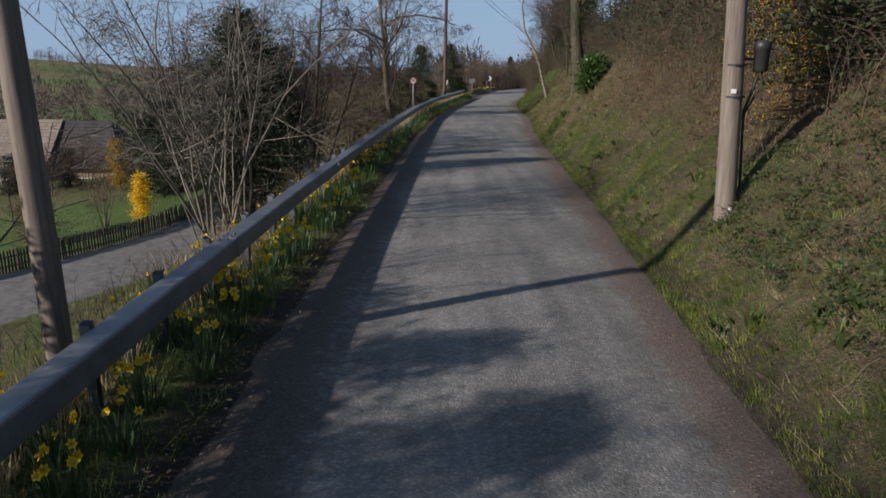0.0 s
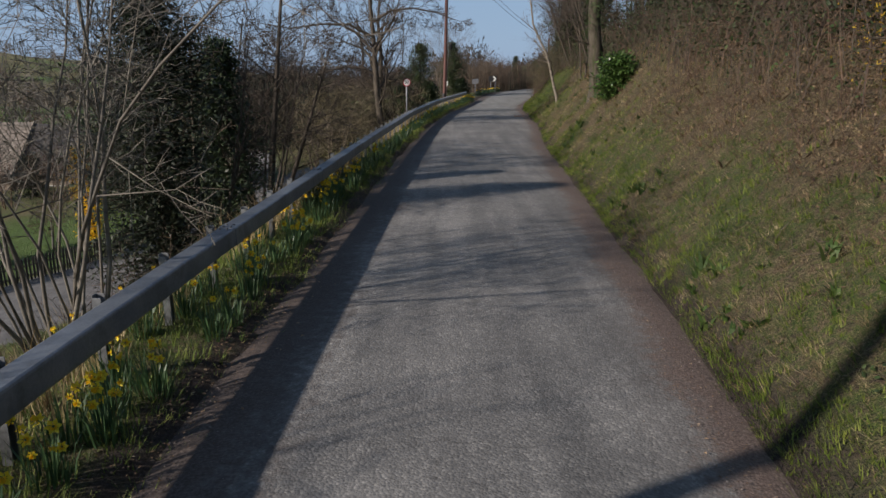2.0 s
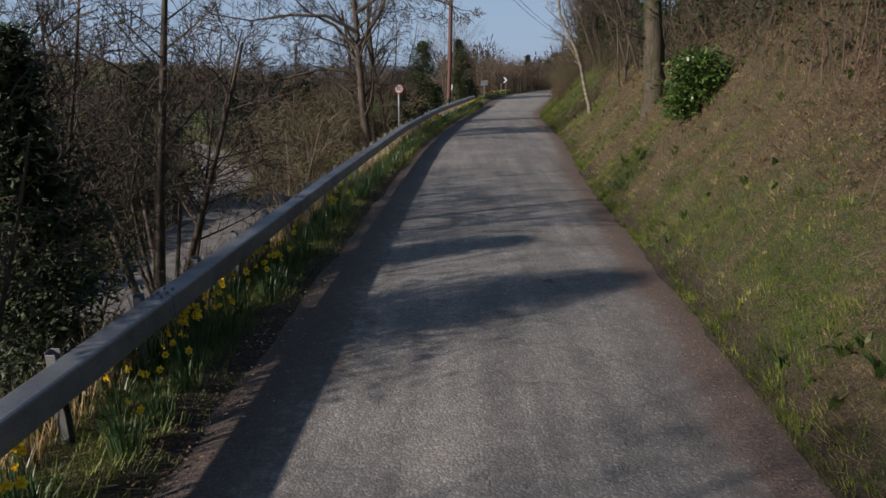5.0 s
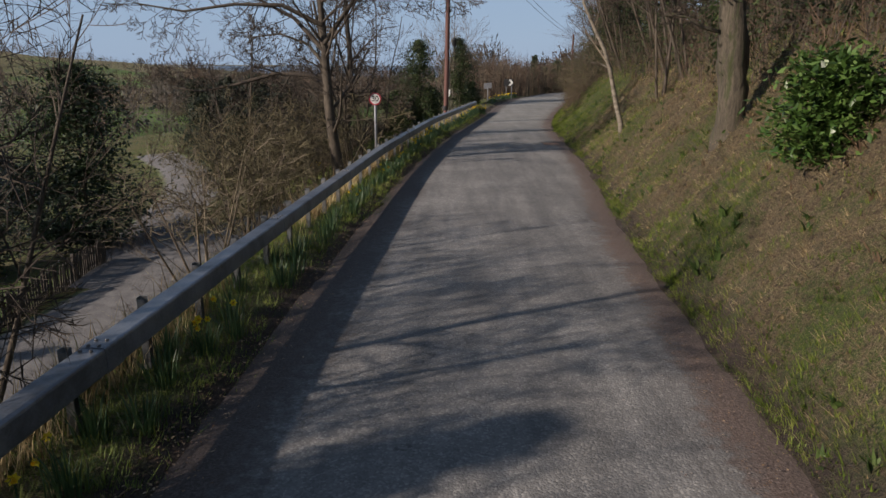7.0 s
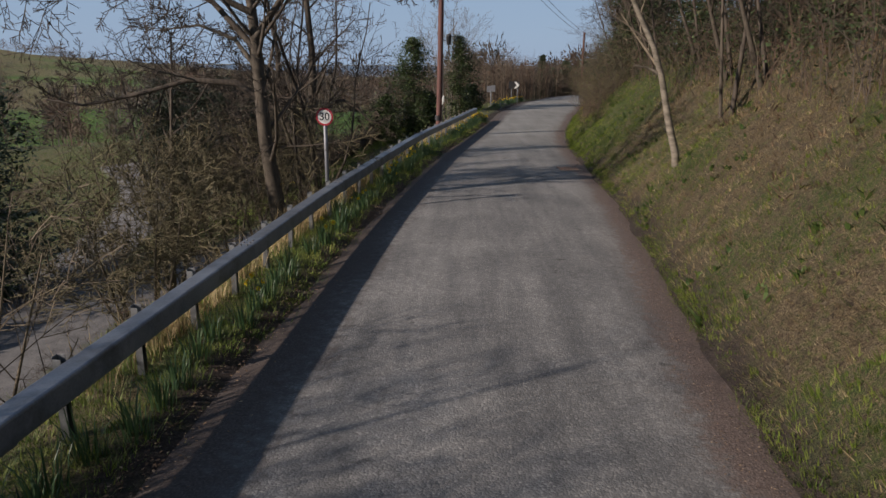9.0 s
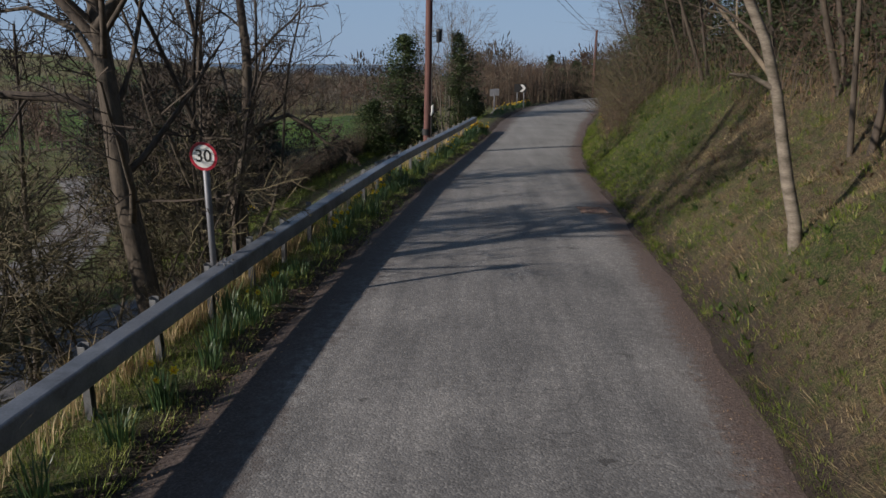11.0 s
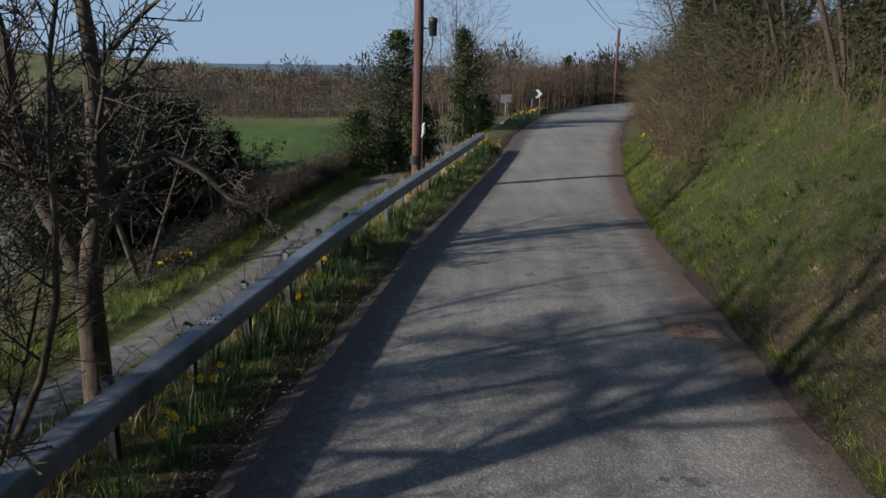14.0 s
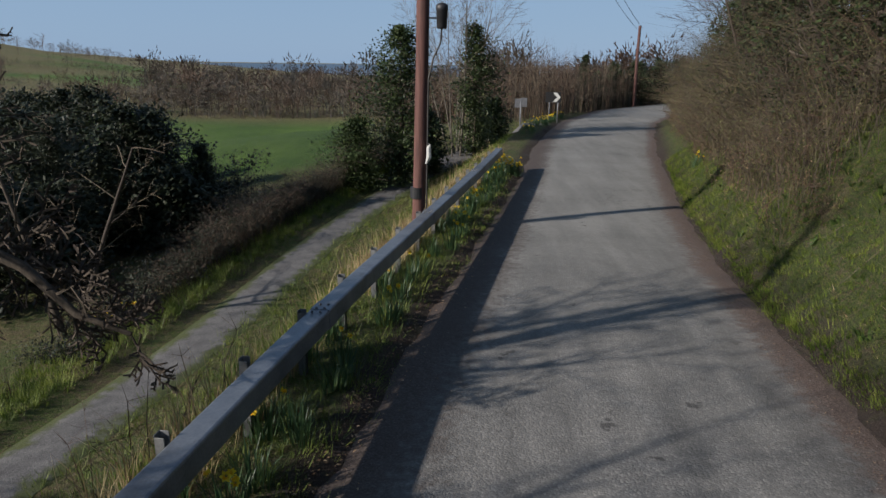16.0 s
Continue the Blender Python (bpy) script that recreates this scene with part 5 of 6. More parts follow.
evergreen(1.7, 71.0, 5.9, 1.35, 36, "ragged dark holly beside the track", M_HOLLY, (0.13, 0.05), 9000, 0.0, open_base=0.03)
bare_tree(0.9, 71.6, fan(8, rg, 0.34, 7.2, 0.06, 0.6), 37, "pale leafless tree between the hollies", dict(n=(10, 7, 5)), (M_HAZEL, M_HAZEL, M_TWIG_PALE))
for cx, cy, ct, cw, sd in ((10.2, 96.5, 4.4, 1.0, 38), (13.0, 99.5, 4.0, 1.3, 39), (15.4, 101.0, 4.3, 1.5, 40), (17.6, 102.0, 4.6, 1.6, 82), (20.0, 104.0, 5.0, 1.7, 83), (11.6, 98.0, 3.2, 1.1, 84)):
    evergreen(cx, cy, ct, cw, sd, "dark conifer in the hedge at the bend", M_CONIFER, (0.18, 0.06), 5000, 1.0 if sd in (38, 84) else 0.0, open_base=0.02)
for cx, cy, ct, cw, sd in ((-0.3, 68.6, 2.6, 1.1, 86), (2.6, 73.6, 2.2, 0.9, 87)):
    evergreen(cx, cy, ct, cw, sd, "dark evergreen bush at the foot of the hollies", M_IVY_DARK, (0.12, 0.06), 6000, 0.0, open_base=0.02)

# hedge along the far side of the track, and scrub on the slopes
# mostly dark twigs and leaves: the shade over this hedge is in its colours
thicket("hedge", scatter(2700, 51, lambda r, y: TX(y) - 1.7 - abs(r.gauss(0, 0.85)), 51, 72, lambda r, x, y: r.uniform(0.6, 1.1) * (0.3 + 0.7 * float(smooth(52, 58, y)))), 52, "tangled brown leafless hedge along the gravel track", (M_TWIG, M_TWIG, M_TWIG_RED, M_TWIG), (0.9, 2.2), 7, 0.006, "hedge", 0.5, (0.06, 0.025), M_THICKET, 1, kids=1)
thicket("hedge_heart_track", scatter(900, 151, lambda r, y: TX(y) - 2.1 - abs(r.gauss(0, 0.6)), 53, 72, lambda r, x, y: r.uniform(0.5, 0.95) * (0.4 + 0.6 * float(smooth(52, 58, y)))), 152, "dark stems and leaves put in for the shade inside the track hedge", (M_TWIG,), (0.8, 1.7), 4, 0.006, "hedge", 0.6, (0.07, 0.03), M_THICKET, 5, kids=0)
thicket("hollow_scrub", scatter(320, 66, lambda r, y: r.uniform(TX(y) - 8.5, TX(y) - 5.0), 59.5, 66, lambda r, x, y: r.uniform(0.5, 1.1)), 67, "dark evergreen scrub and brambles filling the hollow", (M_TWIG,), (1.4, 3.4), 6, 0.009, "undergrowth", 0.5, (0.12, 0.05), M_THICKET, 5)
thicket("scrub", scatter(450, 53, lambda r, y: r.uniform(TX(y) - 1.2, TX(y) - 0.4) - 1.4, 34, 50, lambda r, x, y: r.uniform(0.5, 1.0)), 54, "brambles and dead stems along the track edge", (M_TWIG, M_TWIG_RED), (0.5, 1.4), 4, 0.006, "undergrowth", 0.6)
thicket("slope_scrub", scatter(1500, 55, lambda r, y: r.uniform(max(TX(y) + 2.0, RL(y) - 6.0), RL(y) - 0.9), 11, 46, lambda r, x, y: r.uniform(0.4, 1.0)), 56, "dead stems and low brambles on the slope below the barrier", (M_TWIG, M_TWIG_RED, M_TWIG), (0.5, 1.7), 5, 0.006, "undergrowth", 0.6)
# leafless wood on the outside of the bend
thicket("roadside_wood", scatter(1300, 57, lambda r, y: LX(y) - 1.2 - abs(r.gauss(0, 3.2)), 80, 112, lambda r, x, y: r.uniform(0.7, 1.1)), 58, "brown leafless saplings crowding the outside of the bend", (M_TWIG, M_TWIG_RED, M_TWIG_PALE), (3.0, 5.2), 7, 0.02, "wood", 0.12, kids=1)

# ---------------------------------------------------------------- the bank on the right
OAK = [(0.05 - 0.15 * min(1, i / 14) - 0.2 * min(1, max(0, i - 6) / 20), 0.02 * math.sin(i), -0.5 + 0.19 * i) for i in range(41)]
oak = bare_tree(5.72, 28.4, [], 61, "thick old oak trunk with ivy on the bank", dict(n=(9, 6, 5, 3), ratio=(0.36, 0.5, 0.45), start=(0.42, 0.2, 0.15), taper=0.5, angle=1.0), (M_BARK_OAK, M_BARK_OAK, M_TWIG), spines=((OAK, 0.25), ([(-0.3, 0, 1.55), (-0.6, -0.1, 1.62), (-0.95, -0.1, 1.78), (-1.2, -0.1, 1.8)], 0.035)))
ro = random.Random(65)
iv = Build()
for _ in range(1500):
    z = ro.uniform(0.9, 4.8)
    k = max(i for i in range(len(OAK)) if OAK[i][2] <= z)
    a = ro.uniform(-0.6, 3.4) if z < 2 else ro.uniform(0, 6.28)
    r_ = 0.25 + abs(ro.gauss(0, 0.07))
    p = (OAK[k][0] + math.cos(a) * r_, math.sin(a) * r_, z)
    L = ro.uniform(0.04, 0.09)
    iv.leaf(p, (math.cos(a + 1.3) * L, math.sin(a + 1.3) * L, -L * ro.uniform(0, 0.8)), (0.3 * L * math.sin(a), -0.3 * L * math.cos(a), 0.4 * L))
part("ivy", iv, M_IVY, oak, "dark ivy climbing the trunk")
# knotty bark: the trunk's skin pushed in and out, with a flare at the foot
for ob in oak.children:
    if ob.name.startswith("trunk"):
        for v in ob.data.vertices:
            c = v.co
            k = max((i for i in range(len(OAK)) if OAK[i][2] <= c.z), default=0)
            d = Vector((c.x - OAK[k][0], c.y - OAK[k][1], 0))
            g = 0.13 * noise.noise(c * 2.2) + 0.14 * noise.noise(c * 7.0) + 0.10 * max(0.0, 0.5 - c.z)
            v.co = c + d * g * 2.3
bare_tree(5.6, 35.27, [], 62, "slender crooked pale sapling tree on the grass bank", dict(n=(7, 5, 4), ratio=(0.2, 0.5, 0.45), start=(0.45, 0.2, 0.15), taper=0.6), (M_BARK_BIRCH, M_TWIG_PALE, M_TWIG_PALE), spines=(
    ([(0, 0, -0.3), (-0.06, 0, 0.2), (-0.2, 0, 0.65), (-0.31, 0, 1.08), (-0.42, 0, 1.53), (-0.61, 0, 2.07), (-0.9, 0, 2.6), (-1.2, 0, 3.2), (-1.35, 0, 4.2), (-1.2, 0, 5.8)], 0.075),
    ([(-0.45, 0, 1.6), (-0.7, 0, 1.72), (-0.95, -0.05, 1.75)], 0.03)))
bare_tree(7.0, 36.8, fan(2, rg, 0.1, 6.0, 0.06, 0.2), 63, "slim leafless trees rooted high on the bank", dict(n=(9, 5, 4)))
evergreen(5.62, 25.1, 1.2, 0.85, 64, "glossy broad-leaved laurel bush on the bank", M_LAUREL, (0.12, 0.034), 6000, 0.0, "laurel_bush", z=ground_z(5.62, 25.1) - 0.38, open_base=0.02)


def bank_spot(lo, hi):
    return lambda r, y: RX(y) + lo + (hi - lo) * r.random() ** 1.3


thicket("bank_thicket", scatter(3600, 71, bank_spot(2.2, 7.0), 5, 50, lambda r, x, y: r.uniform(0.5, 1.15)), 72, "dense leafless scrub and brambles crowning the bank", (M_TWIG, M_TWIG_RED, M_TWIG), (0.9, 3.0), 6, 0.007, "undergrowth", 0.75, (0.07, 0.03), M_IVY, 1, kids=1)
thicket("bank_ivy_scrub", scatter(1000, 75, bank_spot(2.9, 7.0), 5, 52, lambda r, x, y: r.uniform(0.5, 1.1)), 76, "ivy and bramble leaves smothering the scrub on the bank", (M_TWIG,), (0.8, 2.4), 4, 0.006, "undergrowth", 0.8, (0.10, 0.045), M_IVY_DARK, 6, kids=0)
thicket("hanging_hedge", scatter(3400, 73, lambda r, y: RX(y) + 0.75 + abs(r.gauss(0, 1.3)), 49.5, 86, lambda r, x, y: (0.5 + 0.33 * min(2.5, (x - RX(y)))) * r.uniform(0.6, 1.1)), 74, "tall overgrown budding hedge overhanging the inside of the bend", (M_TWIG, M_TWIG, M_TWIG_OLIVE, M_TWIG_RED, M_TWIG, M_TWIG_OLIVE), (1.4, 3.8), 8, 0.006, "hedge", 0.95, (0.03, 0.011), M_BUD, 2, kids=1)
# dark leaves set inside the hedge, partly ivy, partly to paint its shaded depth
thicket("hedge_heart", scatter(2000, 78, lambda r, y: RX(y) + 1.35 + abs(r.gauss(0, 1.3)), 51, 86, lambda r, x, y: r.uniform(0.6, 1.05)), 79, "dark ivy deepening the shade in the heart of the overgrown hedge", (M_TWIG,), (1.5, 3.6), 4, 0.008, "hedge", 0.6, (0.07, 0.03), M_IVY_DARK, 5, kids=0)
thicket("hedge_skirt", scatter(900, 80, lambda r, y: RX(y) + 0.55 + abs(r.gauss(0, 0.9)), 49, 84, lambda r, x, y: r.uniform(0.5, 1.1)), 81, "dead leaves and brambles at the foot of the overgrown hedge", (M_TWIG, M_TWIG_RED), (0.6, 1.9), 6, 0.005, "hedge", 0.9, (0.04, 0.016), M_BRACKEN, 3, kids=2)
rr = random.Random(77)
for i in range(13):
    y = 8 + i * 3.6 + rr.uniform(-1, 1)
    x = RX(y) + rr.uniform(4.2, 8.0)
    if abs(y - 8.3) < 1.2:
        continue
    bare_tree(x, y, fan(rr.choice((1, 2, 3)), rr, 0.25, rr.uniform(4.5, 7.0), rr.uniform(0.06, 0.12), 0.3), 100 + i, "leafless tree among the scrub on top of the bank", dict(n=(9, 6, 4)))
for i in range(6):
    y = 52 + i * 4.6
    x = RX(y) + rr.uniform(2.6, 4.5)
    bare_tree(x, y, fan(4, rr, 0.35, rr.uniform(5.5, 7.0), 0.08, 0.4), 130 + i, "budding leafless tree rising from the overgrown hedge", dict(n=(10, 7, 5), pull=(-0.15, -0.1, 0)), (M_BARK, M_TWIG_PALE, M_TWIG_PALE))
# ivy-clad trees that back the scrub
for i in range(24):
    y = 7.5 + i * 2.3 + rr.uniform(-0.6, 0.6)
    x = RX(y) + rr.uniform(4.3, 6.6) - (0.8 if y > 44 else 0) - (1.2 if y > 50 else 0)
    if y < 12:
        x += 0.8
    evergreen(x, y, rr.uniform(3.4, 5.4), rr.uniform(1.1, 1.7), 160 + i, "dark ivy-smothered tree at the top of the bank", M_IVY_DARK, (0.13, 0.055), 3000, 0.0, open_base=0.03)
for i in range(11):
    y = 62 + i * 2.4
    x = RX(y) + rr.uniform(3.0, 4.4)
    evergreen(x, y, rr.uniform(3.2, 4.4), rr.uniform(1.2, 1.7), 190 + i, "dark ivy-smothered tree in the heart of the hedge", M_IVY_DARK, (0.15, 0.065), 2400, 0.0, open_base=0.03)
# trees that lean out over the lane from the top of the bank
for i in range(8):
    y = 36 + i * 3.6 + rr.uniform(-0.8, 0.8)
    x = RX(y) + rr.uniform(2.4, 3.2)
    bare_tree(x, y, [(0, 0, -0.42, -0.12, rr.uniform(4.2, 5.2), 0.06), (0.15, 0.1, -0.2, 0.15, rr.uniform(4.0, 5.0), 0.05)], 210 + i, "leafless tree leaning out over the lane from the bank", dict(n=(12, 8, 6), ratio=(0.42, 0.5, 0.5), wob=0.2), (M_BARK, M_TWIG, M_TWIG))
b = Build()
b.tube([(8.55, 53.3, 2.72), (8.2, 53.05, 2.95), (7.85, 52.8, 2.97), (7.6, 52.7, 3.07)], [0.045, 0.04, 0.03, 0.015], 7, True)
b.tube([(8.1, 53.0, 2.97), (7.95, 53.1, 3.17), (7.9, 53.1, 3.37)], [0.02, 0.014, 0.006], 5, True)
solid("broken_branch", b, M_BARK_BIRCH, "pale broken branch caught in the overgrown hedge", "branch", smooth_it=True)
# ---------------------------------------------------------------- grass, litter and daffodils


def sward(name, n, seed, fx, y0, y1, mat, h, w, label, category="grass", keep=None, lean=0.6, tuft=6, spread=0.075, short=False):
    """Blades in tufts of uneven size."""
    rng = random.Random(seed)
    m = n // tuft
    ys_ = [rng.uniform(y0, y1) for _ in range(m)]
    xs_ = [fx(rng, y) for y in ys_]
    zs_ = height(np.array(xs_), np.array(ys_))
    dr = np.clip(dryness(np.array(xs_), np.array(ys_)) + 0.5 * ripple(np.array(xs_), np.array(ys_), 0.15, 3.0), 0, 1)
    b = Build()
    for x, y, z, d in zip(xs_, ys_, zs_.tolist(), dr.tolist()):
        if keep and not keep(rng, x, y, d):
            continue
        k = rng.uniform(0.5, 1.0) if rng.random() < 0.8 else rng.uniform(1.0, 1.7)
        ta = rng.uniform(0, 2 * math.pi)
        for _ in range(tuft):
            a = ta + rng.gauss(0, 1.2)
            hh = rng.uniform(*h) * k
            q = spread * k * rng.uniform(0.2, 1.6)
            (b.straw if short else b.blade)((x + math.cos(a) * q, y + math.sin(a) * q, z - 0.03), math.cos(a), math.sin(a), hh + 0.02, rng.uniform(*w), hh * lean * rng.uniform(0.3, 1.5))
    return solid(name, b, mat, label, category, "", "stuff")


sward("bank_grass", 320000, 201, lambda r, y: RX(y) + 0.10 + 4.2 * r.random() ** 1.6, 3, 62, M_GRASS, (0.03, 0.085), (0.008, 0.016), "short green grass on the roadside bank", keep=lambda r, x, y, d: r.random() > d * 0.95, lean=1.3, tuft=6, spread=0.05, short=True)
sward("bank_dead_grass", 300000, 202, lambda r, y: RX(y) + 0.15 + 4.8 * r.random() ** 1.2, 3, 56, M_GRASS_DRY, (0.018, 0.05), (0.006, 0.013), "flattened straw-coloured thatch on the roadside bank", keep=lambda r, x, y, d: r.random() < d * 1.05, lean=3.2, tuft=5, spread=0.05, short=True)
sward("bank_tussocks", 26000, 208, lambda r, y: RX(y) + 0.3 + 4.2 * r.random(), 3, 56, M_GRASS_DRY, (0.03, 0.09), (0.004, 0.008), "pale tussocks of dead grass on the bank", keep=lambda r, x, y, d: r.random() < d * 0.9 - 0.1, lean=2.2, tuft=26, spread=0.05)
sward("bank_lip_grass", 46000, 209, lambda r, y: RX(y) + 0.02 + 0.22 * r.random(), 3, 60, M_GRASS, (0.03, 0.10), (0.006, 0.012), "grass hanging over the lane's earthy edge", keep=lambda r, x, y, d: math.sin(y * 2.1) + math.sin(y * 0.77 + 2) > r.uniform(-1.5, 1.6), lean=1.2, tuft=8, spread=0.05, short=True)
sward("bank_bracken", 26000, 203, lambda r, y: RX(y) + 1.2 + 5.0 * r.random() ** 0.9, 3, 56, M_BRACKEN, (0.03, 0.14), (0.012, 0.03), "collapsed russet bracken on the upper bank", "bracken", keep=lambda r, x, y, d: r.random() < d * 1.1 - 0.15, lean=2.4)
sward("bank_weeds", 9000, 210, lambda r, y: RX(y) + 0.15 + 3.0 * r.random() ** 1.4, 3, 56, M_DOCK, (0.05, 0.13), (0.03, 0.06), "broad-leaved docks and nettles in the turf", "weeds", keep=lambda r, x, y, d: math.sin(x * 3.1 + y) + math.sin(y * 1.3 + 0.5) > 0.5, lean=1.3, tuft=9, spread=0.03)
sward("verge_grass", 70000, 204, lambda r, y: RL(y) - 0.75 + 1.10 * r.random(), 1, 60.5, M_GRASS, (0.03, 0.13), (0.007, 0.014), "green grass under the crash barrier", lean=0.9, short=True)
sward("verge_lip_grass", 26000, 218, lambda r, y: LX(y) - 0.22 + 0.34 * r.random() ** 1.4, 2, 60, M_GRASS, (0.03, 0.09), (0.007, 0.013), "grass and leaves spilling over the lane's edge below the barrier", keep=lambda r, x, y, d: math.sin(y * 1.7) + math.sin(y * 0.61 + 1) > r.uniform(-1.2, 1.9), lean=1.2, tuft=8, spread=0.06, short=True)
sward("slope_grass", 75000, 205, lambda r, y: RL(y) - 0.5 - (RL(y) - TX(y) - float(track_half(y)) - 0.15) * r.random(), 1, 72, M_GRASS, (0.06, 0.2), (0.01, 0.02), "grass on the slope between the barrier and the track", short=True)
sward("slope_dead_grass", 40000, 206, lambda r, y: RL(y) - 0.32 - 1.1 * r.random() ** 1.5, 1, 64, M_GRASS_DRY, (0.12, 0.45), (0.006, 0.012), "tall bleached dead grass behind the crash barrier", keep=lambda r, x, y, d: math.sin(y * 0.9) + math.sin(y * 0.37 + 1) > r.uniform(-1.6, 1.2), lean=0.5)
sward("track_verge_grass", 30000, 207, lambda r, y: TX(y) - 1.05 - 1.6 * r.random(), 46, 72, M_GRASS, (0.08, 0.26), (0.01, 0.02), "rank grass between the track and the hedge", short=True)

# fallen leaves along the lane's edges and on the bank


def litter(name, n, seed, fx, y0, y1, label, size=(0.02, 0.06)):
    rng = random.Random(seed)
    b = Build()
    ys_ = [rng.uniform(y0, y1) for _ in range(n)]
    xs_ = [fx(rng, y) for y in ys_]
    zs_ = np.maximum(height(np.array(xs_), np.array(ys_)), np.where((np.array(xs_) < right_x(np.array(ys_)) + 0.1) & (np.array(xs_) > left_x(np.array(ys_))), road_z(np.array(ys_)) + 0.012, -99)).tolist()
    for x, y, z in zip(xs_, ys_, zs_):
        a = rng.uniform(0, 2 * math.pi)
        L = rng.uniform(*size)
        w = L * rng.uniform(0.15, 0.35)
        b.leaf((x, y, z + 0.008), (math.cos(a) * L, math.sin(a) * L, rng.uniform(0, 0.2) * L), (-math.sin(a) * w, math.cos(a) * w, rng.uniform(-0.15, 0.15) * w), -0.2)
    return solid(name, b, M_FALLEN, label, "fallen leaves", "", "stuff")


litter("edge_leaf_litter", 5000, 211, lambda r, y: RX(y) - 0.55 + abs(r.gauss(0, 0.3)) + 0.1, 3, 60, "fallen brown leaves and twigs along the lane's edge", (0.01, 0.028))
litter("bank_leaf_litter", 16000, 212, lambda r, y: RX(y) + 0.9 + 4.8 * r.random(), 3, 56, "fallen leaves and dead bracken on the bank", (0.02, 0.06))
litter("verge_leaf_litter", 7000, 213, lambda r, y: LX(y) + abs(r.gauss(0, 0.22)) - 0.2, 3, 60, "fallen leaves along the lane's edge", (0.015, 0.045))

# fallen twigs and bramble canes lying on the bank
rt = random.Random(216)
tw = Build()
for _ in range(520):
    y = rt.uniform(4, 54)
    x = RX(y) + 0.4 + 3.8 * rt.random() ** 0.8
    a, L = rt.uniform(0, 2 * math.pi), rt.uniform(0.1, 0.4)
    pts = []
    for k in range(4):
        px, py = x + math.cos(a) * L * k / 3 + rt.gauss(0, 0.02), y + math.sin(a) * L * k / 3 + rt.gauss(0, 0.02)
        pts.append((px, py, ground_z(px, py) + 0.015 + 0.02 * rt.random()))
    tw.tube(pts, [0.004, 0.004, 0.003, 0.0015], 4)
solid("fallen_twigs", tw, M_TWIG_PALE, "fallen pale twigs and canes lying on the bank", "twigs", "", "stuff")

# loose grit on the lane's edges
rng_g = random.Random(215)
asphalt_grit = grained("grit", (0.10, 0.085, 0.075), (0.26, 0.22, 0.2), 30, 0.9, 0, 80, 0.002, None, 0.3)
gb = Build()
for _ in range(2200):
    y = rng_g.uniform(3, 58)
    x = RX(y) - abs(rng_g.gauss(0, 0.5)) if rng_g.random() < 0.6 else LX(y) + abs(rng_g.gauss(0, 0.3))
    s = rng_g.uniform(0.003, 0.009)
    z = float(road_z(y)) + 0.012
    gb.add([(x - s, y - s * 0.6, z), (x + s, y - s * 0.5, z), (x + s * 0.2, y + s, z), (x, y, z + s)], [(0, 1, 3), (1, 2, 3), (2, 0, 3)])
solid("loose_grit", gb, asphalt_grit, "loose grit and small stones on the lane", "grit", "", "stuff")


def flower_mesh(rng):
    me = Build()
    for i in range(6):
        a = 2 * math.pi * i / 6
        c, s = math.cos(a), math.sin(a)
        me.leaf((c * 0.006, 0.0, s * 0.006), (c * 0.042, -0.004 + rng.uniform(-0.008, 0.004), s * 0.042), (-s * 0.015, 0.004, c * 0.015), 0.15)
    n = len(me.f)
    k = len(me.v)
    for r_, y_ in ((0.009, 0.0), (0.012, -0.02), (0.019, -0.036)):
        for i in range(8):
            a = 2 * math.pi * i / 8
            me.v.append((math.cos(a) * r_, y_, math.sin(a) * r_))
    for j in range(2):
        for i in range(8):
            me.f.append((k + j * 8 + i, k + j * 8 + (i + 1) % 8, k + j * 8 + 8 + (i + 1) % 8, k + j * 8 + 8 + i))
    m = me.mesh("flower", M_DAFF)
    m.materials.append(M_DAFF_CUP)
    m.polygons.foreach_set("material_index", np.array([0] * n + [1] * 16, np.int32))
    return m


rf = random.Random(221)
FLOWERS = [flower_mesh(rf) for _ in range(3)]
CLUMPS = []
for i in range(6):
    b = Build()
    for k in range(rf.randint(34, 50)):
        a = rf.uniform(0, 2 * math.pi)
        rr_ = 0.13 * math.sqrt(rf.random())
        hh = rf.uniform(0.2, 0.4)
        b.blade((math.cos(a) * rr_, math.sin(a) * rr_, -0.02), math.cos(a + rf.uniform(-0.8, 0.8)), math.sin(a + rf.uniform(-0.8, 0.8)), hh, rf.uniform(0.011, 0.018), hh * rf.uniform(0.1, 0.6))
    CLUMPS.append(b.mesh("leaves", M_DAFF_LEAF))
STALKS = []
for i in range(4):
    b = Build()
    hh = 0.30 + 0.03 * i
    b.tube([(0, 0, 0), (0.01, 0, hh * 0.6), (0.0, -0.012, hh - 0.01), (0, -0.035, hh)], [0.004, 0.004, 0.0035, 0.004], 4)
    STALKS.append((b.mesh("stalk", M_DAFF_LEAF), hh))


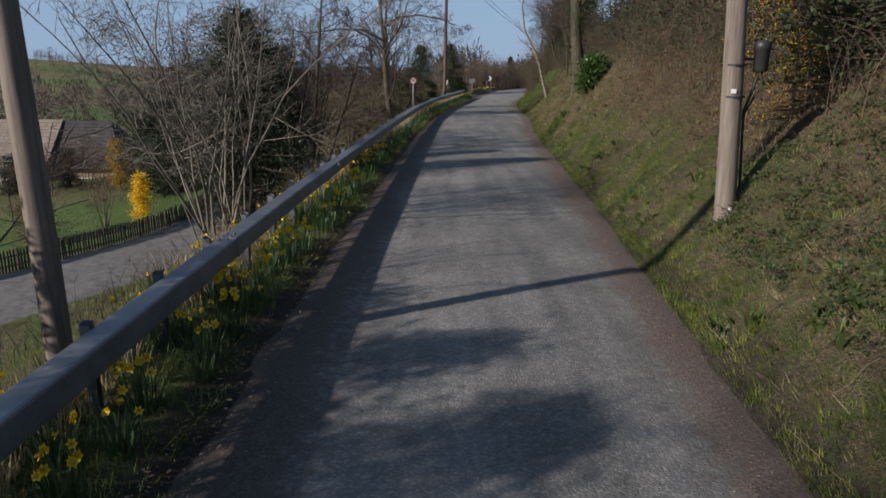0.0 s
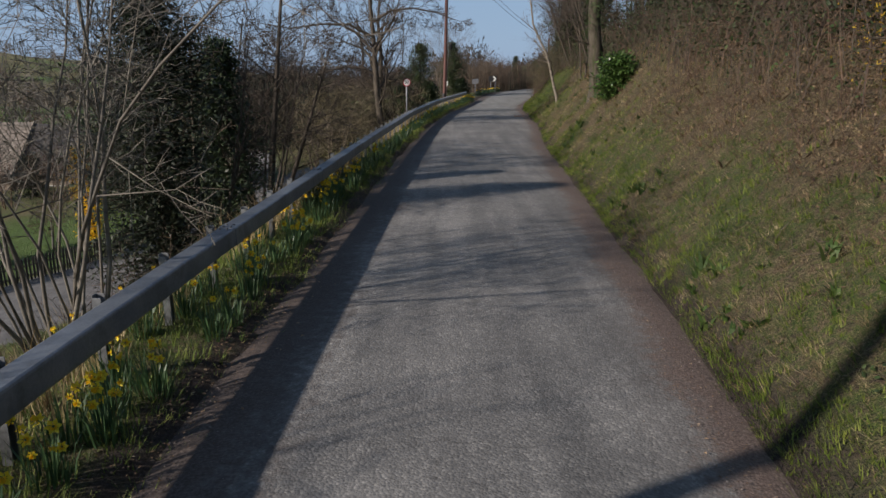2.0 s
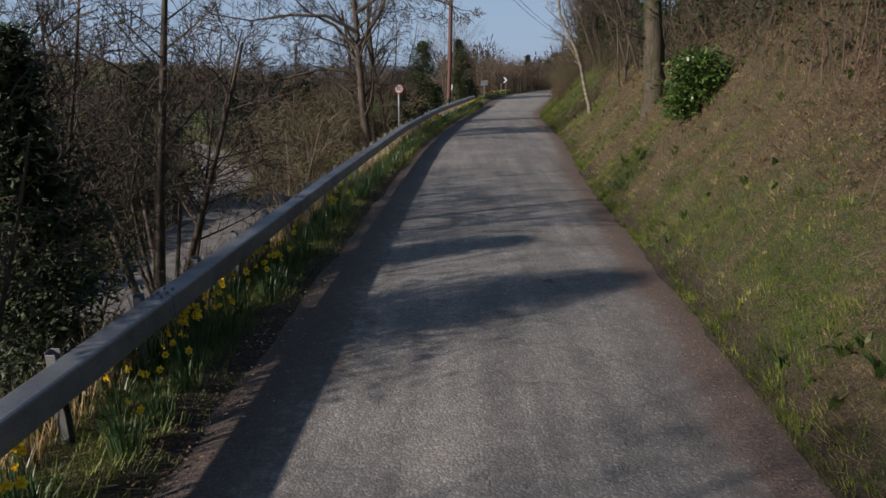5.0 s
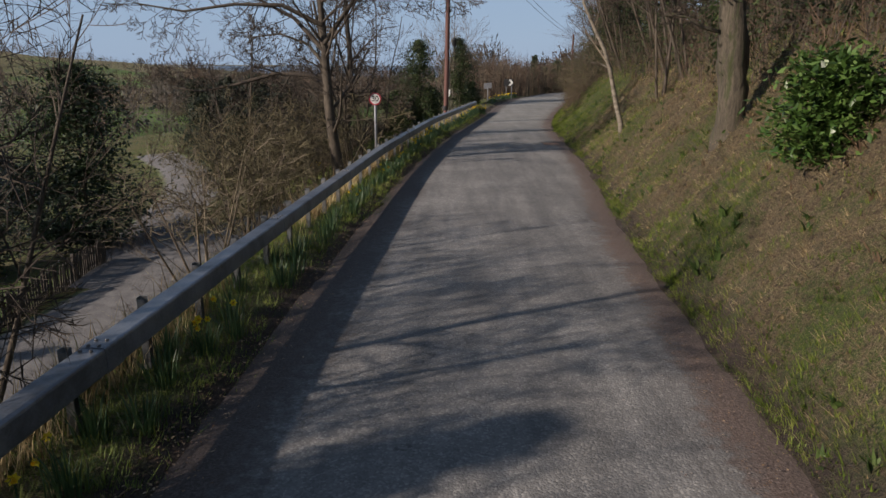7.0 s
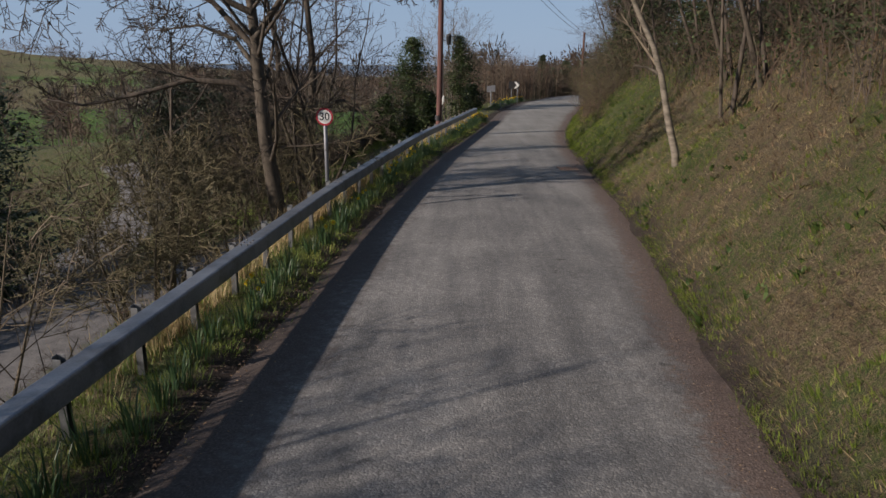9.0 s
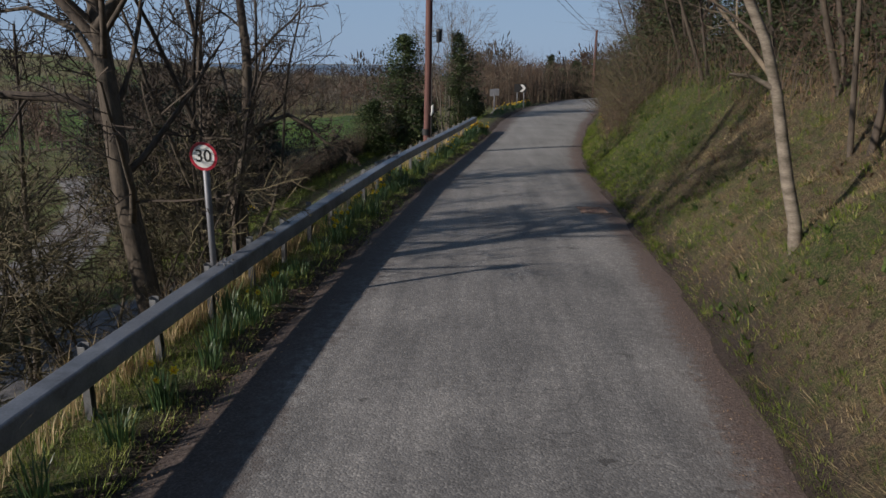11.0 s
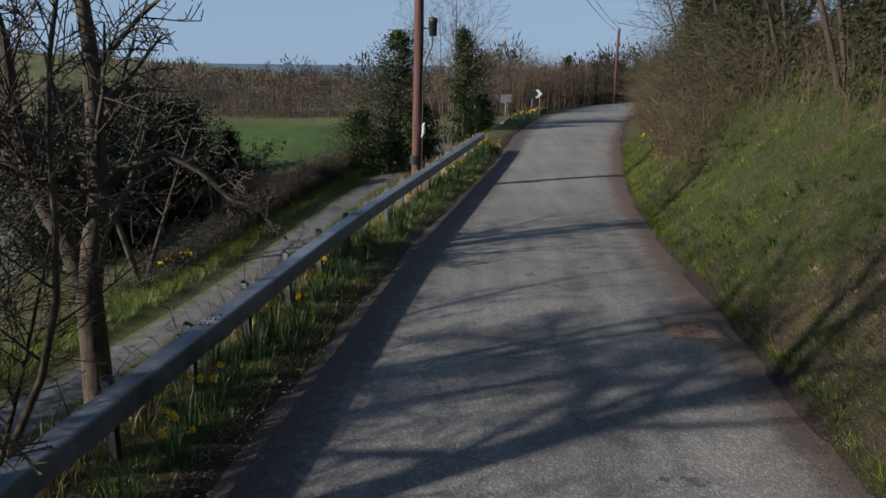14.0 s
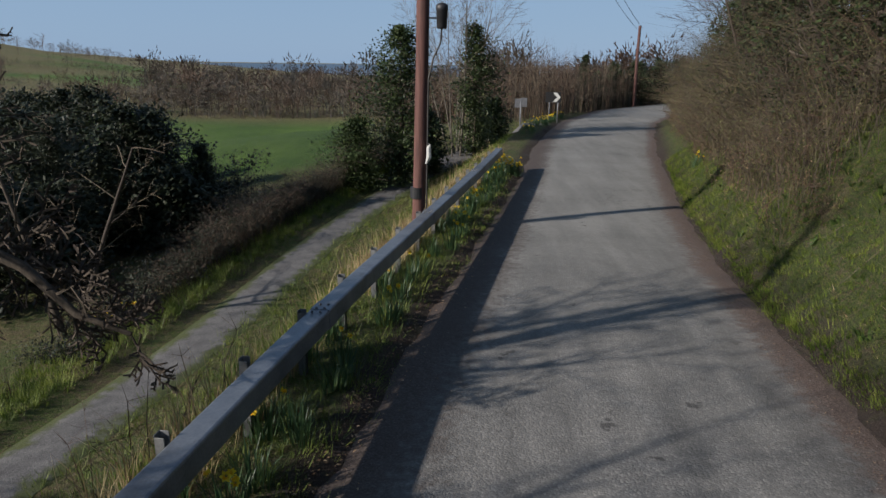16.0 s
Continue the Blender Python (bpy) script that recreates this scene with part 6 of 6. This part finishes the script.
def daffodils(x, y, blooms, rng, size=1.0):
    c = thing("daffodil_clump", (x, y, ground_z(x, y)), "clump of yellow daffodils in bloom with blue-green leaves" if blooms else "clump of daffodil leaves with no bloom yet", "daffodils", "daffodils along the barrier", turn=rng.uniform(0, 360))
    part("leaves", CLUMPS[rng.randrange(6)], None, c, m=Matrix.Scale(size, 4))
    base_turn = math.degrees(c.matrix_world.to_euler().z)
    for _ in range(blooms):
        a, q = rng.uniform(0, 2 * math.pi), 0.15 * math.sqrt(rng.random())
        st, hh = STALKS[rng.randrange(4)]
        # heads turn towards the light and the lane
        m = pose(math.cos(a) * q * size, math.sin(a) * q * size, 0, 0, 0, rng.uniform(-75, 75) + rng.choice((-40, 25)) - base_turn) @ Matrix.Scale(size * rng.uniform(0.85, 1.15), 4)
        s = part("stalk", st, None, c, m=m)
        part("flower", FLOWERS[rng.randrange(3)], None, s, m=pose(0, -0.036, hh, rng.uniform(-25, 12), 0, rng.uniform(-25, 25)) @ Matrix.Scale(rng.uniform(0.68, 0.95), 4))


rd = random.Random(231)
y = 1.6
while y < 58.5:
    bloom = 1.0 if y < 21 else (0.25 if y < 33 else 0.45)
    for off in (rd.uniform(0.02, 0.28), rd.uniform(-0.42, -0.05)):
        if rd.random() < (0.92 if off > 0 else 0.7 if y < 24 or y > 40 else 0.3):
            daffodils(RL(y) + off, y + rd.uniform(-0.15, 0.15), (rd.choice((2, 3, 5, 6, 8)) if y < 21 else rd.choice((0, 2, 3, 5))) if rd.random() < bloom else 0, rd)
    y += rd.uniform(0.34, 0.62)
for i in range(16):
    yy = 3.2 + i * 0.55
    daffodils(RL(yy) - rd.uniform(0.55, 1.3), yy, rd.choice((1, 2, 3)), rd, 0.9)
for i in range(9):
    daffodils(RL(59.2) + rd.uniform(-0.35, 0.5), 59.2 + rd.uniform(-0.6, 0.9), rd.choice((3, 5, 7)), rd, 1.1)
for i in range(26):
    yy = rd.uniform(71, 83)
    daffodils(LX(yy) - rd.uniform(0.3, 1.1), yy, rd.choice((1, 2, 3, 4)), rd, 1.05)
for xx, yy, nb in ((7.75, 58.0, 5), (-6.1, 52.9, 6), (-6.0, 53.3, 6), (-6.25, 52.6, 5), (-5.85, 53.6, 5)):
    daffodils(xx, yy, nb, rd, 1.15)

# ---------------------------------------------------------------- garden, fence and house below the lane
fence = thing("picket_fence", (0, 0, 0), "weathered dark wooden picket fence beside the gravel track", "fence")
pk = []
for i in range(4):
    b = Build()
    w, h = 0.032, 0.78 + 0.03 * i
    b.add([(-w, -0.008, -0.1), (w, -0.008, -0.1), (w, -0.008, h - 0.06), (0, -0.008, h), (-w, -0.008, h - 0.06), (-w, 0.008, -0.1), (w, 0.008, -0.1), (w, 0.008, h - 0.06), (0, 0.008, h), (-w, 0.008, h - 0.06)],
          [(0, 1, 2, 3, 4), (9, 8, 7, 6, 5), (0, 5, 6, 1), (1, 6, 7, 2), (2, 7, 8, 3), (3, 8, 9, 4), (4, 9, 5, 0)])
    pk.append(b.mesh("picket", M_FENCE))
pp_ = random.Random(241)


def fence_x(y):
    return float(fence_line(y))


y = 17.0
while y < 38:
    x = fence_x(y)
    t = math.degrees(math.atan2(fence_x(y + 0.5) - fence_x(y - 0.5), 1.0))
    part("picket", pk[pp_.randrange(4)], None, fence, m=pose(x, y, ground_z(x, y) + pp_.uniform(-0.03, 0.03), pp_.uniform(-3, 3), pp_.uniform(-3, 3), 90 - t))
    y += 0.09
y = 17.0
while y < 38:
    y1 = min(y + 1.3, 38)
    for hz in (0.22, 0.56):
        b = Build()
        pts = [(fence_x(q) - 0.035, q, ground_z(fence_x(q), q) + hz) for q in (y, (y + y1) / 2, y1)]
        b.tube(pts, [0.03, 0.03, 0.03], 4, True)
        part("rail", b, M_FENCE, fence)
    b = Build()
    b.chamfer((-0.045, -0.045, -0.4), (0.045, 0.045, 0.82), 0.008)
    part("post", b, M_FENCE, fence, m=Matrix.Translation((fence_x(y) - 0.09, y, ground_z(fence_x(y), y))))
    y += 1.3

HX, HY, HZ = -29.1, 52.1, -8.0
house = thing("house", (HX, HY, HZ), "low house with brown tiled roofs, the wing's darkened for shade, and a small chimney", "house")


def slab_roof(p0, p1, q0, q1, rows, mat=None, name="roof"):
    """A roof plane from its eave (p0 to p1) up to its ridge (q0 to q1) as overlapping courses of tiles."""
    p0, p1, q0, q1 = map(Vector, (p0, p1, q0, q1))
    nrm = (p1 - p0).cross(q0 - p0).normalized()
    b = Build()
    b.add([tuple(p0), tuple(p1), tuple(q1), tuple(q0), tuple(p0 - nrm * 0.12), tuple(p1 - nrm * 0.12), tuple(q1 - nrm * 0.12), tuple(q0 - nrm * 0.12)], [(0, 1, 2, 3), (7, 6, 5, 4), (0, 4, 5, 1), (1, 5, 6, 2), (2, 6, 7, 3), (3, 7, 4, 0)])
    mat = mat or M_ROOF
    roof_ = part(name, b, mat, house)
    for i in range(rows):
        a, c = i / rows, (i + 1.12) / rows
        l0, r0, l1, r1 = p0.lerp(q0, a), p1.lerp(q1, a), p0.lerp(q0, min(c, 1)), p1.lerp(q1, min(c, 1))
        b = Build()
        n = max(4, int((r0 - l0).length / 0.33))
        for k in range(n):
            u0, u1 = k / n, (k + 0.97) / n
            lift = nrm * 0.05
            v = [l0.lerp(r0, u0) + nrm * 0.01, l0.lerp(r0, u1) + nrm * 0.01, l0.lerp(r0, u1) + lift, l0.lerp(r0, u0) + lift, l1.lerp(r1, u1) + nrm * 0.012, l1.lerp(r1, u0) + nrm * 0.012]
            b.add([tuple(x_) for x_ in v], [(0, 1, 2, 3), (3, 2, 4, 5)])
        tagged(part("tile_course", b, mat, roof_), "", "", "", "stuff")


# local to the house's foot: the brown-roofed main block with its gable end, and a hipped wing set a little back, its
# shade put into dark tiles
slab_roof((-14.0, -0.4, 2.6), (0.25, -0.4, 2.6), (-14.0, 3.4, 6.15), (0.25, 3.4, 6.15), 15, M_ROOF_BROWN)
slab_roof((0.25, 7.2, 2.6), (-14.0, 7.2, 2.6), (0.25, 3.4, 6.15), (-14.0, 3.4, 6.15), 15, M_ROOF_BROWN)
slab_roof((0.28, 0.2, 2.75), (6.1, 0.2, 2.75), (0.28, 3.4, 6.05), (3.9, 3.4, 6.05), 14)
slab_roof((6.1, 6.6, 2.75), (0.28, 6.6, 2.75), (3.9, 3.4, 6.05), (0.28, 3.4, 6.05), 14)
slab_roof((6.1, 0.2, 2.75), (6.1, 6.6, 2.75), (3.9, 3.38, 6.05), (3.9, 3.42, 6.05), 14)
for lo, hi in (((-13.6, 0.0, -0.6), (0.0, 6.8, 2.75)), ((0.0, 0.6, -0.6), (5.7, 6.2, 2.8))):
    b = Build()
    b.chamfer(lo, hi, 0.01)
    part("wall", b, M_RENDER, house)
b = Build()
b.add([(0.0, 0.1, 2.75), (0.0, 6.7, 2.75), (0.0, 3.4, 5.95), (-0.12, 0.1, 2.75), (-0.12, 6.7, 2.75), (-0.12, 3.4, 5.95)], [(0, 1, 2), (5, 4, 3), (0, 2, 5, 3), (2, 1, 4, 5), (1, 0, 3, 4)])
part("gable", b, M_RENDER, house)
b = Build()
b.tube([(0.26, -0.42, 2.63), (0.26, 3.4, 6.2)], [0.07, 0.07], 6, True)
part("bargeboard", b, M_RENDER, house, "pale verge board")
b = Build()
b.chamfer((-3.1, 3.1, 5.7), (-2.45, 3.7, 6.75), 0.02)
stack = part("chimney", b, M_BRICK, house, "dark brick chimney")
b = Build()
b.tube([(-3.0, 3.4, 6.74), (-3.0, 3.4, 7.02), (-3.0, 3.4, 7.2)], [0.12, 0.10, 0.14], 10, True)
part("chimney_pot", b, M_RENDER, stack, "pale chimney pot")
for vx in (-2.4, -6.0):
    b = Build()
    b.tube([(vx, 1.0, 3.7), (vx, 1.0, 4.35), (vx, 1.0, 4.42)], [0.07, 0.07, 0.1], 8, True)
    part("vent_pipe", b, M_STEEL_POST, house, "pale vent pipe")
for xx in (-11.0, -7.0, -3.2, 2.8):
    y0 = 0.0 if xx < 0 else 0.6
    b = Build()
    for lo, hi in (((xx - 0.72, y0 - 0.06, 0.9), (xx - 0.65, y0 + 0.03, 2.05)), ((xx + 0.65, y0 - 0.06, 0.9), (xx + 0.72, y0 + 0.03, 2.05)), ((xx - 0.65, y0 - 0.06, 1.98), (xx + 0.65, y0 + 0.03, 2.05)), ((xx - 0.8, y0 - 0.12, 0.82), (xx + 0.8, y0 + 0.03, 0.9)), ((xx - 0.03, y0 - 0.05, 0.9), (xx + 0.03, y0 + 0.03, 1.98))):
        b.box(lo, hi)
    w_ = part("window", b, M_WHITE, house)
    b = Build()
    b.box((xx - 0.65, y0 - 0.012, 0.9), (xx + 0.65, y0 + 0.012, 1.98))
    part("pane", b, M_GLASS, w_)

# garden shrubs
rs = random.Random(251)
bare_tree(-14.9, 31.0, fan(4, rs, 0.5, 2.5, 0.04, 0.1), 252, "small pale leafless ornamental tree on the lawn", dict(n=(8, 7, 6)), (M_HAZEL, M_HAZEL, M_TWIG_RED), "shrub")
for gx_, gy_, gh in ((-26.5, 45, 3.4), (-24.2, 43.5, 3.2), (-22.2, 44.5, 3.4), (-20.0, 42.5, 3.0), (-17.2, 40.5, 2.8), (-15.0, 38.5, 2.6)):
    bare_tree(gx_, gy_, fan(7, rs, 0.5, gh, 0.04, 0.4), 253 + int(gx_), "reddish twiggy leafless shrub in the garden", dict(n=(9, 7, 6)), (M_TWIG_RED, M_TWIG_RED, M_TWIG_RED), "shrub")
for gx_, gy_, gh in ((-19.4, 46.5, 3.6), (-24.8, 47.5, 2.6), (-16.0, 44.0, 3.0), (-28.5, 47.5, 2.6)):
    evergreen(gx_, gy_, gh, 1.5, 270 + int(-gx_), "dark green garden shrub in front of the house", M_THICKET, (0.12, 0.045), 5000, 0.0, "garden_shrub", trunk_r=0.05, open_base=0.03)
evergreen(-12.75, 30.2, 2.3, 0.42, 255, "bright yellow forsythia in flower by the fence", M_FORSYTHIA, (0.09, 0.035), 3200, 0.0, "forsythia", trunk_r=0.025, open_base=0.2)
evergreen(-18.7, 41.5, 2.9, 0.8, 256, "rounded golden garden shrub", M_GORSE, (0.10, 0.035), 5000, 0.0, "golden_shrub", trunk_r=0.04, open_base=0.1)
evergreen(-17.0, 29.2, 2.2, 1.15, 257, "rounded russet clipped shrub on the lawn", M_BRACKEN, (0.08, 0.03), 7000, 0.0, "russet_shrub", trunk_r=0.03, open_base=0.1)

# pole out in the valley pasture
wood_pole(-45.7, 110.0, ground_z(-45.7, 110.0), 7.5, 0.14, 0.11, M_POLE, "slim wooden pole standing in the valley pasture")

# gorse and ivy on the bank near the pole
evergreen(5.3, 11.4, 1.5, 0.7, 261, "straggling gorse bush with dull yellow flowers", M_GORSE, (0.045, 0.012), 520, 0.0, "gorse_bush", trunk_r=0.03, open_base=0.05)
evergreen(4.75, 9.4, 1.2, 0.55, 262, "straggling gorse bush with dull yellow flowers", M_GORSE, (0.05, 0.012), 260, 0.0, "gorse_bush", trunk_r=0.03, open_base=0.05)
thicket("bank_brambles", scatter(1900, 264, lambda r, y: RX(y) + 1.35 + 3.2 * r.random() ** 0.8, 8.9, 20.5, lambda r, x, y: r.uniform(0.4, 1.0)), 265, "brambles and dead bracken on the bank beside the pole", (M_TWIG, M_TWIG_RED), (0.4, 1.3), 5, 0.004, "undergrowth", 1.0, (0.035, 0.014), M_BRACKEN, 2, kids=1)
thicket("ivy_ground_cover", scatter(420, 266, lambda r, y: RX(y) + 0.7 + 1.9 * r.random(), 3.2, 8.4), 267, "ivy and bramble leaves creeping over the bank below the pole", (M_TWIG,), (0.10, 0.28), 4, 0.004, "undergrowth", 1.2, (0.045, 0.02), M_IVY, 5)
evergreen(5.4, 9.6, 2.4, 1.0, 263, "dark ivy-clad scrub behind the pole", M_IVY_DARK, (0.07, 0.03), 7000, 0.0, "ivy_bush", trunk_r=0.05, open_base=0.02)

# ---------------------------------------------------------------- far woods in the valley


def far_wood(name, spots, seed, label, tall, limbs, mats, spread=0.36, twigs=9):
    """Leafless woodland a long way off: every tree a trunk, forking limbs and fine twigs that thin out at the rim."""
    rng = random.Random(seed)
    bs = [Build() for _ in mats]
    xs_, ys_ = np.array([s[0] for s in spots]), np.array([s[1] for s in spots])
    zs_ = height(xs_, ys_).tolist()
    for (x, y, k), z in zip(spots, zs_):
        b = bs[rng.randrange(len(bs))]
        h = rng.uniform(*tall) * k
        w = h * spread * rng.uniform(0.8, 1.25)
        t = h * 0.016
        b.add([(x - t, y, z - 0.5), (x + t, y, z - 0.5), (x + rng.gauss(0, t), y, z + h * 0.7)], [(0, 1, 2)])
        for _ in range(limbs):
            a, up = rng.uniform(0, 2 * math.pi), rng.uniform(-0.85, 1.0)
            env = math.sqrt(1 - up * up)
            k2 = rng.uniform(0.7, 1.05)
            ca, sa = math.cos(a), math.sin(a)
            ex, ey, ez = x + ca * w * env * k2, y + sa * w * env * k2, z + h * (0.55 + 0.42 * up * k2)
            fx, fy, fz = x, y, z + h * rng.uniform(0.2, 0.5)
            r = h * 0.006
            b.add([(fx - sa * r, fy + ca * r, fz), (fx + sa * r, fy - ca * r, fz), (ex, ey, ez)], [(0, 1, 2)])
            for _ in range(twigs):
                g = rng.uniform(0.6, 1.0)
                px, py, pz = fx + (ex - fx) * g + rng.gauss(0, 0.05) * h, fy + (ey - fy) * g + rng.gauss(0, 0.05) * h, fz + (ez - fz) * g + rng.gauss(0, 0.03) * h
                L = h * rng.uniform(0.04, 0.09)
                ta = a + rng.uniform(-1.0, 1.0)
                q = h * rng.uniform(0.007, 0.013)
                b.add([(px - q, py, pz - q * 0.5), (px + q, py + q, pz + q * 0.5), (px + math.cos(ta) * L * env, py + math.sin(ta) * L * env, pz + L * (up + rng.uniform(-0.2, 0.5)))], [(0, 1, 2)])
    root = thing(name, (0, 0, 0), label, "woodland", "", "stuff")
    for b, m in zip(bs, mats):
        tagged(part("trees", b, m, root), "", "", "", "stuff")
    return root


def valley_spots(n, seed, r0, r1, a0, a1, skip=None):
    rng = random.Random(seed)
    out = []
    while len(out) < n:
        r = math.sqrt(rng.uniform(r0 * r0, r1 * r1))
        a = rng.uniform(a0, a1)
        x, y = -math.sin(a) * r, 30 + math.cos(a) * r
        if skip and skip(x, y):
            continue
        out.append((x, y, rng.uniform(0.55, 1.3)))
    return out


def in_field(x, y):
    return float(pasture(x, y)) > 0.05 or -18 - 0.42 * (y - 72) < x < -2.5 - 0.14 * (y - 72) and 60 < y < 186


def on_ring(a0, a1, r0, r1, n, seed, k=(0.35, 0.8)):
    """A hedgerow across the slope: spots along a line from one bearing to another."""
    rng = random.Random(seed)
    out = []
    for i in range(n):
        t = (i + rng.random()) / n
        a, r = a0 + (a1 - a0) * t, r0 + (r1 - r0) * t + rng.gauss(0, 1.2)
        out.append((-math.sin(a) * r, 30 + math.cos(a) * r, rng.uniform(*k)))
    return out


WOOD_MATS = (M_WOODS, M_WOODS_GREY, M_WOODS_RED)
far_wood("valley_wood", valley_spots(300, 301, 160, 300, -0.08, 0.42, in_field), 302, "brown leafless woodland beyond the green meadow", (6, 12), 30, WOOD_MATS, 0.46)
far_wood("slope_wood", valley_spots(230, 311, 185, 300, 0.40, 1.15, in_field), 312, "low leafless copses across the valley", (3.5, 6.5), 18, WOOD_MATS, 0.42)
far_wood("hill_wood", on_ring(-0.1, 1.1, 560, 640, 220, 328, (0.5, 1.1)) + valley_spots(560, 303, 300, 800, -0.12, 1.2, in_field), 304, "leafless woodland along the far hills", (7, 11), 16, WOOD_MATS, 0.42, 6)
far_wood("hollow_wood", valley_spots(50, 305, 62, 104, 0.42, 1.15, lambda x, y: x > -17 or (x < -20 and y < 62)), 306, "leafless trees in the hollow beyond the track", (4.5, 7.5), 40, WOOD_MATS, 0.36)
far_wood("field_hedge", [(-3.6 - 0.14 * 1.5 * i + rs.uniform(-0.5, 1.5), 84 + i * 1.5, rs.uniform(0.6, 1.1)) for i in range(60)] + [(-86 + i * 0.75, 187 + rs.uniform(-1, 10), rs.uniform(1.6, 3.2)) for i in range(110)], 307, "leafless hedge and trees round the green meadow", (2.2, 3.4), 20, WOOD_MATS, 0.45)
far_wood("hedgerow", on_ring(0.30, 1.0, 181, 186, 110, 321) + on_ring(-0.02, 0.42, 157, 164, 100, 329, (0.25, 0.6)) + on_ring(0.33, 0.6, 384, 386, 90, 322) + on_ring(0.58, 0.95, 405, 400, 90, 323) + on_ring(0.585, 0.58, 255, 400, 60, 324) + on_ring(0.40, 0.66, 102, 101, 70, 325, (0.3, 0.6)) + on_ring(0.34, 0.52, 415, 414, 70, 326), 327, "leafless hedgerows between the valley fields", (4.0, 7.0), 16, WOOD_MATS, 0.45)
far_wood("wood_behind_bend", [(rs.uniform(-6, 34), rs.uniform(104, 135), rs.uniform(0.8, 1.2)) for _ in range(120)], 308, "leafless wood behind the bend", (4.5, 6.8), 40, (M_TWIG_RED, M_TWIG, M_WOODS), 0.3, 10)

# the sea along the horizon

def make_sea():
    m, nt, bsdf = node_mat("sea_water")
    tc = nt.nodes.new("ShaderNodeTexCoord")
    n = noise_node(nt, tc.outputs["Object"], 0.004, 4)
    nt.links.new(ramp(nt, n, [(0.35, (0.03, 0.06, 0.10)), (0.65, (0.05, 0.085, 0.13))]), bsdf.inputs["Base Color"])
    bsdf.inputs["Roughness"].default_value = 0.35
    bump(nt, bsdf, noise_node(nt, tc.outputs["Object"], 0.05, 4), 0.4, 2.0)
    return m


b = Build()
for i in range(17):
    a = radians(-40 + 110 * i / 16)
    for r in (1650, 2600, 4600):
        b.v.append((-math.sin(a) * r, 30 + math.cos(a) * r, -36.5))
for i in range(16):
    for k in range(2):
        n = i * 3 + k
        b.f.append((n, n + 1, n + 4, n + 3))
solid("sea", b, make_sea(), "blue-grey sea along the horizon", "sea", "", "structure")
